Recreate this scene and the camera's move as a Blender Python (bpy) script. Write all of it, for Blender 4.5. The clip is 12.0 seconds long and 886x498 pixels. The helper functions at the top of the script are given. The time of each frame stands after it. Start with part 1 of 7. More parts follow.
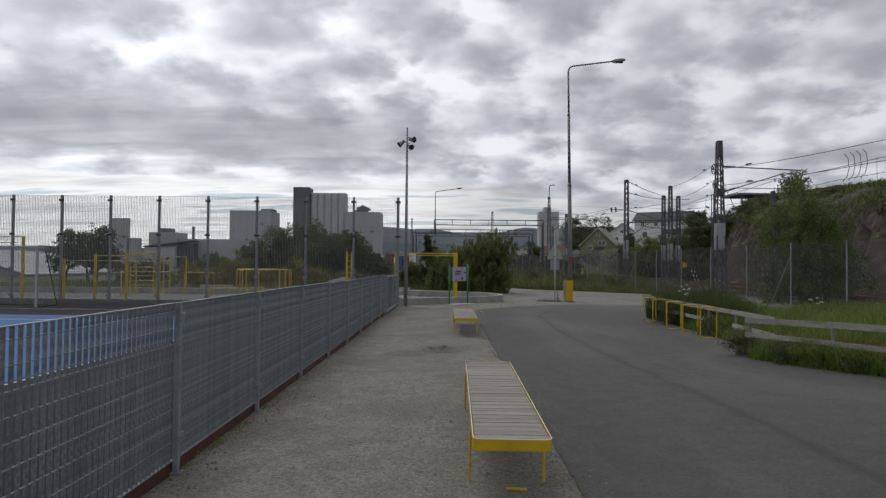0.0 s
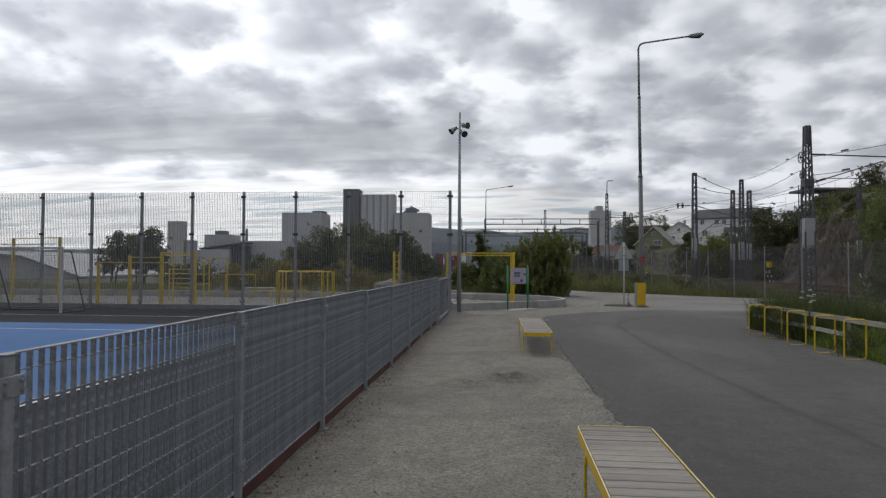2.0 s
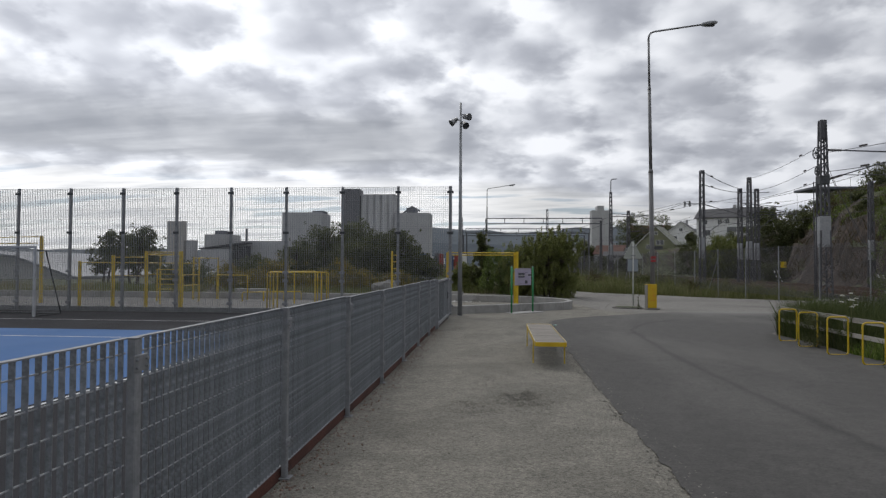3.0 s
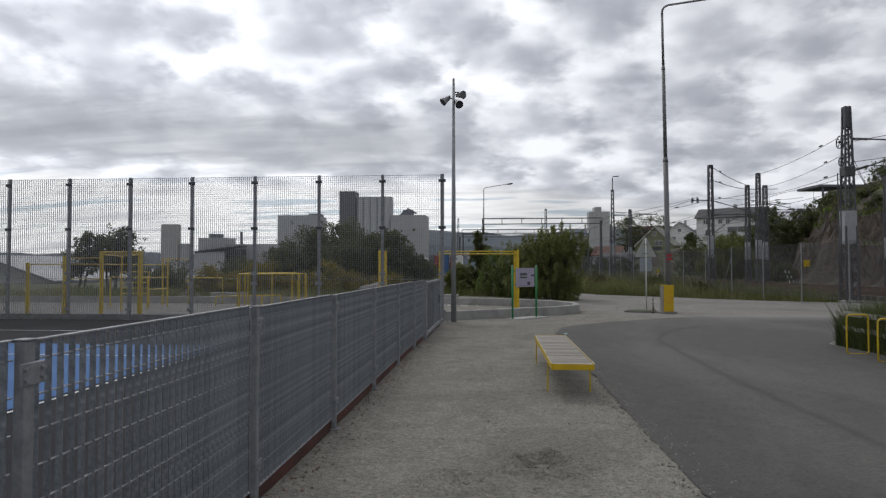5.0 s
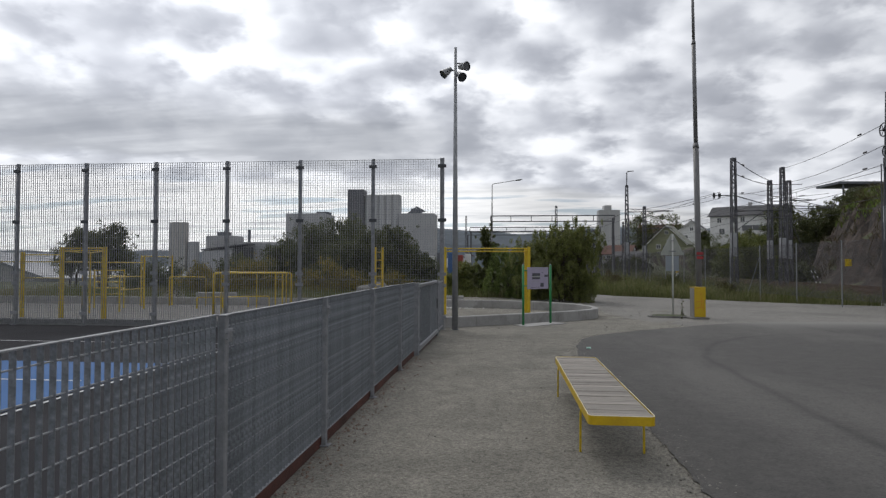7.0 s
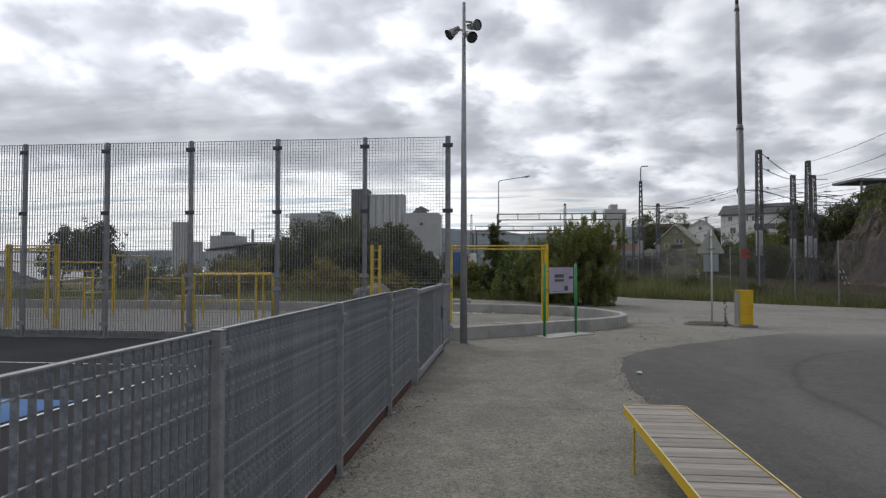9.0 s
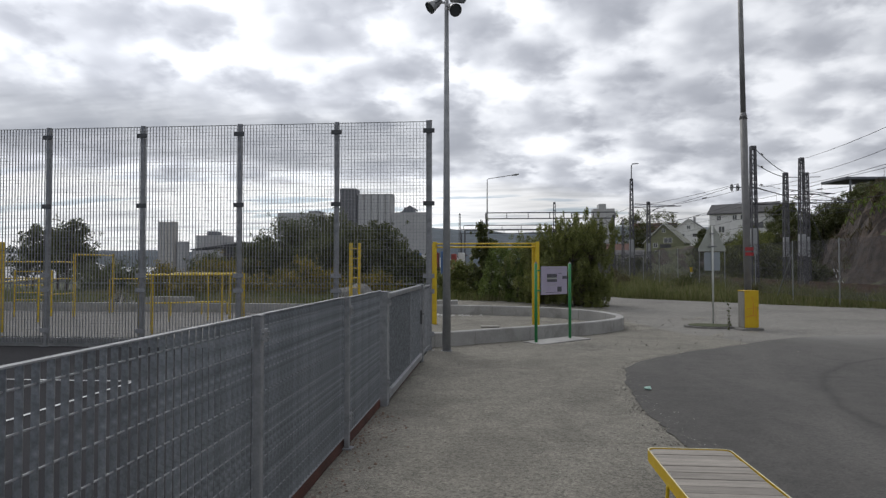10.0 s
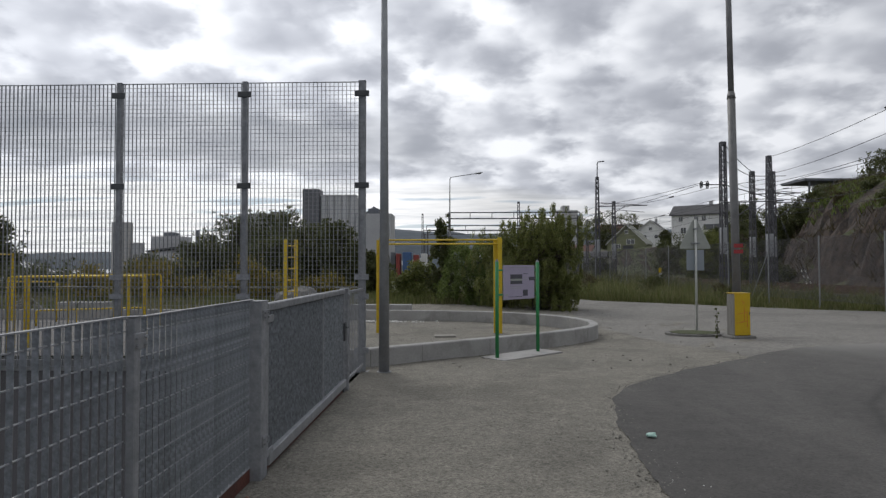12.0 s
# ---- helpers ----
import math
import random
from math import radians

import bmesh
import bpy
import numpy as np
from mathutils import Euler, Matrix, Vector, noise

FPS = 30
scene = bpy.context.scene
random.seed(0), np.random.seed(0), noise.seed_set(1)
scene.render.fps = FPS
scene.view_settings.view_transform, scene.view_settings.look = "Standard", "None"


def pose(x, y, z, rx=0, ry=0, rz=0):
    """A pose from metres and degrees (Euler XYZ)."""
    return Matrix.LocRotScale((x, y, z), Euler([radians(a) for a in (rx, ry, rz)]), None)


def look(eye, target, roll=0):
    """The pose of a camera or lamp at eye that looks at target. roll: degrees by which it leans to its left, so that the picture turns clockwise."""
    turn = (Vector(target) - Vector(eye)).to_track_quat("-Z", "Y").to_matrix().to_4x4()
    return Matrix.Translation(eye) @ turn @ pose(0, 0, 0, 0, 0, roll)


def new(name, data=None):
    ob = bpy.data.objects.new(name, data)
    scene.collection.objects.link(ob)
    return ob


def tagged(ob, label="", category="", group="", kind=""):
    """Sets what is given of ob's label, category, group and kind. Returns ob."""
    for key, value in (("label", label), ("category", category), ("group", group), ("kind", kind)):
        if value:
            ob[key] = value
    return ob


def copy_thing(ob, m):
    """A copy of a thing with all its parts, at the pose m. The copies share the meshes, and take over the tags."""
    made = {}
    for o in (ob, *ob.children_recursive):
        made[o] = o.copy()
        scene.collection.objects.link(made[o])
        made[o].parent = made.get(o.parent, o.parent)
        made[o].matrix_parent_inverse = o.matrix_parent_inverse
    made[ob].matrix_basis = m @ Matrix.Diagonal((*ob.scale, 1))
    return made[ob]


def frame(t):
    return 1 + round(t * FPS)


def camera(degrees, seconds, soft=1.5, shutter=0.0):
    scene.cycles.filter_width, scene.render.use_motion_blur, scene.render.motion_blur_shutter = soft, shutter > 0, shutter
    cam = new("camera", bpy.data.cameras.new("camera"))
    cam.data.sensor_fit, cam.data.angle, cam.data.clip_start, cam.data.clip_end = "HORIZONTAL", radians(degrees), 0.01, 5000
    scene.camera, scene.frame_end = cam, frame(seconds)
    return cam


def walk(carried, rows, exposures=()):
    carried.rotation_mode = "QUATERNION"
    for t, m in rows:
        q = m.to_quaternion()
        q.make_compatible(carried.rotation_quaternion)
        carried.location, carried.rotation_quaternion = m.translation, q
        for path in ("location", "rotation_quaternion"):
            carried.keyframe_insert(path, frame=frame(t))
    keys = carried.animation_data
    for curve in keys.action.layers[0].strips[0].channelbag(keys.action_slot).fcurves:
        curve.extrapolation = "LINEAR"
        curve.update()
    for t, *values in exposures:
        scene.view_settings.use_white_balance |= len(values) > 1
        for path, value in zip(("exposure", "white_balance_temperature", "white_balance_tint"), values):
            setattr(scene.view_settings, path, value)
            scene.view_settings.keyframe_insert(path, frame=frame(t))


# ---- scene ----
cam = camera(70.6, 12.0, soft=1.35)
PATH = [
    (0, (0.72, 0.459, 1.754), (0.701, 2.458, 1.804), 0.5),
    (0.5, (0.607, 1.165, 1.753), (0.525, 3.162, 1.806), 0.5),
    (1, (0.51, 1.922, 1.75), (0.396, 3.918, 1.804), 0.4),
    (1.5, (0.437, 2.597, 1.764), (0.265, 4.589, 1.818), 0.4),
    (2, (0.344, 3.369, 1.766), (0.17, 5.361, 1.817), 0.3),
    (2.5, (0.279, 4.114, 1.734), (0.102, 6.106, 1.787), 0.4),
    (3, (0.243, 4.844, 1.775), (0.067, 6.835, 1.826), 0.3),
    (4.8, (0.187, 7.508, 1.681), (0.042, 9.502, 1.739), 0.2),
    (5, (0.174, 7.741, 1.672), (0.008, 9.733, 1.731), 0.0),
    (5.5, (0.173, 8.424, 1.687), (-0.018, 10.414, 1.743), -0.0),
    (6, (0.211, 9.123, 1.68), (-0.002, 11.11, 1.738), -0.0),
    (6.5, (0.228, 9.796, 1.69), (0.033, 11.785, 1.745), 0.1),
    (8.5, (-0.108, 12.707, 1.659), (-0.301, 14.697, 1.713), 0.2),
    (9, (-0.132, 13.42, 1.69), (-0.34, 15.409, 1.744), 0.1),
    (9.5, (-0.108, 14.084, 1.669), (-0.31, 16.073, 1.725), -0.0),
    (10, (-0.11, 14.858, 1.674), (-0.283, 16.85, 1.727), -0.0),
    (10.5, (0.004, 15.509, 1.664), (-0.091, 17.506, 1.721), 0.0),
    (11, (0.034, 16.214, 1.611), (-0.046, 18.211, 1.672), -0.0),
    (11.5, (0.08, 16.866, 1.613), (0.009, 18.864, 1.669), -0.0),
    (12, (0.113, 17.507, 1.621), (0.052, 19.505, 1.679), -0.1),
]
walk(cam, [(t, look(eye, target, roll)) for t, eye, target, roll in PATH],
     [(0, -0.10), (1.5, -0.02), (2.5, 0.02), (5.5, 0.08), (6.5, 0.10), (9.5, 0.18), (10.5, 0.16), (12, 0.09)])

# ---- light ----
world = bpy.data.worlds.new("world")
scene.world = world
world.use_nodes = True


def node(tree, kind, **values):
    n = tree.nodes.new(kind)
    for key, value in values.items():
        if key in n.inputs:
            n.inputs[key].default_value = value
        else:
            setattr(n, key, value)
    return n


def math_node(tree, op, a, b=None, c=None, clamp=False):
    n = tree.nodes.new("ShaderNodeMath")
    n.operation, n.use_clamp = op, clamp
    for i, v in enumerate((a, b, c)):
        if v is None:
            continue
        if isinstance(v, (int, float)):
            n.inputs[i].default_value = v
        else:
            tree.links.new(v, n.inputs[i])
    return n.outputs[0]


def ramp(tree, fac, stops):
    n = tree.nodes.new("ShaderNodeValToRGB")
    r = n.color_ramp
    while len(r.elements) < len(stops):
        r.elements.new(0.5)
    for e, (p, c) in zip(r.elements, stops):
        e.position = p
        e.color = (c, c, c, 1) if isinstance(c, (int, float)) else (*c, 1)
    tree.links.new(fac, n.inputs[0])
    return n.outputs[0]


def mix_rgb(tree, fac, a, b, blend="MIX"):
    n = tree.nodes.new("ShaderNodeMix")
    n.data_type, n.blend_type = "RGBA", blend
    for i, v in ((0, fac), (6, a), (7, b)):
        if isinstance(v, (int, float)):
            n.inputs[i].default_value = v if i == 0 else (v, v, v, 1)
        elif isinstance(v, tuple):
            n.inputs[i].default_value = (*v, 1)
        else:
            tree.links.new(v, n.inputs[i])
    return n.outputs[2]


SUN_ELEVATION, SUN_AZIMUTH = radians(48), radians(-25)


def overcast_sky():
    """A sky texture behind a layer of broken stratocumulus, thinner towards the horizon."""
    t = world.node_tree
    t.nodes.clear()
    out = t.nodes.new("ShaderNodeOutputWorld")
    back = t.nodes.new("ShaderNodeBackground")
    sky = node(t, "ShaderNodeTexSky", sky_type="NISHITA", sun_disc=False, sun_elevation=SUN_ELEVATION, sun_rotation=SUN_AZIMUTH)
    clear = mix_rgb(t, 1.0, sky.outputs[0], 0.085, "MULTIPLY")
    coord = t.nodes.new("ShaderNodeTexCoord")
    sep = t.nodes.new("ShaderNodeSeparateXYZ")
    t.links.new(coord.outputs["Generated"], sep.inputs[0])
    east, high = sep.outputs[0], sep.outputs[2]
    up = math_node(t, "MAXIMUM", high, 0.0)

    def plane(deep, stretch=1.0):
        """Where the line of sight meets a flat layer of cloud; deep softens the crowding at the horizon."""
        flat = math_node(t, "ADD", up, deep)
        comb = t.nodes.new("ShaderNodeCombineXYZ")
        t.links.new(math_node(t, "DIVIDE", east, math_node(t, "MULTIPLY", flat, stretch)), comb.inputs[0])
        t.links.new(math_node(t, "DIVIDE", sep.outputs[1], flat), comb.inputs[1])
        return comb.outputs[0]

    layer, veil_layer = plane(0.30), plane(0.10, 3.2)
    big = node(t, "ShaderNodeTexNoise", Scale=1.35, Detail=2.0, Roughness=0.5)
    puff = node(t, "ShaderNodeTexNoise", Scale=5.8, Detail=2.0, Roughness=0.42, Distortion=0.15)
    wisp = node(t, "ShaderNodeTexNoise", Scale=19.0, Detail=3.0, Roughness=0.5, Distortion=0.2)
    streak = node(t, "ShaderNodeTexNoise", Scale=2.6, Detail=4.0, Roughness=0.55)
    for n in (big, puff, wisp):
        t.links.new(layer, n.inputs["Vector"])
    t.links.new(veil_layer, streak.inputs["Vector"])
    bend = node(t, "ShaderNodeVectorMath", operation="MULTIPLY_ADD")
    t.links.new(wisp.outputs["Color"], bend.inputs[0])
    bend.inputs[1].default_value = (0.14, 0.14, 0.0)
    t.links.new(layer, bend.inputs[2])
    cell = node(t, "ShaderNodeTexVoronoi", feature="SMOOTH_F1", Scale=6.8, Smoothness=0.7)
    t.links.new(bend.outputs[0], cell.inputs["Vector"])
    # thickness of the layer: broad swells, rounded lumps, frayed edges
    thin = math_node(t, "MULTIPLY", big.outputs[0], 0.26)
    thin = math_node(t, "MULTIPLY_ADD", puff.outputs[0], 0.46, thin)
    thin = math_node(t, "MULTIPLY_ADD", wisp.outputs[0], 0.10, thin)
    thin = math_node(t, "MULTIPLY_ADD", cell.outputs["Distance"], 0.27, thin)
    cloud = ramp(t, thin, ((0.35, (0.385, 0.406, 0.462)), (0.43, (0.445, 0.467, 0.525)), (0.485, (0.525, 0.548, 0.607)), (0.53, (0.625, 0.65, 0.71)), (0.575, (0.755, 0.78, 0.837)), (0.64, (0.935, 0.957, 1.01))))
    # smoother, darker sheet low on the seaward side
    side = ramp(t, math_node(t, "ADD", east, 0.5), ((0.30, 1.0), (0.56, 0.0)))
    belt = ramp(t, math_node(t, "MULTIPLY_ADD", math_node(t, "SUBTRACT", streak.outputs[0], 0.5), 0.10, up), ((0.135, 0.0), (0.165, 0.85), (0.205, 0.8), (0.27, 0.0)))
    sheet_tone = ramp(t, streak.outputs[0], ((0.35, (0.27, 0.288, 0.325)), (0.55, (0.36, 0.378, 0.415)), (0.70, (0.50, 0.52, 0.555))))
    cloud = mix_rgb(t, math_node(t, "MULTIPLY", belt, side), cloud, sheet_tone)
    # the hidden sun lights the layer from ahead and to the left
    toward = node(t, "ShaderNodeVectorMath", operation="DOT_PRODUCT")
    t.links.new(coord.outputs["Generated"], toward.inputs[0])
    toward.inputs[1].default_value = (math.sin(SUN_AZIMUTH - 0.25) * 0.9, math.cos(SUN_AZIMUTH - 0.25) * 0.9, 0.42)
    cloud = mix_rgb(t, 1.0, cloud, ramp(t, toward.outputs["Value"], ((0.0, 0.76), (0.35, 0.82), (0.58, 0.89), (0.80, 1.03), (0.98, 1.24))), "MULTIPLY")
    # clearer, brighter air low over the horizon
    rim = math_node(t, "MULTIPLY_ADD", math_node(t, "SUBTRACT", streak.outputs[0], 0.5), 0.05, math_node(t, "MULTIPLY_ADD", math_node(t, "MAXIMUM", east, 0.0), 0.16, up))
    low = ramp(t, rim, ((0.118, 1.0), (0.140, 0.0)))
    haze = ramp(t, streak.outputs[0], ((0.34, (0.66, 0.685, 0.725)), (0.46, (0.93, 0.94, 0.96)), (0.56, (1.06, 1.065, 1.08))))
    gap = mix_rgb(t, ramp(t, streak.outputs[0], ((0.55, 0.0), (0.63, 0.9))), haze, mix_rgb(t, 0.6, clear, (0.50, 0.60, 0.74)))
    gap = mix_rgb(t, 1.0, gap, ramp(t, math_node(t, "ADD", east, 0.5), ((0.40, 1.0), (0.58, 0.64))), "MULTIPLY")
    t.links.new(mix_rgb(t, low, cloud, gap), back.inputs[0])
    back.inputs[1].default_value = 1.0
    t.links.new(back.outputs[0], out.inputs[0])


overcast_sky()
sun = new("sun", bpy.data.lights.new("sun", "SUN"))
sun.data.energy, sun.data.angle, sun.data.color = 0.85, radians(25), (1.0, 0.96, 0.9)
sun.matrix_world = look((0, 0, 50), (-50 * math.sin(SUN_AZIMUTH) / math.tan(SUN_ELEVATION), -50 * math.cos(SUN_AZIMUTH) / math.tan(SUN_ELEVATION), 0))


# ---- materials ----
def surface(name, a, b, scale=3.0, rough=0.7, metal=0.0, fine=60.0, grain=0.25, bump=0.15, depth=0.01, vary=0.0, stretch=(1, 1, 1), world_space=False, soil=None, soil_scale=0.6):
    """Two tones mottled at one scale, grain and relief at a finer one, optional stains; vary: shift from object to object."""
    m = bpy.data.materials.new(name)
    m.use_nodes = True
    t = m.node_tree
    shader = t.nodes["Principled BSDF"]
    if world_space:
        place = t.nodes.new("ShaderNodeNewGeometry").outputs["Position"]
    else:
        place = t.nodes.new("ShaderNodeTexCoord").outputs["Object"]
    mapping = node(t, "ShaderNodeMapping", Scale=stretch)
    t.links.new(place, mapping.inputs[0])
    n1 = node(t, "ShaderNodeTexNoise", Scale=scale, Detail=5.0, Roughness=0.6)
    n2 = node(t, "ShaderNodeTexNoise", Scale=fine, Detail=3.0, Roughness=0.65)
    for n in (n1, n2):
        t.links.new(mapping.outputs[0], n.inputs["Vector"])
    col = mix_rgb(t, ramp(t, n1.outputs[0], ((0.32, 0.0), (0.68, 1.0))), a, b)
    if soil:
        n3 = node(t, "ShaderNodeTexNoise", Scale=soil_scale, Detail=6.0, Roughness=0.65, Distortion=0.4)
        t.links.new(mapping.outputs[0], n3.inputs["Vector"])
        col = mix_rgb(t, ramp(t, n3.outputs[0], ((0.52, 0.0), (0.66, 0.8))), col, soil)
    shade = ramp(t, n2.outputs[0], ((0.25, 1 - grain), (0.75, 1 + 0.0)))
    col = mix_rgb(t, 1.0, col, shade, "MULTIPLY")
    if vary:
        rnd = t.nodes.new("ShaderNodeObjectInfo").outputs["Random"]
        col = mix_rgb(t, 1.0, col, ramp(t, rnd, ((0.0, 1 - vary), (1.0, 1.0))), "MULTIPLY")
    t.links.new(col, shader.inputs["Base Color"])
    t.links.new(math_node(t, "MULTIPLY_ADD", n1.outputs[0], 0.25, rough - 0.12, clamp=True), shader.inputs["Roughness"])
    shader.inputs["Metallic"].default_value = metal
    if bump:
        b = node(t, "ShaderNodeBump", Strength=bump, Distance=depth)
        t.links.new(n2.outputs[0], b.inputs["Height"])
        t.links.new(b.outputs[0], shader.inputs["Normal"])
    return m


def stony(name, a, b, patch, cell=42.0, rough=0.95, contrast=0.55, bump=0.8, depth=0.02, patch_scale=0.5, streak=(1, 1, 1)):
    """Gravel or asphalt: grains of their own tone, lumps, larger stains."""
    m = bpy.data.materials.new(name)
    m.use_nodes = True
    t = m.node_tree
    shader = t.nodes["Principled BSDF"]
    place = t.nodes.new("ShaderNodeNewGeometry").outputs["Position"]
    mapping = node(t, "ShaderNodeMapping", Scale=streak)
    t.links.new(place, mapping.inputs[0])
    grains = node(t, "ShaderNodeTexVoronoi", Scale=cell)
    dust = node(t, "ShaderNodeTexNoise", Scale=cell * 0.28, Detail=6.0, Roughness=0.7)
    lump = node(t, "ShaderNodeTexNoise", Scale=3.6, Detail=6.0, Roughness=0.66)
    wide = node(t, "ShaderNodeTexNoise", Scale=patch_scale, Detail=6.0, Roughness=0.62, Distortion=0.5)
    for n in (grains, dust, lump):
        t.links.new(place, n.inputs["Vector"])
    t.links.new(mapping.outputs[0], wide.inputs["Vector"])
    sep = t.nodes.new("ShaderNodeSeparateColor")
    t.links.new(grains.outputs["Color"], sep.inputs[0])
    col = mix_rgb(t, ramp(t, lump.outputs[0], ((0.36, 0.0), (0.64, 1.0))), a, b)
    col = mix_rgb(t, ramp(t, wide.outputs[0], ((0.48, 0.0), (0.64, 0.85))), col, patch)
    col = mix_rgb(t, 1.0, col, ramp(t, sep.outputs[0], ((0.0, 1 - contrast), (0.35, 1 - contrast * 0.35), (0.85, 1.0), (1.0, 1.0 + contrast * 0.45))), "MULTIPLY")
    col = mix_rgb(t, 1.0, col, ramp(t, dust.outputs[0], ((0.33, 1 - contrast * 0.9), (0.52, 1.0), (0.75, 1.12))), "MULTIPLY")
    t.links.new(col, shader.inputs["Base Color"])
    shader.inputs["Roughness"].default_value = rough
    height = math_node(t, "ADD", math_node(t, "MULTIPLY", dust.outputs[0], 1.4), math_node(t, "MULTIPLY", grains.outputs["Distance"], -0.9))
    height = math_node(t, "ADD", height, math_node(t, "MULTIPLY", lump.outputs[0], 2.0))
    bu = node(t, "ShaderNodeBump", Strength=bump, Distance=depth)
    t.links.new(height, bu.inputs["Height"])
    t.links.new(bu.outputs[0], shader.inputs["Normal"])
    return m


def slope_ground(name):
    """Grass and soil that gives way to bare rock where the ground is steep."""
    m = surface(name, (0.052, 0.068, 0.022), (0.085, 0.095, 0.038), 0.35, 0.95, fine=14, grain=0.5, bump=0.6, depth=0.05, world_space=True, soil=(0.13, 0.11, 0.075), soil_scale=0.12)
    t = m.node_tree
    shader = t.nodes["Principled BSDF"]
    old = shader.inputs["Base Color"].links[0].from_socket
    geo = t.nodes.new("ShaderNodeNewGeometry")
    sep = t.nodes.new("ShaderNodeSeparateXYZ")
    t.links.new(geo.outputs["Normal"], sep.inputs[0])
    map_ = node(t, "ShaderNodeMapping", Scale=(1, 1, 0.6))
    t.links.new(geo.outputs["Position"], map_.inputs[0])
    n = node(t, "ShaderNodeTexNoise", Scale=0.8, Detail=9.0, Roughness=0.72, Distortion=0.8)
    t.links.new(map_.outputs[0], n.inputs["Vector"])
    rock = ramp(t, n.outputs[0], ((0.34, (0.010, 0.008, 0.007)), (0.44, (0.032, 0.023, 0.018)), (0.56, (0.066, 0.048, 0.038)), (0.72, (0.125, 0.096, 0.078))))
    cracks = node(t, "ShaderNodeTexVoronoi", feature="DISTANCE_TO_EDGE", Scale=0.55)
    shift = node(t, "ShaderNodeVectorMath", operation="MULTIPLY_ADD")
    t.links.new(n.outputs["Color"], shift.inputs[0])
    shift.inputs[1].default_value = (1.6, 1.6, 1.6)
    t.links.new(map_.outputs[0], shift.inputs[2])
    t.links.new(shift.outputs[0], cracks.inputs["Vector"])
    rock = mix_rgb(t, 1.0, rock, ramp(t, cracks.outputs["Distance"], ((0.0, 0.68), (0.14, 1.0))), "MULTIPLY")
    steep = math_node(t, "ADD", sep.outputs[2], math_node(t, "MULTIPLY", math_node(t, "SUBTRACT", n.outputs[0], 0.5), 0.5))
    crag = node(t, "ShaderNodeTexNoise", Scale=1.9, Detail=7.0, Roughness=0.75)
    t.links.new(map_.outputs[0], crag.inputs["Vector"])
    rock = mix_rgb(t, 1.0, rock, ramp(t, crag.outputs[0], ((0.36, 0.40), (0.50, 0.95), (0.66, 1.55))), "MULTIPLY")
    t.links.new(mix_rgb(t, ramp(t, steep, ((0.74, 1.0), (0.86, 0.0))), old, rock), shader.inputs["Base Color"])
    return m


def leaf_material(name, a, b, c, gloss=0.5):
    """Leaves: each one a shade of its own, light passing through."""
    m = bpy.data.materials.new(name)
    m.use_nodes = True
    t = m.node_tree
    shader = t.nodes["Principled BSDF"]
    rnd = t.nodes.new("ShaderNodeNewGeometry").outputs["Random Per Island"]
    col = ramp(t, rnd, ((0.0, a), (0.5, b), (1.0, c)))
    place = t.nodes.new("ShaderNodeTexCoord").outputs["Object"]
    n = node(t, "ShaderNodeTexNoise", Scale=0.9, Detail=3.0)
    t.links.new(place, n.inputs["Vector"])
    col = mix_rgb(t, 1.0, col, ramp(t, n.outputs[0], ((0.3, 0.65), (0.7, 1.0))), "MULTIPLY")
    t.links.new(col, shader.inputs["Base Color"])
    shader.inputs["Roughness"].default_value = gloss
    thin = t.nodes.new("ShaderNodeBsdfTranslucent")
    t.links.new(col, thin.inputs[0])
    mixed = t.nodes.new("ShaderNodeMixShader")
    mixed.inputs[0].default_value = 0.4
    t.links.new(shader.outputs[0], mixed.inputs[1])
    t.links.new(thin.outputs[0], mixed.inputs[2])
    t.links.new(mixed.outputs[0], t.nodes["Material Output"].inputs[0])
    return m


def glass_material(name):
    m = bpy.data.materials.new(name)
    m.use_nodes = True
    s = m.node_tree.nodes["Principled BSDF"]
    s.inputs["Base Color"].default_value = (0.06, 0.065, 0.07, 1)
    s.inputs["Roughness"].default_value = 0.08
    return m


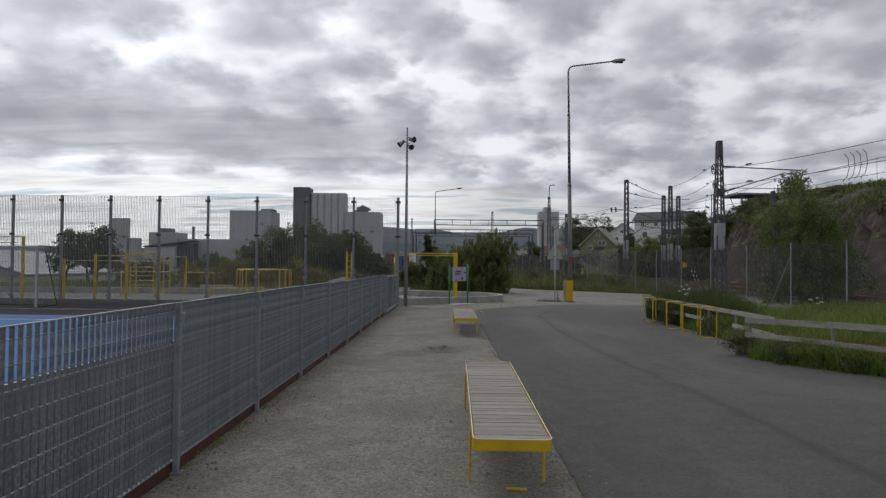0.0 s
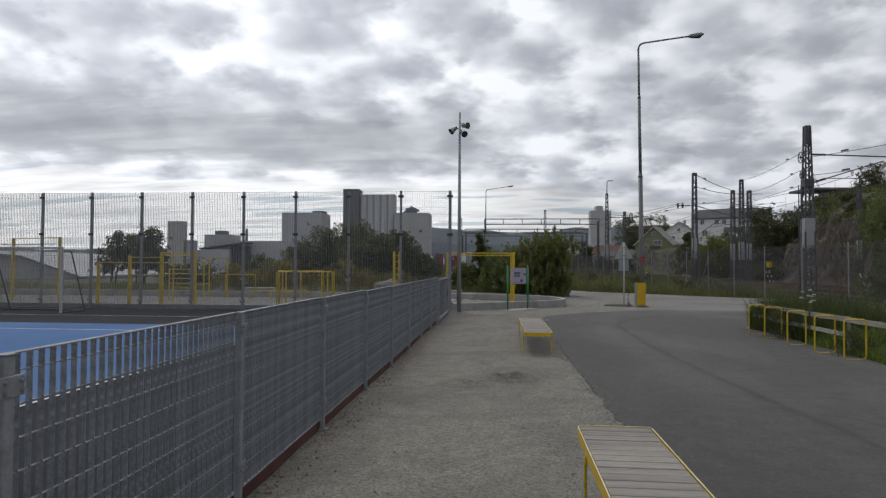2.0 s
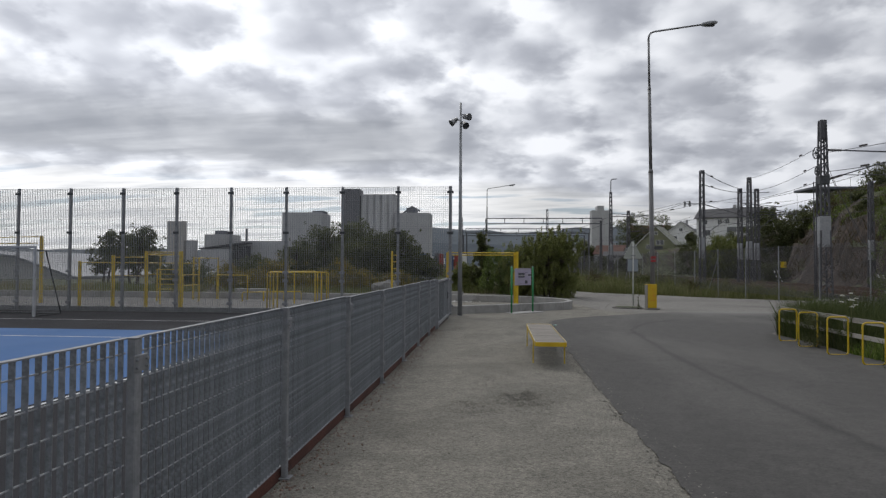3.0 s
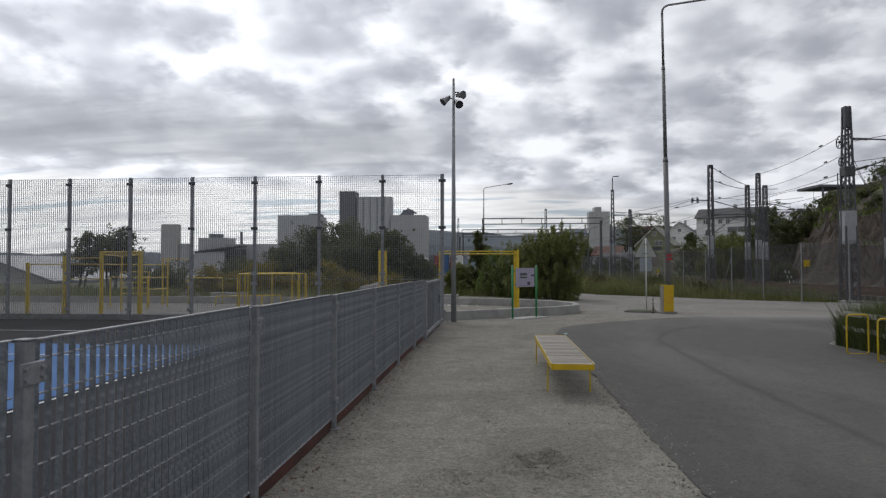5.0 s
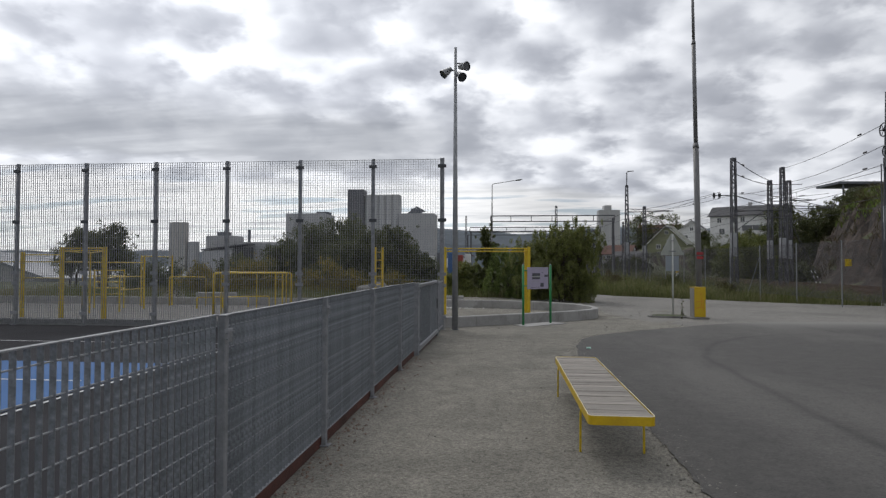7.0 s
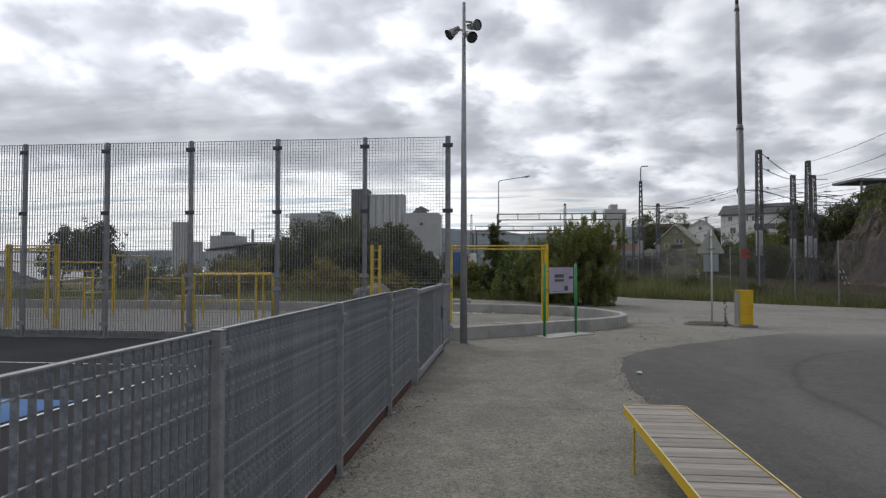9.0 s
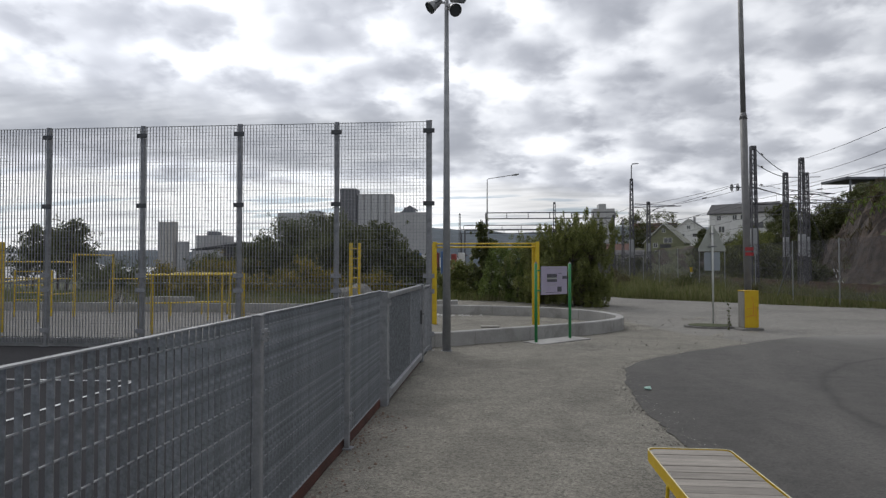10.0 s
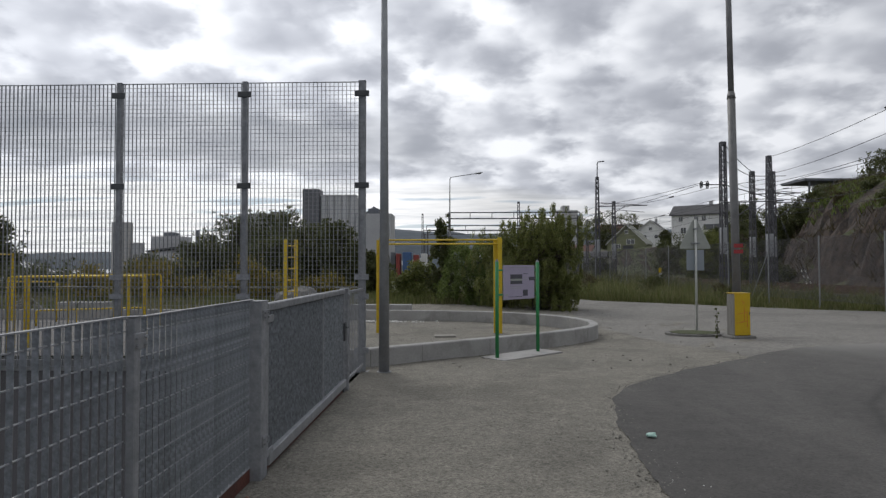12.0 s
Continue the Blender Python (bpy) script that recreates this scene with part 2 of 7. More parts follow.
def stained_asphalt(name):
    """Worn asphalt with a soft dark lengthwise joint and a darker, less worn strip beside the gravel."""
    m = stony(name, (0.0765, 0.0720, 0.0670), (0.058, 0.0547, 0.0510), (0.105, 0.099, 0.0915), 75, 0.85, contrast=0.34, bump=0.35, depth=0.006, patch_scale=0.33, streak=(1.2, 0.5, 1))
    t = m.node_tree
    shader = t.nodes["Principled BSDF"]
    col = shader.inputs["Base Color"].links[0].from_socket
    sep = t.nodes.new("ShaderNodeSeparateXYZ")
    t.links.new(t.nodes.new("ShaderNodeNewGeometry").outputs["Position"], sep.inputs[0])
    wander = node(t, "ShaderNodeTexNoise", Scale=1.3, Detail=4.0, Roughness=0.6)
    t.links.new(t.nodes.new("ShaderNodeNewGeometry").outputs["Position"], wander.inputs["Vector"])
    sway = math_node(t, "MULTIPLY", math_node(t, "SUBTRACT", wander.outputs[0], 0.5), 0.16)
    x = math_node(t, "ADD", sep.outputs[0], sway)
    bend = ((8.0, 4.04), (12.0, 3.82), (17.0, 3.68), (20.0, 3.76), (22.6, 3.92), (24.0, 4.4), (25.2, 5.0), (26.4, 6.0), (27.15, 7.05), (27.9, 9.0))
    line = math_node(t, "MULTIPLY", ramp(t, math_node(t, "DIVIDE", sep.outputs[1], 30.0), [(a / 30.0, b / 10.0) for a, b in bend]), 10.0)
    off = math_node(t, "ABSOLUTE", math_node(t, "SUBTRACT", x, line))
    col = mix_rgb(t, 1.0, col, ramp(t, off, ((0.0, 0.58), (0.03, 0.68), (0.12, 0.94), (0.3, 1.0))), "MULTIPLY")
    off = math_node(t, "ABSOLUTE", math_node(t, "SUBTRACT", math_node(t, "MULTIPLY_ADD", sway, 3.0, x), 2.25))
    col = mix_rgb(t, 1.0, col, ramp(t, off, ((0.25, 0.88), (0.9, 1.0))), "MULTIPLY")
    # pale dust carried over from the side road
    far = math_node(t, "MULTIPLY_ADD", sway, 5.0, sep.outputs[1])
    dust = math_node(t, "MULTIPLY", ramp(t, math_node(t, "DIVIDE", far, 40.0), ((28.6 / 40, 0.0), (30.4 / 40, 0.35), (31.8 / 40, 0.85))), ramp(t, math_node(t, "DIVIDE", x, 20.0), ((6.2 / 20, 0.0), (8.0 / 20, 1.0))))
    col = mix_rgb(t, dust, col, (0.21, 0.203, 0.188))
    t.links.new(col, shader.inputs["Base Color"])
    return m


M = {
    "grass_soil": slope_ground("grass_soil"),
    "gravel": stony("gravel", (0.276, 0.260, 0.220), (0.215, 0.202, 0.171), (0.172, 0.162, 0.137), 82, contrast=0.46, bump=0.75, depth=0.014, patch_scale=0.6),
    "asphalt": stained_asphalt("asphalt"),
    "old_road": stony("old_road", (0.240, 0.229, 0.207), (0.195, 0.186, 0.169), (0.155, 0.147, 0.133), 50, 0.9, contrast=0.4, bump=0.5, depth=0.012, patch_scale=0.3),
    "court_asphalt": surface("court_asphalt", (0.033, 0.033, 0.038), (0.026, 0.026, 0.030), 0.5, 0.95, fine=90, grain=0.35, bump=0.5, depth=0.006, world_space=True),
    "court_blue": surface("court_blue", (0.050, 0.140, 0.335), (0.040, 0.118, 0.29), 0.4, 0.9, fine=80, grain=0.15, bump=0.2, depth=0.004, world_space=True, soil=(0.06, 0.13, 0.28), soil_scale=0.3),
    "line_white": surface("line_white", (0.75, 0.76, 0.77), (0.62, 0.63, 0.64), 4, 0.7, fine=60, grain=0.25, world_space=True),
    "galvanised": surface("galvanised", (0.375, 0.397, 0.42), (0.178, 0.19, 0.203), 26, 0.5, metal=0.4, fine=60, grain=0.35, bump=0.05, depth=0.002, vary=0.2),
    "galvanised_post": surface("galvanised_post", (0.32, 0.328, 0.345), (0.21, 0.218, 0.233), 12, 0.55, metal=0.2, fine=45, grain=0.25, bump=0.05, depth=0.002, vary=0.1),
    # galvanised cross wires, lightened to carry the highlight along their tops
    "lit_wire": surface("lit_wire", (0.40, 0.41, 0.43), (0.30, 0.31, 0.33), 20, 0.45, metal=0.3, fine=45, grain=0.25, bump=0, vary=0.1),
    "dark_steel": surface("dark_steel", (0.10, 0.105, 0.11), (0.07, 0.073, 0.078), 6, 0.6, metal=0.4, fine=50, grain=0.3),
    "rust_board": surface("rust_board", (0.125, 0.041, 0.028), (0.062, 0.027, 0.020), 2.5, 0.85, fine=40, grain=0.5, bump=0.4),
    "concrete": surface("concrete", (0.40, 0.395, 0.38), (0.31, 0.305, 0.295), 1.4, 0.85, fine=45, grain=0.3, bump=0.3, depth=0.006, soil=(0.20, 0.195, 0.18), soil_scale=0.9),
    "yellow_paint": surface("yellow_paint", (0.67, 0.475, 0.010), (0.57, 0.395, 0.010), 4, 0.45, fine=40, grain=0.2, bump=0.05, depth=0.002, soil=(0.34, 0.24, 0.025), soil_scale=5),
    "green_paint": surface("green_paint", (0.022, 0.25, 0.075), (0.018, 0.20, 0.06), 4, 0.45, fine=40, grain=0.2),
    "slat_wood": surface("slat_wood", (0.45, 0.41, 0.36), (0.30, 0.275, 0.245), 2.2, 0.85, fine=24, grain=0.5, bump=0.4, depth=0.003, vary=0.30, stretch=(0.35, 7, 1)),
    "rail_wood": surface("rail_wood", (0.46, 0.44, 0.395), (0.33, 0.315, 0.28), 2.0, 0.9, fine=22, grain=0.4, bump=0.3, depth=0.004, vary=0.2, stretch=(1, 1, 5), soil=(0.22, 0.21, 0.18), soil_scale=1.6),
    "sign_face": surface("sign_face", (0.40, 0.365, 0.47), (0.36, 0.325, 0.43), 3, 0.4, fine=30, grain=0.08, bump=0),
    "sign_dark": surface("sign_dark", (0.06, 0.06, 0.075), (0.10, 0.10, 0.12), 8, 0.5, bump=0),
    "sign_back": surface("sign_back", (0.39, 0.41, 0.375), (0.33, 0.35, 0.32), 3, 0.45, metal=0.3, fine=30, grain=0.15, bump=0),
    "plate_blue": surface("plate_blue", (0.29, 0.325, 0.36), (0.26, 0.295, 0.325), 3, 0.45, metal=0.3, fine=30, grain=0.12, bump=0),
    "red_tape": surface("red_tape", (0.36, 0.03, 0.035), (0.28, 0.025, 0.03), 6, 0.5, bump=0),
    "graffiti": surface("graffiti", (0.62, 0.16, 0.03), (0.52, 0.12, 0.03), 6, 0.6, bump=0),
    "white_paint": surface("white_paint", (0.74, 0.74, 0.73), (0.62, 0.62, 0.61), 1.2, 0.7, fine=14, grain=0.12, bump=0.1),
    "goal_white": surface("goal_white", (0.42, 0.43, 0.45), (0.34, 0.35, 0.37), 4, 0.5, fine=30, grain=0.15),
    "lamp_grey": surface("lamp_grey", (0.33, 0.34, 0.35), (0.26, 0.27, 0.28), 6, 0.5, metal=0.3, fine=40, grain=0.2),
    "sign_pole": surface("sign_pole", (0.60, 0.61, 0.59), (0.48, 0.49, 0.47), 3, 0.5, metal=0.2, fine=20, grain=0.2),
    "flood_body": surface("flood_body", (0.30, 0.305, 0.31), (0.22, 0.225, 0.23), 6, 0.45, metal=0.3, fine=30, grain=0.2),
    "lamp_black": surface("lamp_black", (0.03, 0.03, 0.033), (0.045, 0.045, 0.05), 8, 0.45, bump=0),
    "lens": glass_material("lens"),
    "window_glass": glass_material("window_glass"),
    "silo_concrete": surface("silo_concrete", (0.50, 0.50, 0.50), (0.42, 0.42, 0.425), 0.05, 0.9, fine=0.8, grain=0.2, bump=0.1, stretch=(1, 1, 0.3)),
    "silo_dark": surface("silo_dark", (0.15, 0.15, 0.16), (0.12, 0.12, 0.13), 0.06, 0.9, fine=0.8, grain=0.2, bump=0.1, stretch=(1, 1, 0.3)),
    "building_grey": surface("building_grey", (0.42, 0.42, 0.42), (0.35, 0.35, 0.355), 0.07, 0.85, fine=1.1, grain=0.15, bump=0.1),
    "building_dark": surface("building_dark", (0.16, 0.17, 0.19), (0.13, 0.14, 0.16), 0.08, 0.8, fine=1.0, grain=0.2, bump=0.1),
    "metal_roof": surface("metal_roof", (0.24, 0.25, 0.27), (0.19, 0.20, 0.22), 0.2, 0.55, metal=0.3, fine=3, grain=0.2, bump=0.1),
    "green_wood": surface("green_wood", (0.215, 0.22, 0.135), (0.18, 0.19, 0.115), 0.5, 0.85, fine=6, grain=0.15, bump=0.2, stretch=(1, 1, 4)),
    "roof_tile_dark": surface("roof_tile_dark", (0.09, 0.09, 0.095), (0.065, 0.065, 0.07), 0.6, 0.8, fine=4, grain=0.3, bump=0.4),
    "roof_tile_red": surface("roof_tile_red", (0.13, 0.062, 0.046), (0.10, 0.05, 0.04), 0.6, 0.8, fine=4, grain=0.3, bump=0.4),
    "boulder": surface("boulder", (0.27, 0.262, 0.245), (0.18, 0.174, 0.165), 1.4, 0.9, fine=14, grain=0.4, bump=0.7, depth=0.05),
    "ballast": surface("ballast", (0.20, 0.18, 0.165), (0.14, 0.125, 0.115), 0.8, 0.95, fine=20, grain=0.6, bump=0.9, depth=0.05, world_space=True),
    "rail_steel": surface("rail_steel", (0.16, 0.09, 0.06), (0.11, 0.07, 0.05), 2, 0.7, metal=0.3, fine=20, grain=0.3),
    "sleeper": surface("sleeper", (0.20, 0.19, 0.175), (0.13, 0.12, 0.11), 1.5, 0.9, fine=12, grain=0.4, bump=0.3),
    # wooded hills; the blue-grey of distant haze is mixed into this base colour
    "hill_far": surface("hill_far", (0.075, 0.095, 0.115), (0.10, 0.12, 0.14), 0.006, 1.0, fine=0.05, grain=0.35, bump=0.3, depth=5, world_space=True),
    "bark": surface("bark", (0.11, 0.09, 0.07), (0.07, 0.06, 0.05), 3, 0.95, fine=14, grain=0.5, bump=0.6, depth=0.02, stretch=(1, 1, 0.3)),
    "leaf_willow": leaf_material("leaf_willow", (0.11, 0.13, 0.032), (0.19, 0.215, 0.060), (0.28, 0.285, 0.10)),
    "leaf_thicket": leaf_material("leaf_thicket", (0.10, 0.124, 0.030), (0.172, 0.197, 0.050), (0.265, 0.275, 0.085)),
    "leaf_dark": leaf_material("leaf_dark", (0.058, 0.071, 0.024), (0.094, 0.110, 0.036), (0.150, 0.158, 0.054)),
    "leaf_birch": leaf_material("leaf_birch", (0.085, 0.125, 0.028), (0.14, 0.19, 0.042), (0.20, 0.25, 0.07)),
    "leaf_broom": leaf_material("leaf_broom", (0.08, 0.095, 0.02), (0.20, 0.165, 0.025), (0.38, 0.28, 0.025)),
    "grass_blade": leaf_material("grass_blade", (0.085, 0.140, 0.018), (0.150, 0.235, 0.032), (0.27, 0.33, 0.075), 0.55),
    "grass_verge": leaf_material("grass_verge", (0.096, 0.118, 0.036), (0.148, 0.170, 0.053), (0.225, 0.22, 0.09), 0.7),
    "grass_tall": leaf_material("grass_tall", (0.05, 0.072, 0.02), (0.085, 0.112, 0.033), (0.135, 0.15, 0.055), 0.7),
    "grass_dry": leaf_material("grass_dry", (0.16, 0.165, 0.07), (0.24, 0.22, 0.11), (0.34, 0.30, 0.18), 0.7),
    "petal": surface("petal", (0.72, 0.71, 0.64), (0.6, 0.6, 0.52), 9, 0.8, fine=60, grain=0.3),
    "pebble": surface("pebble", (0.31, 0.297, 0.262), (0.17, 0.162, 0.142), 14.0, 0.9, fine=60, grain=0.3, bump=0, world_space=True),
    "insulator": surface("insulator", (0.05, 0.035, 0.03), (0.04, 0.03, 0.028), 9, 0.35, bump=0),
    "mast_steel": surface("mast_steel", (0.125, 0.125, 0.138), (0.082, 0.082, 0.092), 2, 0.6, metal=0.35, fine=14, grain=0.3, bump=0.05),
    "mast_guard": surface("mast_guard", (0.40, 0.41, 0.425), (0.32, 0.33, 0.345), 1.5, 0.6, metal=0.2, fine=10, grain=0.3, bump=0.05),
    "chain_wire": surface("chain_wire", (0.150, 0.146, 0.158), (0.112, 0.109, 0.118), 2, 0.6, metal=0.4, fine=20, grain=0.2, bump=0),
    "wire": surface("wire", (0.035, 0.035, 0.037), (0.05, 0.05, 0.052), 2, 0.6, metal=0.3, bump=0),
    "blue_steel": surface("blue_steel", (0.07, 0.15, 0.33), (0.055, 0.12, 0.27), 0.5, 0.6, fine=4, grain=0.2),
    "red_steel": surface("red_steel", (0.33, 0.06, 0.05), (0.26, 0.05, 0.04), 0.5, 0.6, fine=4, grain=0.2),
    "building_beige": surface("building_beige", (0.46, 0.44, 0.41), (0.38, 0.365, 0.34), 0.07, 0.85, fine=1.1, grain=0.15, bump=0.1),
    "pebble_red": surface("pebble_red", (0.26, 0.17, 0.13), (0.20, 0.16, 0.14), 9.0, 0.9, fine=60, grain=0.3, bump=0, world_space=True),
    "dark_stone": surface("dark_stone", (0.21, 0.195, 0.172), (0.15, 0.138, 0.122), 6.0, 0.85, fine=60, grain=0.3, bump=0, world_space=True),
    "leaf_weed": leaf_material("leaf_weed", (0.05, 0.048, 0.02), (0.085, 0.070, 0.03), (0.13, 0.095, 0.045)),
    "leaf_sorrel": leaf_material("leaf_sorrel", (0.10, 0.075, 0.02), (0.19, 0.10, 0.035), (0.27, 0.17, 0.06)),
    "mint_plastic": surface("mint_plastic", (0.40, 0.60, 0.52), (0.33, 0.52, 0.45), 20, 0.5, bump=0),
    "white_stone": surface("white_stone", (0.66, 0.65, 0.62), (0.5, 0.49, 0.47), 12, 0.85, fine=60, grain=0.3, world_space=True),
    "joint": surface("joint", (0.25, 0.245, 0.23), (0.19, 0.185, 0.175), 3, 0.9, fine=30, grain=0.3),
    # pale edge of the bench band: its sky reflection painted as cream colour
    "rim_glint": surface("rim_glint", (0.80, 0.74, 0.52), (0.68, 0.58, 0.30), 6, 0.35, fine=40, grain=0.2, bump=0),
    "bench_yellow": surface("bench_yellow", (0.60, 0.40, 0.004), (0.52, 0.34, 0.004), 4, 0.45, fine=40, grain=0.15, bump=0.05, depth=0.002),
    "roof_olive": surface("roof_olive", (0.20, 0.205, 0.16), (0.16, 0.165, 0.13), 0.5, 0.7, fine=4, grain=0.2, bump=0.2),
    "play_gravel": stony("play_gravel", (0.185, 0.178, 0.168), (0.15, 0.145, 0.137), (0.12, 0.116, 0.11), 50, 0.9, contrast=0.4, bump=0.5, depth=0.012, patch_scale=0.3),
    "lamp_pole": surface("lamp_pole", (0.20, 0.20, 0.20), (0.15, 0.15, 0.153), 5, 0.55, metal=0.25, fine=45, grain=0.2, bump=0.05, depth=0.002),
    "dandelion": leaf_material("dandelion", (0.55, 0.38, 0.02), (0.65, 0.45, 0.03), (0.45, 0.28, 0.05)),
    "post_wood": surface("post_wood", (0.34, 0.325, 0.295), (0.24, 0.23, 0.205), 2.0, 0.9, fine=22, grain=0.4, bump=0.3, depth=0.004, vary=0.2, stretch=(4, 4, 1)),
}
M["court_asphalt"].node_tree.nodes["Principled BSDF"].inputs["Specular IOR Level"].default_value = 0.2


# ---- mesh helpers ----
def box(bm, x0, y0, z0, x1, y1, z1, chamfer=0.0):
    vs = [bm.verts.new(c) for c in ((x0, y0, z0), (x1, y0, z0), (x1, y1, z0), (x0, y1, z0), (x0, y0, z1), (x1, y0, z1), (x1, y1, z1), (x0, y1, z1))]
    fs = [bm.faces.new([vs[i] for i in f]) for f in ((3, 2, 1, 0), (4, 5, 6, 7), (0, 1, 5, 4), (1, 2, 6, 5), (2, 3, 7, 6), (3, 0, 4, 7))]
    if chamfer:
        bmesh.ops.bevel(bm, geom=list({e for f in fs for e in f.edges}), offset=chamfer, segments=1, affect="EDGES")
    return bm


def tube(bm, points, r, seg=8, r_end=None, closed=False, caps=True):
    """A round bar along points, tapering to r_end."""
    pts = [Vector(p) for p in points]
    n = len(pts)
    rings, side = [], None
    for i, p in enumerate(pts):
        a = pts[i - 1] if (i or closed) else p
        b = pts[(i + 1) % n] if (i < n - 1 or closed) else p
        way = (b - a).normalized()
        if side is None:
            side = way.orthogonal().normalized()
        side = (side - way * side.dot(way)).normalized()
        other = way.cross(side)
        k = r if r_end is None else r + (r_end - r) * i / max(1, n - 1)
        rings.append([bm.verts.new(p + (side * math.cos(2 * math.pi * j / seg) + other * math.sin(2 * math.pi * j / seg)) * k) for j in range(seg)])
    for i in range(n if closed else n - 1):
        lo, hi = rings[i], rings[(i + 1) % n]
        for j in range(seg):
            bm.faces.new((lo[j], lo[(j + 1) % seg], hi[(j + 1) % seg], hi[j]))
    if caps and not closed:
        bm.faces.new(rings[0][::-1])
        bm.faces.new(rings[-1])
    return bm


def arc(cx, cy, r, a0, a1, n):
    return [(cx + r * math.cos(radians(a0 + (a1 - a0) * i / n)), cy + r * math.sin(radians(a0 + (a1 - a0) * i / n))) for i in range(n + 1)]


def rounded_rect(x0, y0, x1, y1, r, n=5):
    return arc(x1 - r, y1 - r, r, 0, 90, n) + arc(x0 + r, y1 - r, r, 90, 180, n) + arc(x0 + r, y0 + r, r, 180, 270, n) + arc(x1 - r, y0 + r, r, 270, 360, n)


def prism(bm, outline, z0, z1):
    """An outline in x, y pulled from z0 up to z1."""
    lo = [bm.verts.new((x, y, z0)) for x, y in outline]
    hi = [bm.verts.new((x, y, z1)) for x, y in outline]
    n = len(outline)
    for i in range(n):
        bm.faces.new((lo[i], lo[(i + 1) % n], hi[(i + 1) % n], hi[i]))
    bm.faces.new(hi)
    bm.faces.new(lo[::-1])
    return bm


def mesh_of(bm, name, material, smooth=False):
    bmesh.ops.recalc_face_normals(bm, faces=bm.faces)
    me = bpy.data.meshes.new(name)
    bm.to_mesh(me)
    bm.free()
    me.materials.append(M[material])
    if smooth:
        for p in me.polygons:
            p.use_smooth = True
    return me


def part(name, bm, material, parent=None, label="", smooth=False):
    ob = new(name, mesh_of(bm, name, material, smooth))
    ob.parent = parent
    if label:
        ob["label"] = label
    return ob


def part_mesh(name, me, parent, place=(0, 0, 0)):
    ob = new(name, me)
    ob.parent = parent
    ob.location = place
    return ob


def thing(name, label, category, at=(0, 0, 0), turn=0, group="", kind=""):
    ob = new(name)
    ob.empty_display_size = 0.2
    ob.matrix_basis = pose(*at, 0, 0, turn)
    return tagged(ob, label, category, group, kind)


def quads_object(name, verts, faces, material):
    me = bpy.data.meshes.new(name)
    me.from_pydata(verts, [], faces)
    me.materials.append(M[material])
    return new(name, me)


def lerp(x, xs, ys):
    return float(np.interp(x, xs, ys))


def ground_z(y):
    return lerp(y, (0, 5, 10, 14, 20, 28, 34, 45), (0.16, 0.13, 0.05, 0.0, 0.0, -0.06, -0.18, -0.2))


def fence_z(y):
    """The foot of the low fence, where the path falls away a little to the side."""
    return lerp(y, (0, 10, 14, 20, 28, 34), (0.045, 0.03, 0.0, 0.0, -0.06, -0.18))


def path_z(x, y):
    k = min(1.0, max(0.0, (x + 1.5) / 2.0))
    return fence_z(y) + (ground_z(y) - fence_z(y)) * k


def sheet(name, ys, left, right, lift, material, label, across=14, rough=0.0, kind="structure"):
    """A strip of ground between two edges that depend on y."""
    verts, faces = [], []
    for j, y in enumerate(ys):
        a, b = left(y), right(y)
        for i in range(across + 1):
            x = a + (b - a) * i / across
            verts.append((x, y, path_z(x, y) + lift + rough * (noise.noise(Vector((x * 1.3, y * 1.3, lift * 50))) + 0.5 * noise.noise(Vector((x * 4, y * 4, 3))) + 0.35 * noise.noise(Vector((x * 11, y * 11, 6))))))
    w = across + 1
    for j in range(len(ys) - 1):
        for i in range(across):
            faces.append((j * w + i, j * w + i + 1, (j + 1) * w + i + 1, (j + 1) * w + i))
    return tagged(quads_object(name, verts, faces, material), label, kind=kind)


# ---- ground ----
def hill_height(x, y):
    """The rocky cutting beside the railway, and the slope with the houses behind it."""
    top = lerp(y, (0, 20, 40, 71, 95, 108, 114, 122, 135, 170, 200, 260, 600, 1200), (0, 5, 8.6, 10.6, 11.8, 13.4, 14.0, 14.8, 11.0, 8.8, 6.5, 7.5, 10, 0))
    foot = lerp(y, (20, 60, 90, 105, 115, 130, 150, 200, 300), (33, 34.5, 37.5, 42.5, 47.5, 52, 52, 32, 26))
    wide = lerp(y, (20, 100, 115, 150, 200), (11, 10, 10, 14, 24))
    u = (x - foot) / wide
    if u <= 0:
        return 0.0
    rough = 0.16 * noise.noise(Vector((x * 0.16, y * 0.16, 2))) + 0.08 * noise.noise(Vector((x * 0.45, y * 0.45, 7)))
    k = lerp(u + rough * min(1, u * 4), (0, 0.12, 0.30, 0.42, 0.62, 0.72, 1.0, 1.4, 4, 20, 60), (0, 0.08, 0.34, 0.40, 0.74, 0.79, 0.94, 1.02, 1.2, 1.3, 0.0))
    turf = lerp(u + 0.6 * rough * min(1, u * 4), (0, 0.06, 0.20, 0.37, 1.0, 1.4, 4, 20, 60), (0, 0.08, 0.40, 0.62, 0.98, 1.04, 1.2, 1.3, 0.0))
    return top * (k + (turf - k) * lerp(y, (78, 96), (1, 0)))


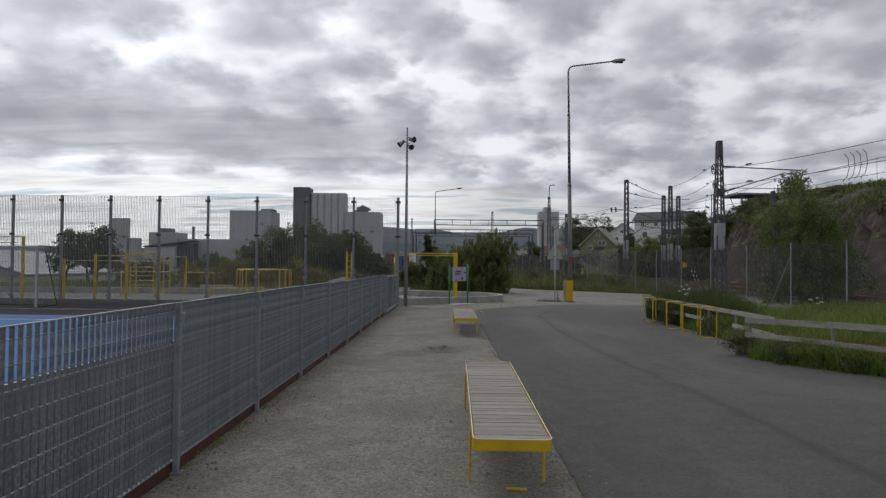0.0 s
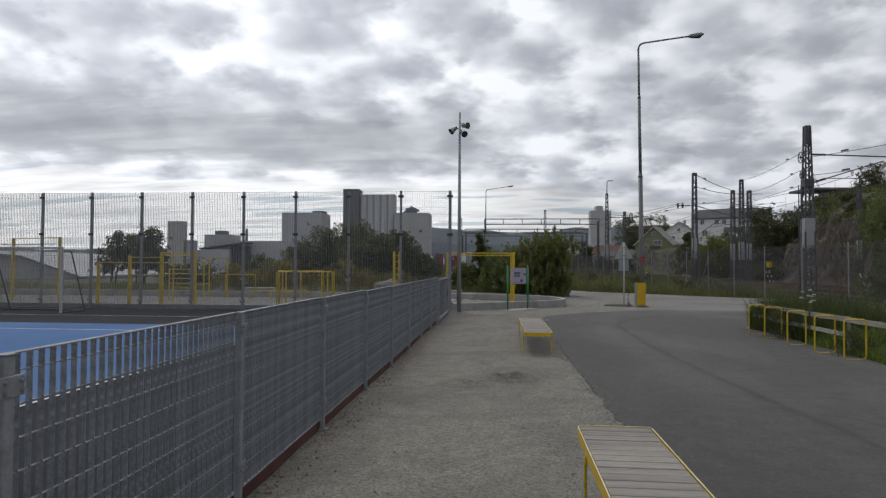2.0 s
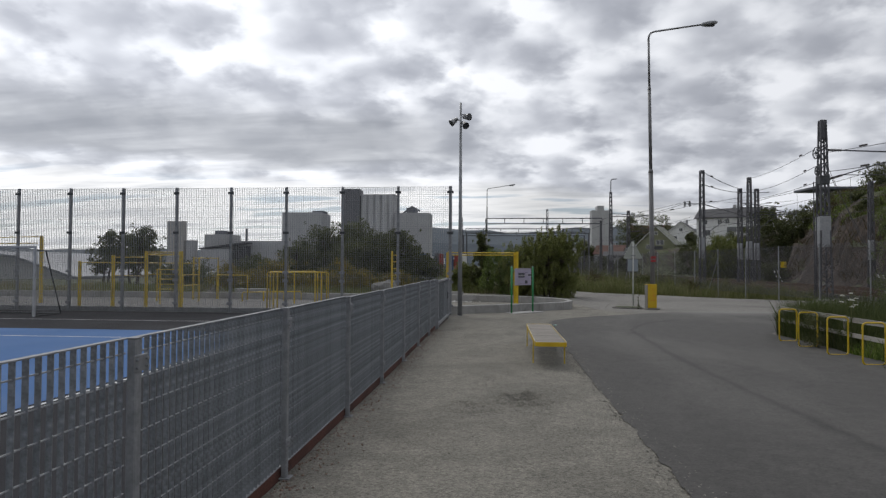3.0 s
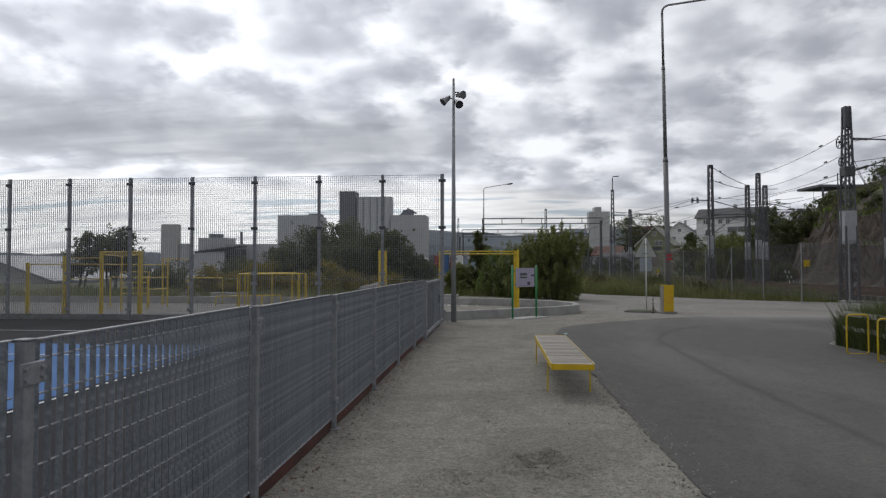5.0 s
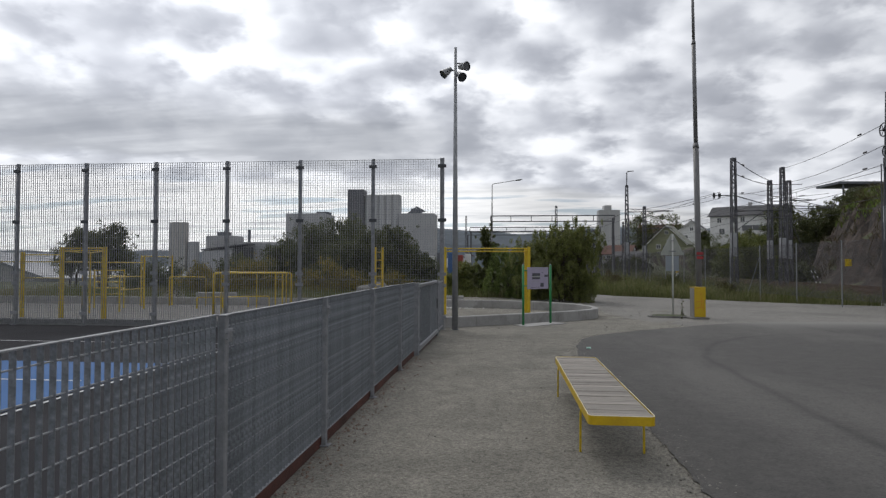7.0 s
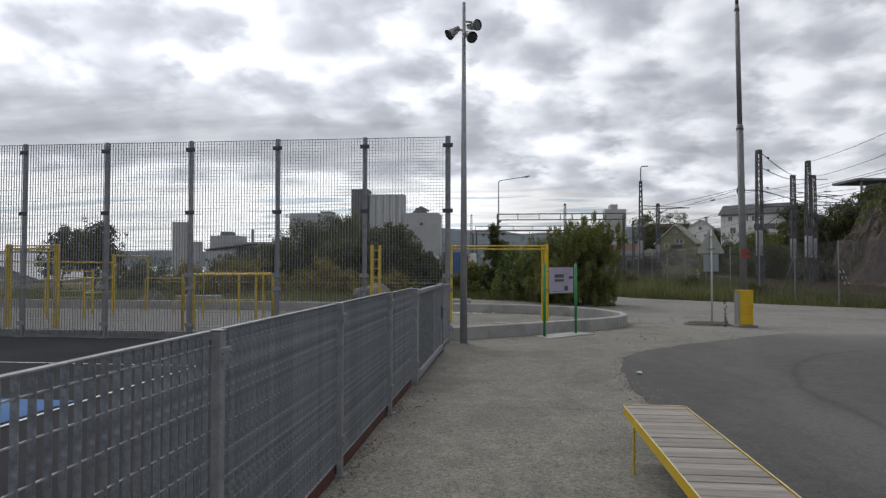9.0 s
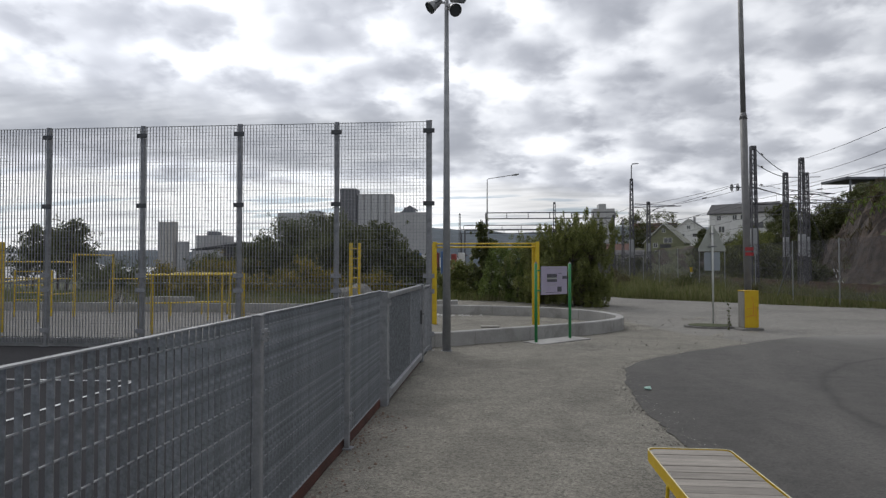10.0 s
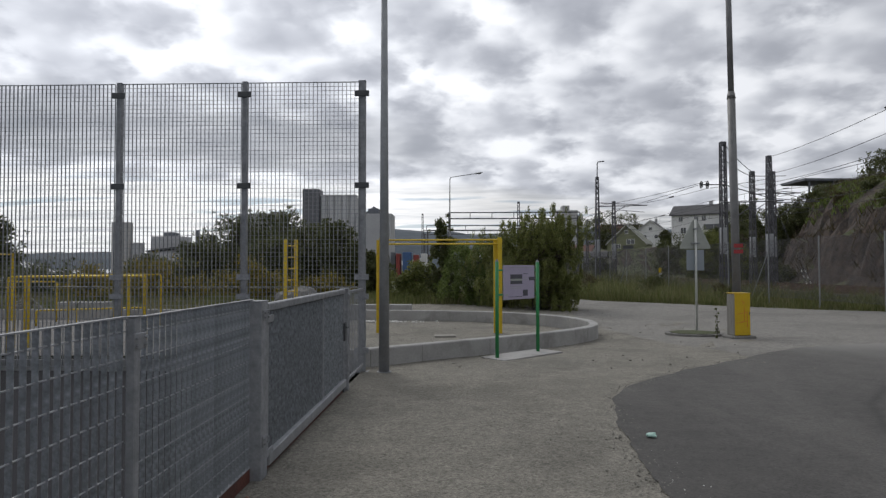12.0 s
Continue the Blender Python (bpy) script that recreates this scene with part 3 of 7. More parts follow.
def hill_bump(x, y, h):
    """Crags on the cutting, smoothed to turf on its top."""
    if h <= 0.3:
        return 0.0
    soft = lerp(h + 1.2 * noise.noise(Vector((x * 0.12, y * 0.12, 3))), (lerp(y, (78, 96), (6.2, 8.2)), lerp(y, (78, 96), (7.8, 10.2))), (1.0, 0.15)) if y < 112 else 1.0
    bump = min(1, h / 3) * (0.5 * noise.noise(Vector((x * 0.33, y * 0.33, 0))) + 0.45 * noise.noise(Vector((x * 0.9, y * 0.9, 5))))
    crag = (1 - 2.4 * abs(noise.noise(Vector((x * 0.42, y * 0.30, 9))))) + 0.5 * (1 - 2.4 * abs(noise.noise(Vector((x * 1.0, y * 0.8, 4)))))
    ledge = 0.75 * math.sin(h * 2.1 + 3.0 * noise.noise(Vector((x * 0.25, y * 0.25, 6)))) * min(1, h / 2)
    return soft * (bump + 0.7 * min(1, h / 4) * crag + ledge) + (1 - soft) * 0.6


def ground_sheet():
    xs = np.concatenate(([-4000, -2500, -1200, -600, -300, -160], np.arange(-100, -12, 8), np.arange(-12, 24, 3), np.arange(24, 66, 0.9), [68, 72, 80, 100, 140, 200, 300, 450, 700, 1200, 2500, 4000]))
    ys = np.concatenate(([-4000, -2000, -800, -300, -120, -50], np.arange(-20, 20, 3), np.arange(20, 160, 1.1), np.arange(160, 320, 8), [360, 450, 600, 900, 1400, 2500, 4000]))
    verts, faces = [], []
    for y in ys:
        for x in xs:
            h = hill_height(float(x), float(y)) if x > 24 and y > 0 else 0.0
            bump = hill_bump(float(x), float(y), h)
            z = (path_z(x, y) - 0.13 if -46 < x < 6 and y < 52 else ground_z(y) - 0.05) + h + bump
            if x < -60 and y > 60:
                z -= 2.2
            verts.append((x, y, z))
    w = len(xs)
    for j in range(len(ys) - 1):
        for i in range(w - 1):
            faces.append((j * w + i, j * w + i + 1, (j + 1) * w + i + 1, (j + 1) * w + i))
    ob = quads_object("ground", [tuple(map(float, v)) for v in verts], faces, "grass_soil")
    return tagged(ob, "rough grass and soil ground, rising to a rocky hill", kind="structure")


ground_sheet()

LEFT_Y = (-12, 20, 21.2, 22.2, 23.1, 24.3, 25.4, 26.35, 27.6, 29.0, 30.15, 31.2, 31.9, 32.4)
LEFT_X = (1.68, 1.68, 1.60, 1.57, 1.63, 1.76, 1.98, 2.42, 3.53, 5.05, 6.15, 7.4, 9.0, 11.0)
RIGHT_Y = (-12, 5, 8, 10.25, 11, 12.2, 13.2, 14.3, 19.0, 22.3, 23.0, 23.6, 24.5, 26, 33)
RIGHT_X = (9.7, 9.4, 8.8, 7.6, 7.0, 6.4, 6.75, 7.25, 7.45, 7.5, 7.95, 9.2, 13.0, 24.0, 30.0)


def asphalt_left(y):
    return lerp(y, LEFT_Y, LEFT_X) + 0.06 * noise.noise(Vector((0, y * 2.1, 0))) + 0.045 * noise.noise(Vector((4, y * 7, 0))) + 0.03 * noise.noise(Vector((8, y * 19, 0)))


def asphalt_right(y):
    return lerp(y, RIGHT_Y, RIGHT_X) + 0.12 * noise.noise(Vector((9, y * 0.9, 0))) + 0.05 * noise.noise(Vector((2, y * 4, 0)))


def road_right(y):
    return lerp(y, (22, 26, 30, 36, 41, 44.5, 48, 51.5, 54, 56.5), (6.5, 12, 26, 32, 21, 14.4, 11, 7.2, 5.9, 5.4)) + 0.4 * noise.noise(Vector((3, y * 0.5, 0)))


def road_left(y):
    return min(lerp(y, (22, 26, 30, 33, 36, 40, 44, 57), (5.5, 5.5, 5.5, 4.6, 4.2, 4.0, 5.0, 5.2)) + 0.25 * noise.noise(Vector((6, y * 0.8, 0))), road_right(y) - 0.05)


sheet("gravel_path", np.concatenate((np.arange(-12, 2, 1.0), np.arange(2, 27, 0.14), np.arange(27, 48.1, 0.35))), lambda y: -1.5 if y < 28 else (-3.5 if y < 40 else -4.5 + (y - 40) * 0.3), lambda y: 3.4 if y < 21 else (8 if y < 40 else (5.5 if y < 46 else 4.6)), 0.010, "gravel", "pale compacted gravel path beside the mesh fence", 60, 0.0085)
sheet("old_road", np.arange(22, 56.6, 0.5), road_left, road_right, 0.013, "old_road", "worn light grey asphalt side road", 20, 0.004)
sheet("asphalt_road", np.arange(-12, 32.41, 0.08), asphalt_left, asphalt_right, 0.019, "asphalt", "dark grey worn asphalt road", 16, 0.003)
sheet("court", np.arange(-12, 29.6, 1.0), lambda y: -44.0, lambda y: -1.56, 0.006, "court_asphalt", "dark asphalt border of the ball court", 6)
sheet("court_field", np.linspace(-12, 20.75, 31), lambda y: -26.0, lambda y: -5.50, 0.012, "court_blue", "blue coated playing field of the ball court", 4)
sheet("play_ground", np.arange(29.5, 40, 0.7), lambda y: -50.0, lambda y: -3.5, 0.006, "play_gravel", "grey gravel play ground behind the tall fence", 30, 0.01)


def court_line(x0, y0, x1, y1):
    bm = bmesh.new()
    ys = np.linspace(y0, y1, 2 + int(abs(y1 - y0) / 2))
    rows = [(bm.verts.new((x0, y, fence_z(y) + 0.018)), bm.verts.new((x1, y, fence_z(y) + 0.018))) for y in map(float, ys)]
    for (a, b), (c, d) in zip(rows, rows[1:]):
        bm.faces.new((a, b, d, c))
    ob = part("court_line", bm, "line_white")
    return tagged(ob, "white painted line on the ball court", kind="structure")


court_line(-5.40, -12, -5.345, 23.62)
court_line(-26, 23.565, -5.40, 23.62)
court_line(-26, 19.0, -5.9, 19.06)
court_line(-13.0, -12, -12.94, 19.0)


# ---- low mesh fence along the path ----
FENCE_X = -1.52
POSTS = [20.5 - 2.135 * k for k in range(15)]
BAR_PITCH, WIRE_PITCH, LOW_H = 0.066, 0.132, 1.270
bm = bmesh.new()
box(bm, -0.0135, -0.0018, 0, 0.0135, 0.0018, LOW_H)
LOW_BAR = mesh_of(bm, "bar", "galvanised")
low_fence = thing("mesh_fence", "low galvanised steel grating fence between court and path", "fence")


def low_panel(y0, y1, separate):
    """A welded grating panel: upright flat bars, round cross wires, flat edge bars."""
    z = fence_z((y0 + y1) / 2) + 0.11
    length = y1 - y0 - 0.02
    bm = bmesh.new()
    box(bm, -0.016, 0, LOW_H, 0.016, length, LOW_H + 0.006)
    panel = part("panel", bm, "galvanised_post", low_fence)
    panel.location = (FENCE_X, y0 + 0.01, z)
    bm = bmesh.new()
    box(bm, -0.016, 0, -0.006, 0.016, length, 0)
    part("bottom_edge", bm, "galvanised_post", panel)
    n = int(length / BAR_PITCH)
    at = [(i + 0.5) * length / n for i in range(n)]
    if separate:
        for y in at:
            part_mesh("bar", LOW_BAR, panel, (0, y, 0))
    else:
        bm = bmesh.new()
        for y in at:
            box(bm, -0.0135, y - 0.0018, 0, 0.0135, y + 0.0018, LOW_H)
        tagged(part("grating", bm, "galvanised", panel), kind="stuff")
    k = 1
    while k * WIRE_PITCH + 0.015 < LOW_H:
        bm = bmesh.new()
        tube(bm, [(0.002, 0, k * WIRE_PITCH + 0.015), (0.002, length, k * WIRE_PITCH + 0.015)], 0.0040, 5)
        part("cross_wire", bm, "lit_wire", panel)
        k += 1


def clamp(parent, x, y, z):
    """A bolted clamp plate that holds a panel to its post."""
    bm = bmesh.new()
    box(bm, x - 0.004, y - 0.058, z - 0.04, x + 0.006, y + 0.058, z + 0.04, 0.003)
    for s in (-0.04, 0.04):
        for dz in (-0.018, 0.018):
            tube(bm, [(x + 0.006, y + s, z + dz), (x + 0.02, y + s, z + dz)], 0.009, 6)
    part("clamp", bm, "galvanised_post", parent)


def low_post(y, deep=0.024, wide=0.05, height=1.385, name="post"):
    bm = bmesh.new()
    box(bm, -deep, -wide / 2, 0, deep, wide / 2, height, 0.006)
    post = part(name, bm, "galvanised_post", low_fence)
    post.location = (FENCE_X + 0.042, y, fence_z(y))
    bm = bmesh.new()
    box(bm, -deep - 0.003, -wide / 2 - 0.003, height, deep + 0.003, wide / 2 + 0.003, height + 0.006, 0.002)
    part("cap", bm, "galvanised_post", post)
    bm = bmesh.new()
    box(bm, -0.05, -0.055, 0.014, 0.055, 0.055, 0.024, 0.002)
    part("base_plate", bm, "galvanised_post", post)
    for z in (1.27, 0.30):
        clamp(post, deep + 0.005, 0, z)


def kick_board(y0, y1):
    bm = bmesh.new()
    za, zb = fence_z(y0), fence_z(y1)
    prism(bm, [(FENCE_X - 0.02, y0), (FENCE_X + 0.012, y0), (FENCE_X + 0.012, y1), (FENCE_X - 0.02, y1)], (za + zb) / 2 - 0.05, (za + zb) / 2 + 0.098)
    part("edge_board", bm, "rust_board", low_fence, "rusty brown steel edging")


for y in POSTS:
    low_post(y)
for k, (y1, y0) in enumerate(zip([22.35] + POSTS, POSTS)):
    low_panel(y0, y1, k < 9)
    kick_board(y0 + 0.002, y1 - 0.002)
bm = bmesh.new()
prism(bm, [(FENCE_X - 0.01, 22.45), (FENCE_X + 0.05, 22.45), (FENCE_X + 0.05, 25.8), (FENCE_X - 0.01, 25.8)], fence_z(24) - 0.05, fence_z(24) + 0.035)
part("edge_board", bm, "rust_board", low_fence, "rusty brown steel edging")
for y, w in ((22.35, 0.16), (25.95, 0.12)):
    low_post(y, 0.055, w, 1.375, "gate_post")
# narrow side panel with upright rods beyond the gate
bm = bmesh.new()
box(bm, -0.02, 0, 1.18, 0.02, 1.40, 1.22, 0.004)
side = part("side_panel", bm, "galvanised_post", low_fence)
bm = bmesh.new()
box(bm, -0.02, 0, -0.02, 0.02, 1.40, 0.02, 0.004)
part("bottom_edge", bm, "galvanised_post", side)
side.location = (FENCE_X + 0.04, 26.05, fence_z(26.5) + 0.12)
for i in range(11):
    bm = bmesh.new()
    tube(bm, [(0, 0.06 + i * 0.125, 0.02), (0, 0.06 + i * 0.125, 1.18)], 0.008, 6)
    part("rod", bm, "galvanised_post", side)


# ---- gate at the end of the low fence ----
def gate():
    y0, y1 = 22.50, 25.82
    g = thing("gate", "closed grey steel gate with grating infill, heavy bottom rail", "gate", (FENCE_X + 0.045, y0, fence_z(24) + 0.06))
    L, H = y1 - y0, 1.27
    for name, z, r in (("top_rail", H, 0.032), ("bottom_rail", 0.06, 0.05)):
        bm = bmesh.new()
        box(bm, -r, 0, z - r, r, L, z + r, 0.008)
        part(name, bm, "galvanised_post" if z > 1 else "lamp_grey", g)
    for y in (0.03, L * 0.62, L - 0.03):
        bm = bmesh.new()
        box(bm, -0.022, y - 0.02, 0.111, 0.022, y + 0.02, H - 0.033, 0.004)
        part("stile", bm, "galvanised_post", g)
    for a, b in ((0.06, L * 0.62 - 0.03), (L * 0.62 + 0.03, L - 0.06)):
        bm = bmesh.new()
        n = int((b - a) / 0.046)
        for i in range(n):
            y = a + (i + 0.5) * (b - a) / n
            box(bm, -0.0135, y - 0.0018, 0.111, 0.0135, y + 0.0018, H - 0.033)
        tagged(part("infill", bm, "galvanised", g), kind="stuff")
    for z in (0.12, 1.18):
        bm = bmesh.new()
        box(bm, 0.036, -0.12, z - 0.03, 0.048, 0.10, z + 0.03, 0.003)
        part("hinge", bm, "galvanised_post", g)
    bm = bmesh.new()
    box(bm, 0.026, L - 0.1, 0.62, 0.05, L - 0.02, 0.86, 0.004)
    lock = part("lock_box", bm, "dark_steel", g)
    bm = bmesh.new()
    tube(bm, [(0.05, L - 0.06, 0.80), (0.085, L - 0.06, 0.80), (0.085, L - 0.16, 0.80)], 0.009, 6)
    part("handle", bm, "dark_steel", lock)
    bm = bmesh.new()
    box(bm, -0.03, L - 0.06, -0.09, 0.03, L, 0.008, 0.004)
    part("drop_stop", bm, "dark_steel", g)


gate()

# ---- tall fence at the end of the court ----
TALL_Y, TALL_H = 27.56, 4.70
TALL_X = [-1.5, -3.42] + [-5.5 - 2.135 * k for k in range(13)]
tall_fence = thing("tall_fence", "tall galvanised steel ball fence at the court end", "fence")


def tall_post(x, wide):
    bm = bmesh.new()
    box(bm, -wide / 2, -0.045, 0, wide / 2, 0.045, TALL_H, 0.008)
    post = part("post", bm, "galvanised_post", tall_fence)
    post.location = (x, TALL_Y, ground_z(TALL_Y))
    bm = bmesh.new()
    box(bm, -wide / 2 - 0.003, -0.048, TALL_H, wide / 2 + 0.003, 0.048, TALL_H + 0.008, 0.002)
    part("cap", bm, "galvanised_post", post)
    bm = bmesh.new()
    box(bm, -0.11, -0.11, 0.0, 0.11, 0.11, 0.012, 0.003)
    part("base_plate", bm, "galvanised_post", post)
    for z in (0.35, 1.21, 1.52, 3.0, 4.49):
        bm = bmesh.new()
        box(bm, -wide / 2 - 0.06, -0.075, z - 0.045, wide / 2 + 0.06, -0.046, z + 0.045, 0.004)
        part("clamp", bm, "dark_steel" if z > 2 else "galvanised_post", post)


def tall_panel(xa, xb, z0, z1):
    L, H = xb - xa - 0.09, z1 - z0
    bm = bmesh.new()
    box(bm, 0, -0.015, H - 0.004, L, 0.015, H + 0.004)
    p = part("panel", bm, "galvanised", tall_fence)
    p.location = (xa + 0.045, TALL_Y - 0.06, ground_z(TALL_Y) + z0)
    bm = bmesh.new()
    box(bm, 0, -0.015, -0.004, L, 0.015, 0.004)
    part("bottom_edge", bm, "galvanised", p)
    n = int(L / 0.066)
    bm = bmesh.new()
    for i in range(n + 1):
        x = L * i / n
        box(bm, x - 0.0027, -0.0125, 0, x + 0.0027, 0.0125, H)
    tagged(part("grating", bm, "galvanised_post", p), kind="stuff")
    bm = bmesh.new()
    k = int(H / 0.068)
    for i in range(1, k):
        tube(bm, [(0, 0, H * i / k), (L, 0, H * i / k)], 0.0037, 4)
    tagged(part("wire_grid", bm, "galvanised_post", p), kind="stuff")


for i, x in enumerate(TALL_X):
    tall_post(x, 0.115 if i == 0 else 0.085)
for xb, xa in zip(TALL_X, TALL_X[1:]):
    tall_panel(xa, xb, 0.08, 1.35)
    tall_panel(xa, xb, 1.37, 4.675)
    bm = bmesh.new()
    box(bm, xa + 0.05, TALL_Y - 0.03, -0.04, xb - 0.05, TALL_Y + 0.01, 0.19, 0.004)
    board = part("kick_board", bm, "flood_body", tall_fence, "dark grey board along the fence foot")
    board.location.z = ground_z(TALL_Y)


# ---- benches ----
def bench(y0, y1, xc, height, W=0.53, tilt=0.0, turn=0.0):
    L = y1 - y0
    b = thing("bench", "low slatted wooden bench with yellow steel frame on gravel", "bench", (xc, (y0 + y1) / 2, ground_z((y0 + y1) / 2)), turn, "benches along the path")
    b.rotation_euler[0] = tilt
    outer, inner = rounded_rect(-W / 2, -L / 2, W / 2, L / 2, 0.055, 6), rounded_rect(-W / 2 + 0.007, -L / 2 + 0.007, W / 2 - 0.007, L / 2 - 0.007, 0.048, 6)
    bm = bmesh.new()
    n = len(outer)
    rows = [[bm.verts.new((x, y, z)) for x, y in o] for o, z in ((outer, height - 0.075), (outer, height), (inner, height), (inner, height - 0.075))]
    for a in range(4):
        for i in range(n):
            bm.faces.new((rows[a][i], rows[a][(i + 1) % n], rows[(a + 1) % 4][(i + 1) % n], rows[(a + 1) % 4][i]))
    part("frame", bm, "bench_yellow", b, "yellow painted steel band")
    # thin ring in pale paint that stands for the sky glint on the edge
    bm = bmesh.new()
    rows = [[bm.verts.new((x, y, z)) for x, y in o] for o, z in ((outer, height + 0.0005), (outer, height + 0.003), (inner, height + 0.003), (inner, height + 0.0005))]
    for a in range(4):
        for i in range(n):
            bm.faces.new((rows[a][i], rows[a][(i + 1) % n], rows[(a + 1) % 4][(i + 1) % n], rows[(a + 1) % 4][i]))
    part("rim", bm, "rim_glint", b, "pale worn upper edge of the steel band, sky reflection painted in")
    count = round(L / 0.116)
    lip = 0.013
    pitch = (L - 2 * lip) / count
    for i in range(count):
        a, c = -L / 2 + lip + pitch * i + 0.0045, -L / 2 + lip + pitch * (i + 1) - 0.0045
        dz = random.uniform(-0.004, 0.0015)
        h = W / 2 - lip
        if i == 0:
            shape = [(h, c)] + [(-h, c)] + arc(-h + 0.044, a + 0.044, 0.044, 180, 270, 5) + arc(h - 0.044, a + 0.044, 0.044, 270, 360, 5)
        elif i == count - 1:
            shape = [(-h, a), (h, a)] + arc(h - 0.044, c - 0.044, 0.044, 0, 90, 5) + arc(-h + 0.044, c - 0.044, 0.044, 90, 180, 5)
        else:
            shape = [(-h, a), (h, a), (h, c), (-h, c)]
        bm = bmesh.new()
        prism(bm, shape, height - 0.032 + dz, height - 0.003 + dz)
        top = [f for f in bm.faces if f.normal.z > 0.5 or all(v.co.z > height - 0.01 for v in f.verts)]
        bmesh.ops.bevel(bm, geom=list({e for f in top for e in f.edges}), offset=0.003, segments=1, affect="EDGES")
        part("slat", bm, "slat_wood", b)
    for x in (-0.16, 0.16):
        bm = bmesh.new()
        box(bm, x - 0.02, -L / 2 + 0.02, height - 0.062, x + 0.02, L / 2 - 0.02, height - 0.036)
        part("bearer", bm, "yellow_paint", b)
    for y in (-L / 2 + 0.50, L / 2 - 0.55):
        for s in (-1, 1):
            bm = bmesh.new()
            x = s * (W / 2 + 0.002)
            tube(bm, [(s * (W / 2 - 0.05), y, height - 0.055), (s * (W / 2 - 0.01), y, height - 0.05), (x, y, height - 0.07), (x + s * 0.004, y, height - 0.12), (x + s * 0.006, y, 0.012)], 0.011, 8)
            part("leg", bm, "yellow_paint", b)
    return b


bench(4.70, 8.12, 1.183, 0.473, 0.54, 0.0, -0.72)
bm = bmesh.new()
box(bm, -0.075, -0.022, 0.0, 0.075, 0.022, 0.010, 0.003)
plate = part("ground_plate", bm, "yellow_paint")
plate.matrix_basis = pose(1.22, 5.0, ground_z(5.0) + 0.012, 0, 0, -6)
tagged(plate, "worn yellow steel plate lying on the gravel", "plate")
bench(15.79, 19.20, 1.155, 0.452, 0.545)


# ---- play pit wall ----
def pit_wall():
    line = [(-50, 39.3), (-20, 39.2), (-4, 38.9), (-0.3, 38.45), (1.1, 38.0), (2.2, 37.25), (3.05, 36.2), (3.5, 35.0), (3.55, 33.9), (3.25, 32.8), (2.5, 31.75), (1.5, 30.75), (0.45, 29.8), (-0.6, 28.9), (-1.35, 28.25), (-1.75, 27.9)]
    # smooth the corners
    pts = [Vector((*p, 0)) for p in line]
    for _ in range(2):
        fine = [pts[0]]
        for a, b in zip(pts, pts[1:]):
            fine += [a * 0.75 + b * 0.25, a * 0.25 + b * 0.75]
        pts = fine + [pts[-1]]
    w = thing("pit_wall", "low curved pale concrete wall round the play pit", "wall")
    profile = ((-0.11, -0.15), (-0.11, 0.28), (-0.095, 0.30), (0.095, 0.30), (0.11, 0.28), (0.11, -0.15))
    bm = bmesh.new()
    rings = []
    for i, p in enumerate(pts):
        way = (pts[min(i + 1, len(pts) - 1)] - pts[max(i - 1, 0)]).normalized()
        side = Vector((way.y, -way.x, 0))
        top = 0.0 + lerp(p.y, (28, 34, 40), (-0.05, -0.12, -0.13))
        rings.append([bm.verts.new((*(p + side * s).xy, z + top)) for s, z in profile])
    for a, b in zip(rings, rings[1:]):
        for i in range(len(profile)):
            j = (i + 1) % len(profile)
            bm.faces.new((a[i], a[j], b[j], b[i]))
    bm.faces.new(rings[0])
    bm.faces.new(rings[-1][::-1])
    part("wall_run", bm, "concrete", w)
    for i in range(9, len(pts) - 1, 5):
        p = pts[i]
        way = (pts[i + 1] - pts[i - 1]).normalized()
        side = Vector((way.y, -way.x, 0))
        top = lerp(p.y, (28, 34, 40), (-0.05, -0.12, -0.13))
        bm = bmesh.new()
        prism(bm, [(*(p + way * a + side * b).xy,) for a, b in ((-0.006, -0.113), (0.006, -0.113), (0.006, 0.113), (-0.006, 0.113))], -0.10 + top, 0.279 + top)
        part("joint", bm, "joint", w)


pit_wall()


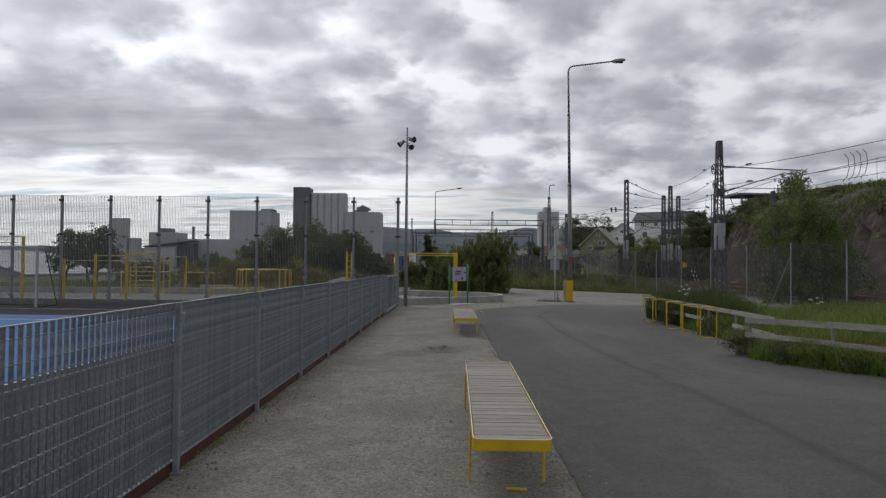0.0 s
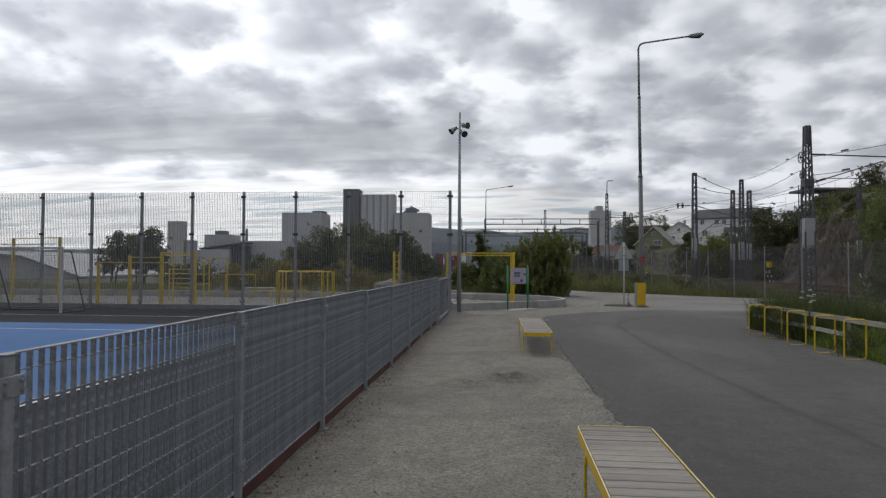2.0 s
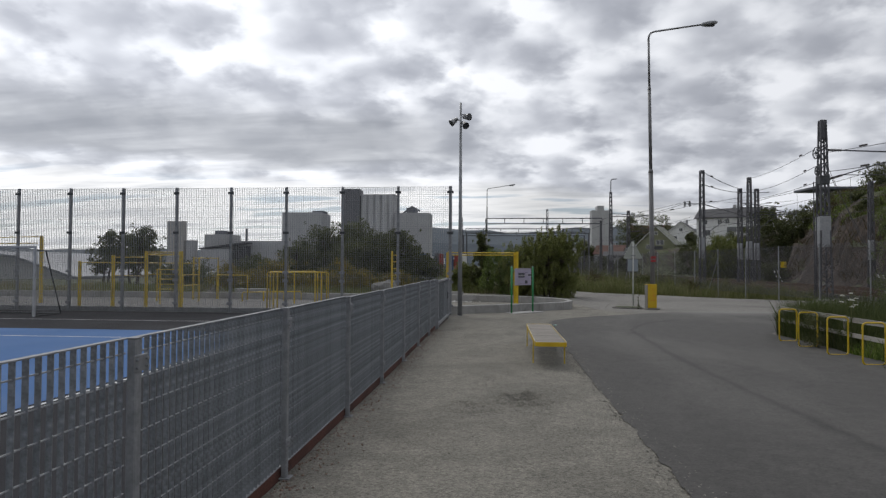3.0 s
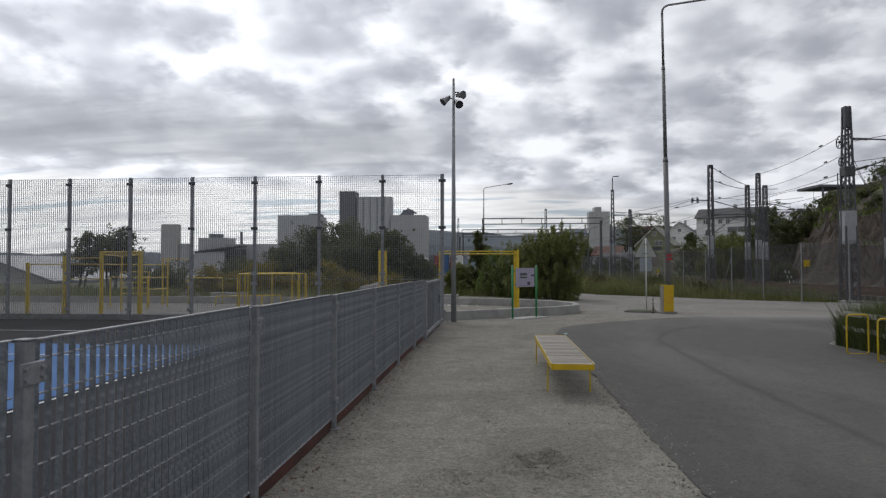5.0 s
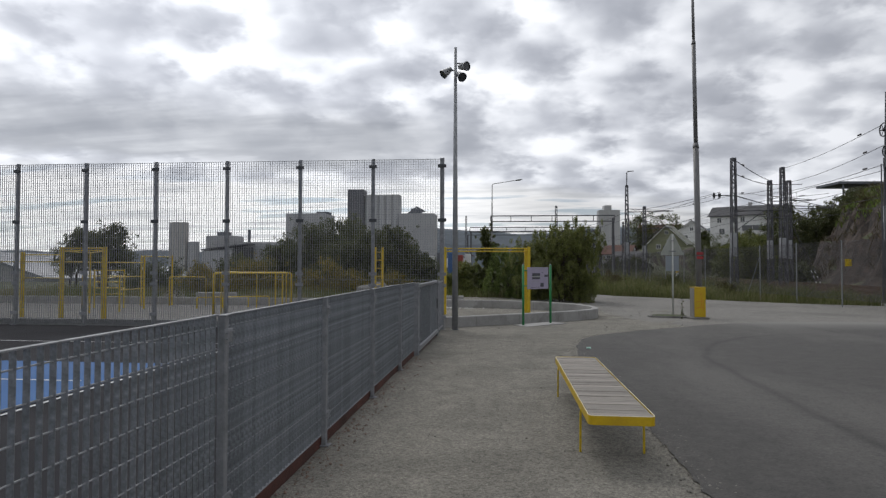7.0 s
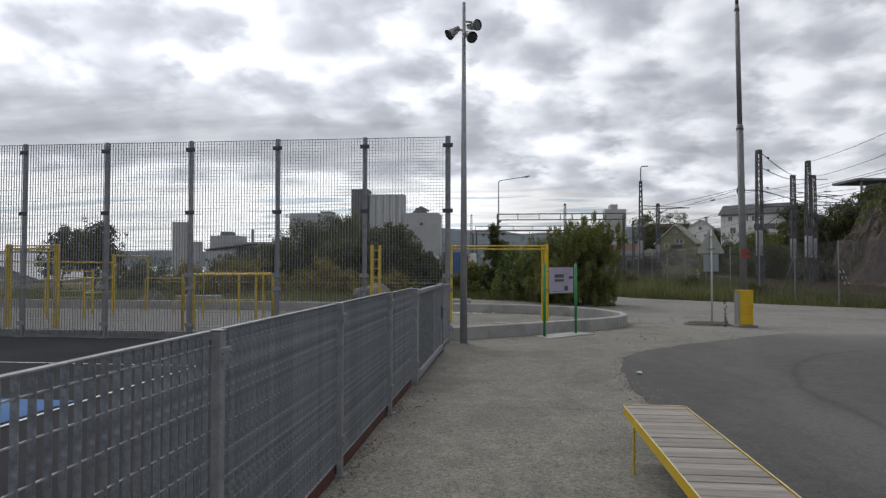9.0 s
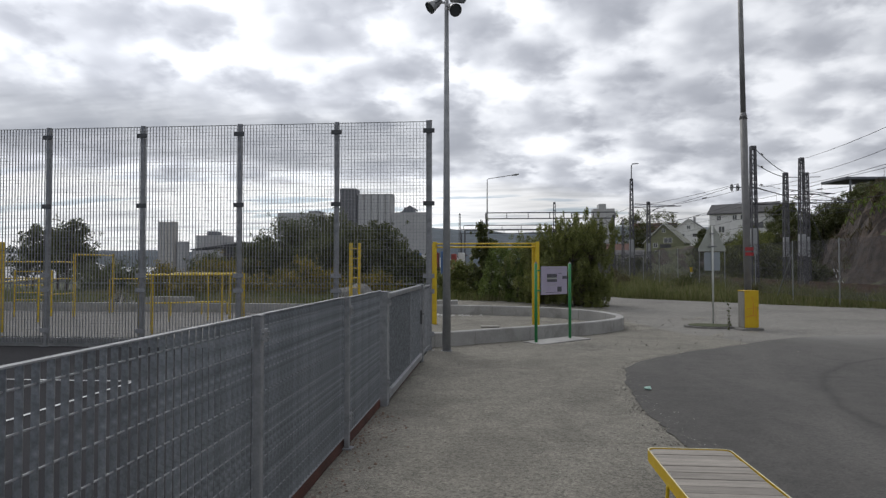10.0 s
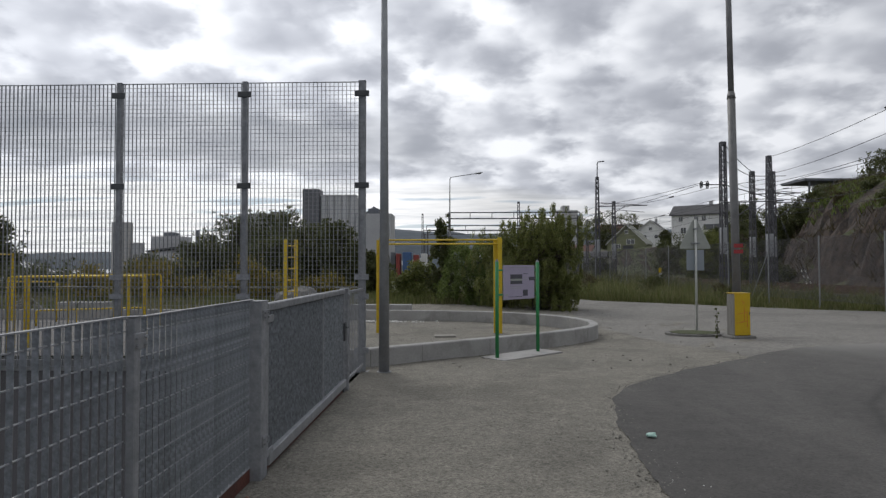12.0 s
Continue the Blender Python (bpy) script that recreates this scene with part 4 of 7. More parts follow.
# ---- lamps and masts by the path ----
def flood_mast():
    x, y = -1.135, 27.5
    f = thing("floodlight_mast", "grey steel mast with three floodlights beside tall fence", "floodlight", (x, y, ground_z(y)))
    bm = bmesh.new()
    tube(bm, [(0, 0, 0), (0, 0, 4.0), (0, 0, 7.75)], 0.088, 14, 0.038)
    part("pole", bm, "lamp_grey", f, smooth=True)
    bm = bmesh.new()
    tube(bm, [(0, 0, 0.0), (0, 0, 0.02)], 0.12, 14)
    part("base_plate", bm, "galvanised_post", f)
    for dx, dy, z, az, tilt in ((-0.26, -0.05, 7.05, -65, 38), (0.23, 0.10, 7.25, 48, 8), (0.16, -0.20, 6.90, 30, 34)):
        bm = bmesh.new()
        tube(bm, [(0, 0, z + 0.06), (dx, dy, z + 0.08)], 0.022, 6)
        arm = part("arm", bm, "galvanised_post", f)
        head = bmesh.new()
        way = Vector((math.sin(radians(az)) * math.cos(radians(tilt)), -math.cos(radians(az)) * math.cos(radians(tilt)), -math.sin(radians(tilt))))
        c = Vector((dx, dy, z))
        stations = ((-0.20, 0.04), (-0.19, 0.065), (-0.11, 0.07), (-0.10, 0.085), (-0.02, 0.095), (0.06, 0.118), (0.11, 0.128))
        rings = []
        side = way.orthogonal().normalized()
        other = way.cross(side)
        for d, r in stations:
            rings.append([head.verts.new(c + way * d + (side * math.cos(a * math.pi / 8) + other * math.sin(a * math.pi / 8)) * r) for a in range(16)])
        for a, b in zip(rings, rings[1:]):
            for i in range(16):
                head.faces.new((a[i], a[(i + 1) % 16], b[(i + 1) % 16], b[i]))
        head.faces.new(rings[0])
        h = part("lamp_head", head, "flood_body", f, smooth=True)
        bm = bmesh.new()
        tube(bm, [c + way * 0.088, c + way * 0.096], 0.112, 16)
        part("lens", bm, "lens", h)
        bm = bmesh.new()
        tube(bm, [c + way * 0.11 + (side * math.cos(a * math.pi / 8) + other * math.sin(a * math.pi / 8)) * 0.122 for a in range(16)], 0.010, 6, closed=True)
        part("rim", bm, "lamp_black", h)
        bm = bmesh.new()
        cross = way.cross(Vector((0, 0, 1))).normalized()
        tube(bm, [c + cross * 0.112, c + cross * 0.112 - way * 0.13, c - cross * 0.112 - way * 0.13, c - cross * 0.112], 0.012, 6)
        part("yoke", bm, "dark_steel", h)


flood_mast()


def street_lamp(x, y, height, reach, lift, lean, r, turn=0.0, label="", red=False):
    base = ground_z(y) - 0.02
    s = thing("street_lamp", label, "street lamp", (x, y, base), turn, "street lamps")
    h = height - base
    stages = ((0, h * 0.5, r, r * 0.95), (h * 0.5, h * 0.8, r * 0.72, r * 0.66), (h * 0.8, h - 0.35, r * 0.5, r * 0.46))
    for i, (a, b, ra, rb) in enumerate(stages):
        bm = bmesh.new()
        tube(bm, [(lean * a / h, 0, a), (lean * b / h, 0, b)], ra, 12, rb)
        part("pole_section", bm, "lamp_pole", s, smooth=True)
        if i:
            bm = bmesh.new()
            tube(bm, [(lean * a / h, 0, a - 0.12), (lean * a / h, 0, a + 0.06)], ra * 1.5, 12, ra * 1.05)
            part("collar", bm, "lamp_pole", s, smooth=True)
    top = Vector((lean, 0, h - 0.35))
    bm = bmesh.new()
    pts = [top, top + Vector((0.02, 0, 0.2)), top + Vector((0.10, 0, 0.33)), top + Vector((0.26, 0, 0.40)), top + Vector((reach, 0, 0.40 + lift))]
    tube(bm, pts, r * 0.46, 10, r * 0.36)
    part("arm", bm, "lamp_pole", s, smooth=True)
    e = pts[-1]
    way = (pts[-1] - pts[-2]).normalized()
    head = bmesh.new()
    stations = ((-0.05, 0.05, 0.05), (0.05, 0.10, 0.09), (0.35, 0.15, 0.11), (0.62, 0.14, 0.09), (0.74, 0.07, 0.04))
    rings = []
    for d, wy, wz in stations:
        c = e + way * d * reach / 2.6
        rings.append([head.verts.new((c.x, c.y + math.cos(a * math.pi / 6) * wy, c.z + math.sin(a * math.pi / 6) * wz)) for a in range(12)])
    for a, b in zip(rings, rings[1:]):
        for i in range(12):
            head.faces.new((a[i], a[(i + 1) % 12], b[(i + 1) % 12], b[i]))
    head.faces.new(rings[0])
    head.faces.new(rings[-1])
    hd = part("lamp_head", head, "lamp_grey", s, smooth=True)
    bm = bmesh.new()
    c = e + way * 0.36 * reach / 2.6
    box(bm, c.x - 0.22, c.y - 0.1, c.z - 0.125, c.x + 0.22, c.y + 0.1, c.z - 0.09, 0.02)
    part("lens", bm, "lens", hd)
    if red:
        for z in (2.16, 2.31):
            bm = bmesh.new()
            box(bm, -0.13, -r - 0.012, z, 0.11, -r - 0.006, z + 0.10)
            part("red_band", bm, "red_tape", s, "red warning band")
        bm = bmesh.new()
        tube(bm, [(0, 0, 0.0), (0, 0, 0.06)], r * 1.7, 14)
        part("base_collar", bm, "concrete", s)
    return s


street_lamp(7.23, 33.95, 12.45, 2.42, 0.31, -0.17, 0.105, 3, "tall grey street lamp with long arm beside yellow cabinet", True)
street_lamp(-1.45, 96, 12.9, 3.2, 0.45, 0.05, 0.12, 3, "distant grey street lamp by the railway")


# ---- yellow cabinet, road sign, info board ----
def cabinet():
    y = 33.35
    c = thing("cabinet", "yellow sheet metal cabinet with orange scribbles beside street lamp", "cabinet", (6.98, y, ground_z(y)), 9)
    bm = bmesh.new()
    box(bm, -0.31, -0.28, -0.02, 0.31, 0.25, 0.085, 0.02)
    part("plinth", bm, "boulder", c, "dirty concrete plinth")
    bm = bmesh.new()
    box(bm, -0.205, -0.16, 0.086, 0.205, 0.16, 1.10, 0.012)
    part("body", bm, "post_wood", c, "weathered grey-brown sides")
    bm = bmesh.new()
    box(bm, -0.195, -0.182, 0.095, 0.21, -0.162, 1.12, 0.006)
    door = part("door", bm, "bench_yellow", c, "yellow painted door")
    bm = bmesh.new()
    box(bm, -0.215, -0.19, 1.121, 0.22, 0.17, 1.14, 0.006)
    part("lid", bm, "bench_yellow", c)
    for pts in ([(-0.02, 0.95), (0.06, 0.90), (0.0, 0.86)], [(0.05, 0.80), (0.05, 0.45), (-0.05, 0.42)], [(-0.14, 0.62), (0.12, 0.66)], [(-0.16, 0.40), (0.12, 0.44)], [(0.12, 0.70), (0.13, 0.30)]):
        bm = bmesh.new()
        for (a, b), (a2, b2) in zip(pts, pts[1:]):
            tube(bm, [(a, -0.1835, b), (a2, -0.1835, b2)], 0.006, 4)
        part("scribble", bm, "graffiti", door, "orange scribble")
    bm = bmesh.new()
    box(bm, 0.175, -0.192, 0.6, 0.192, -0.182, 0.68, 0.003)
    part("handle", bm, "dark_steel", door)


cabinet()


def warning_sign():
    y = 35.0
    s = thing("road_sign", "triangular road sign seen from its grey back", "road sign", (6.57, y, ground_z(y)), 6)
    bm = bmesh.new()
    tube(bm, [(0, 0, 0), (0, 0, 3.1)], 0.03, 10)
    part("pole", bm, "sign_pole", s, smooth=True)
    bm = bmesh.new()
    tri = [(0.05, 3.12), (0.44, 2.36), (0.42, 2.30), (-0.42, 2.30), (-0.44, 2.36), (-0.05, 3.12)]
    lo = [bm.verts.new((x, 0.035, z)) for x, z in tri]
    hi = [bm.verts.new((x, 0.047, z)) for x, z in tri]
    for i in range(6):
        bm.faces.new((lo[i], lo[(i + 1) % 6], hi[(i + 1) % 6], hi[i]))
    bm.faces.new(hi)
    bm.faces.new(lo[::-1])
    plate = part("triangle_plate", bm, "sign_back", s, "grey back of a triangular plate")
    for z in (2.45, 2.85):
        bm = bmesh.new()
        box(bm, -0.12 if z < 2.6 else -0.06, -0.036, z - 0.02, 0.12 if z < 2.6 else 0.06, 0.034, z + 0.02, 0.004)
        part("bracket", bm, "galvanised_post", plate)
    bm = bmesh.new()
    box(bm, -0.25, 0.035, 1.70, 0.25, 0.045, 2.27, 0.002)
    part("lower_plate", bm, "plate_blue", s, "blue-grey back of a square plate")


warning_sign()


def island():
    o = thing("island", "low round weedy concrete island at the road junction", "traffic island", (6.2, 34.2, ground_z(34)))
    bm = bmesh.new()
    ring = [(0.72 * math.cos(a * math.pi / 14), 0.62 * math.sin(a * math.pi / 14)) for a in range(28)]
    prism(bm, [(x * (1 + 0.05 * math.sin(5 * x)), y) for x, y in ring], -0.02, 0.075)
    part("kerb", bm, "boulder", o)
    bm = bmesh.new()
    prism(bm, [(x * 0.86, y * 0.84) for x, y in ring], 0.06, 0.085)
    part("soil", bm, "grass_soil", o)


island()


def info_board():
    a, b = Vector((0.76, 29.2, 0)), Vector((1.62, 30.1, 0))
    turn = math.degrees(math.atan2(b.y - a.y, b.x - a.x))
    z = ground_z(29.5)
    s = thing("info_board", "pale lilac information board between two green posts", "information board", (a.x, a.y, z), turn)
    w = (b - a).length
    for x in (0, w):
        bm = bmesh.new()
        tube(bm, [(x, 0, 0), (x, 0, 1.81)], 0.035, 12)
        part("post", bm, "green_paint", s, "green painted steel post", smooth=True)
        bm = bmesh.new()
        tube(bm, [(x, 0, 1.81), (x, 0, 1.855)], 0.036, 12, 0.012)
        part("post_cap", bm, "galvanised_post", s)
    bm = bmesh.new()
    box(bm, 0.18, -0.012, 1.09, w - 0.115, 0.012, 1.745, 0.004)
    panel = part("panel", bm, "sign_face", s)
    for x0, z0, x1, z1, m in ((0.38, 1.285, 0.74, 1.345, "sign_dark"), (0.38, 1.346, 0.74, 1.385, "sign_back"), (0.38, 1.386, 0.74, 1.47, "sign_dark"), (0.95, 1.35, 1.115, 1.42, "sign_dark"), (0.76, 1.05, 0.91, 1.17, "sign_dark"), (0.32, 1.036, 0.73, 1.046, "sign_dark"),
                              (0.78, 1.475, 0.92, 1.485, "sign_dark"), (0.38, 1.595, 1.0, 1.605, "sign_back"), (0.78, 1.40, 0.92, 1.408, "sign_back"), (0.78, 1.36, 0.9, 1.368, "sign_back"), (0.38, 1.235, 0.72, 1.243, "sign_back"), (0.38, 1.20, 0.7, 1.208, "sign_back"), (0.24, 1.06, 0.30, 1.10, "sign_back")):
        bm = bmesh.new()
        box(bm, x0, -0.016, z0 + 0.10, x1, -0.0125, z1 + 0.10)
        part("print", bm, m, panel, "dark printed field")
    for x, reach in ((0.10, 0.09), (w - 0.065, 0.06)):
        for zz in (1.19, 1.65):
            bm = bmesh.new()
            box(bm, x - reach, 0.0125, zz - 0.015, x + reach, 0.03, zz + 0.015, 0.004)
            part("bracket", bm, "green_paint", s)
    slab = thing("slab", "worn pale concrete slab under the information board", "slab", ((a.x + b.x) / 2 + 0.03, (a.y + b.y) / 2, z), turn)
    bm = bmesh.new()
    prism(bm, [(-0.85, -0.32), (0.9, -0.36), (0.95, 0.25), (0.2, 0.33), (-0.8, 0.28)], -0.02, 0.032)
    part("concrete_body", bm, "concrete", slab)


info_board()


# ---- yellow training bars ----
def bar_frame(name, label, x0, y0, x1, y1, top, posts=2, r=0.044, double=False):
    f = thing(name, label, "training bars", (x0, y0, ground_z(y0)), math.degrees(math.atan2(y1 - y0, x1 - x0)), "yellow training bars")
    w = math.hypot(x1 - x0, y1 - y0)
    top -= ground_z(y0)
    for i in range(posts):
        x = w * i / (posts - 1)
        bm = bmesh.new()
        box(bm, x - r, -r, -0.02, x + r, r, top, 0.012)
        part("post", bm, "yellow_paint", f)
        if double:
            bm = bmesh.new()
            box(bm, x - r - 0.10, 0.10, -0.02, x - r + 0.02, 0.20, top - 0.05, 0.012)
            part("post", bm, "yellow_paint", f)
    for dz in ((0.06, 0.17) if double else (0.03,)):
        bm = bmesh.new()
        tube(bm, [(0, 0, top - dz), (w, 0, top - dz)], 0.024, 8)
        part("bar", bm, "yellow_paint", f)
    return f


bar_frame("pull_up_frame", "yellow steel pull-up frame in the play pit", -2.07, 34.45, 1.13, 34.5, 2.42, 2, 0.06, True)


def ladder():
    x, y = -4.98, 35.4
    f = thing("climbing_ladder", "narrow upright yellow climbing ladder in play ground", "climbing ladder", (x, y, ground_z(y)), 60)
    for s in (0, 0.42):
        bm = bmesh.new()
        box(bm, s - 0.045, -0.045, -0.02, s + 0.045, 0.045, 2.62, 0.01)
        part("side_post", bm, "yellow_paint", f)
    for i in range(7):
        bm = bmesh.new()
        tube(bm, [(0, 0, 0.45 + i * 0.33), (0.42, 0, 0.45 + i * 0.33)], 0.018, 8)
        part("rung", bm, "yellow_paint", f)


ladder()


def bent_bar(label, a, b, top, extra=(), r=0.026):
    """A bar bent down into a post at both ends, with further posts along it."""
    base = ground_z(a[1])
    w = math.hypot(b[0] - a[0], b[1] - a[1])
    f = thing("training_bar", label, "training bars", (a[0], a[1], base), math.degrees(math.atan2(b[1] - a[1], b[0] - a[0])), "yellow training bars")
    h = top - base
    bm = bmesh.new()
    tube(bm, [(0, 0, -0.03), (0, 0, h - 0.08), (0.02, 0, h - 0.02), (0.08, 0, h), (w - 0.08, 0, h), (w - 0.02, 0, h - 0.02), (w, 0, h - 0.08), (w, 0, -0.03)], r, 8)
    part("bar", bm, "yellow_paint", f, smooth=True)
    for u in extra:
        bm = bmesh.new()
        box(bm, w * u - r, -r, -0.02, w * u + r, r, h - r, 0.004)
        part("post", bm, "yellow_paint", f)
    return f


bent_bar("waist-high yellow training bar with posts", (-9.15, 30.0), (-7.11, 31.5), 1.43, (0.12, 0.88))
bent_bar("waist-high yellow training bar with posts", (-9.55, 30.75), (-7.35, 32.1), 1.43, (0.1, 0.8))
bent_bar("low yellow training bar behind others", (-10.9, 34.7), (-8.9, 36.0), 1.42, (0.5,))
bent_bar("ankle-high yellow balance bar in play ground", (-13.05, 36.5), (-10.4, 38.0), 0.30, (0.35, 0.7), 0.03)
bent_bar("low yellow training bar by the pit wall", (-15.25, 38.2), (-13.4, 38.0), 1.16)
high_bar = bar_frame("pull_up_frame", "high yellow pull-up frame at the court corner", -25.3, 34.5, -21.85, 33.4, 3.08, 2, 0.06)
bm = bmesh.new()
tube(bm, [(-2.6, 0.2, 2.92), (3.3, 0, 2.92)], 0.024, 8)
part("bar", bm, "yellow_paint", high_bar)


def training_cage():
    """A row of four stout posts in front, a lower row of thin ones behind, bars and a ladder between them."""
    f = thing("training_cage", "yellow steel training rig of posts, bars and ladder", "training rig", (0, 0, ground_z(31)), 0)
    spots = {"a": (-18.04, 30.81, 1.98, 0.055), "b": (-16.47, 30.75, 2.25, 0.06), "c": (-14.76, 30.42, 2.42, 0.065), "d": (-13.17, 30.33, 2.42, 0.065),
             "e": (-17.87, 35.84, 1.36, 0.03), "f": (-17.45, 36.0, 1.62, 0.028), "g": (-16.25, 36.3, 1.62, 0.028), "h": (-15.08, 34.16, 1.38, 0.03), "k": (-15.19, 36.03, 2.22, 0.03),
             "m": (-16.24, 37.53, 2.26, 0.032), "n": (-15.31, 38.51, 2.26, 0.032), "p": (-15.7, 33.2, 2.3, 0.028)}
    for key, (x, y, h, r) in spots.items():
        bm = bmesh.new()
        box(bm, x - r, y - r, -0.12, x + r, y + r, h, r * 0.2)
        part("post", bm, "yellow_paint", f)
    runs = (("a", "b", 1.92), ("b", "c", 1.92), ("b", "c", 2.16), ("b", "c", 1.36), ("c", "d", 2.38), ("c", "d", 2.30), ("c", "p", 2.28), ("d", "p", 2.28), ("p", "k", 1.92), ("c", "p", 1.92),
            ("k", "m", 2.20), ("k", "n", 2.20), ("m", "n", 2.20), ("e", "f", 1.34), ("f", "g", 1.34), ("g", "h", 1.34), ("h", "k", 1.34), ("h", "k", 0.82), ("g", "h", 0.82),
            ("f", "g", 1.58), ("f", "g", 1.08), ("f", "g", 0.82), ("f", "g", 0.56), ("d", "h", 1.36))
    for a, b, z in runs:
        bm = bmesh.new()
        tube(bm, [(spots[a][0], spots[a][1], z), (spots[b][0], spots[b][1], z)], 0.021, 8)
        part("bar", bm, "yellow_paint", f)


training_cage()


def football_goal():
    g = thing("football_goal", "white football goal with net at end of court", "football goal", (-15.2, 24.55, ground_z(24.5)), 90)
    # opens towards the field; local x runs along the mouth
    W, H, D = 3.0, 2.3, 1.1
    g.matrix_basis = pose(-15.2, 24.5, ground_z(24.5), 0, 0, 180)
    for x in (0, W):
        bm = bmesh.new()
        box(bm, x - 0.04, -0.04, 0, x + 0.04, 0.04, H, 0.012)
        part("post", bm, "goal_white", g)
    bm = bmesh.new()
    box(bm, -0.04, -0.04, H, W + 0.04, 0.04, H + 0.08, 0.012)
    part("crossbar", bm, "goal_white", g)
    for x in (0, W):
        bm = bmesh.new()
        tube(bm, [(x, -0.04, H - 0.05), (x, -0.5, H - 0.08), (x, -D - 0.2, 0.03)], 0.022, 8)
        part("stay", bm, "dark_steel", g)
        bm = bmesh.new()
        tube(bm, [(x, -0.04, 0.03), (x, -D - 0.2, 0.03)], 0.022, 8)
        part("ground_bar", bm, "dark_steel", g)
    bm = bmesh.new()
    tube(bm, [(0, -D - 0.2, 0.03), (W, -D - 0.2, 0.03)], 0.022, 8)
    part("ground_bar", bm, "dark_steel", g)
    bm = bmesh.new()
    for i in range(26):
        x = W * i / 25
        tube(bm, [(x, -0.04, H - 0.02), (x, -0.5, H - 0.1), (x, -D - 0.15, 0.06)], 0.003, 3)
    for i in range(20):
        t = i / 19
        a = Vector((0, -0.5 - (D - 0.35) * t, (H - 0.1) * (1 - t) + 0.06 * t))
        tube(bm, [a, a + Vector((W, 0, 0))], 0.003, 3)
    tagged(part("net", bm, "goal_white", g), kind="stuff")


football_goal()


# ---- bicycle hoops and timber rail fence ----
def hoop():
    h = thing("bicycle_hoop", "yellow steel bicycle hoop on asphalt edge", "bicycle rack", (6.90, 20.4, ground_z(20.4)), 1, "bicycle hoops by the timber fence")
    bm = bmesh.new()
    loop = [(x, 0, z) for x, z in rounded_rect(0, 0.015, 0.40, 0.77, 0.07, 5)]
    tube(bm, loop, 0.016, 8, closed=True)
    part("loop", bm, "yellow_paint", h, smooth=True)
    for x in (0.06, 0.325):
        bm = bmesh.new()
        tube(bm, [(x, 0, -0.08), (x, 0, 0.015)], 0.016, 8)
        part("stub", bm, "dark_steel", h)
    return h


first = hoop()
for x, y in ((6.86, 19.35), (6.84, 18.1), (6.80, 16.8), (6.90, 15.9)):
    copy_thing(first, pose(x, y, ground_z(y), 0, 0, random.uniform(-3, 3)))


def timber_fence(points, name_label, gaps=()):
    f = thing("timber_fence", name_label, "fence", (0, 0, 0), 0, "timber rail fences")
    for i, (a, b) in enumerate(zip(points, points[1:])):
        a, b = Vector(a), Vector(b)
        way = (b - a).normalized()
        side = Vector((way.y, -way.x, 0)) * 0.018
        for z, h in ((0.645, 0.10), (0.35, 0.085))[:1 if i in gaps else 2]:
            bm = bmesh.new()
            za, zb = a.z + z + random.uniform(-0.02, 0.02), b.z + z + random.uniform(-0.02, 0.02)
            vs = []
            for p, zz in ((a - way * 0.05, za), (b + way * 0.05, zb)):
                for s, dz in ((-1, 0), (1, 0), (1, h), (-1, h)):
                    vs.append(bm.verts.new((p.x + side.x * s - side.x * 2.8, p.y + side.y * s - side.y * 2.8, zz + dz)))
            for q in ((0, 1, 2, 3), (7, 6, 5, 4), (0, 4, 5, 1), (1, 5, 6, 2), (2, 6, 7, 3), (3, 7, 4, 0)):
                bm.faces.new([vs[i] for i in q])
            part("rail", bm, "rail_wood", f)
    for p in points[1:] if gaps else points:
        bm = bmesh.new()
        box(bm, p[0] - 0.026, p[1] - 0.026, p[2] - 0.05, p[0] + 0.026, p[1] + 0.026, p[2] + 0.75, 0.006)
        part("post", bm, "post_wood", f)


timber_fence([(7.25, 13.0, 0), (7.45, 15.2, 0), (7.52, 16.9, 0), (7.55, 18.8, 0), (7.55, 20.4, 0), (7.55, 21.6, 0)], "weathered grey timber rail fence behind bicycle hoops", (1,))
timber_fence([(8.95, 7.6, 0.14), (7.24, 11.15, 0.08), (6.58, 12.72, 0.04)], "weathered grey timber rail fence at grass edge")


# ---- plants ----
def leaf_cloud(rng, centres, count, size, drop=0.0, narrow=0.45, tall=1.0):
    """Many small two-triangle leaves round clump centres (x, y, z, radius)."""
    c = np.array(centres)
    weight = c[:, 3] ** 2
    pick = rng.choice(len(c), count, p=weight / weight.sum())
    way = rng.normal(size=(count, 3))
    way /= np.linalg.norm(way, axis=1)[:, None]
    r = c[pick, 3] * (rng.random(count) ** 0.45)
    p = c[pick, :3] + way * r[:, None] * np.array((1.0, 1.0, tall))
    a = rng.normal(size=(count, 3))
    a[:, 2] -= drop
    a /= np.linalg.norm(a, axis=1)[:, None]
    b = np.cross(a, rng.normal(size=(count, 3)))
    b /= np.linalg.norm(b, axis=1)[:, None] + 1e-9
    s = size * (0.6 + 0.8 * rng.random(count))[:, None]
    v = np.empty((count, 4, 3))
    v[:, 0] = p - a * s
    v[:, 1] = p + b * s * narrow
    v[:, 2] = p + a * s
    v[:, 3] = p - b * s * narrow
    return v.reshape(-1, 3)


def leaf_mesh(name, verts, material):
    n = len(verts) // 4
    me = bpy.data.meshes.new(name)
    me.vertices.add(n * 4)
    me.vertices.foreach_set("co", verts.astype(np.float32).ravel())
    me.loops.add(n * 4)
    me.loops.foreach_set("vertex_index", np.arange(n * 4, dtype=np.int32))
    me.polygons.add(n)
    me.polygons.foreach_set("loop_start", np.arange(0, n * 4, 4, dtype=np.int32))
    me.update()
    me.validate()
    me.materials.append(M[material])
    return me


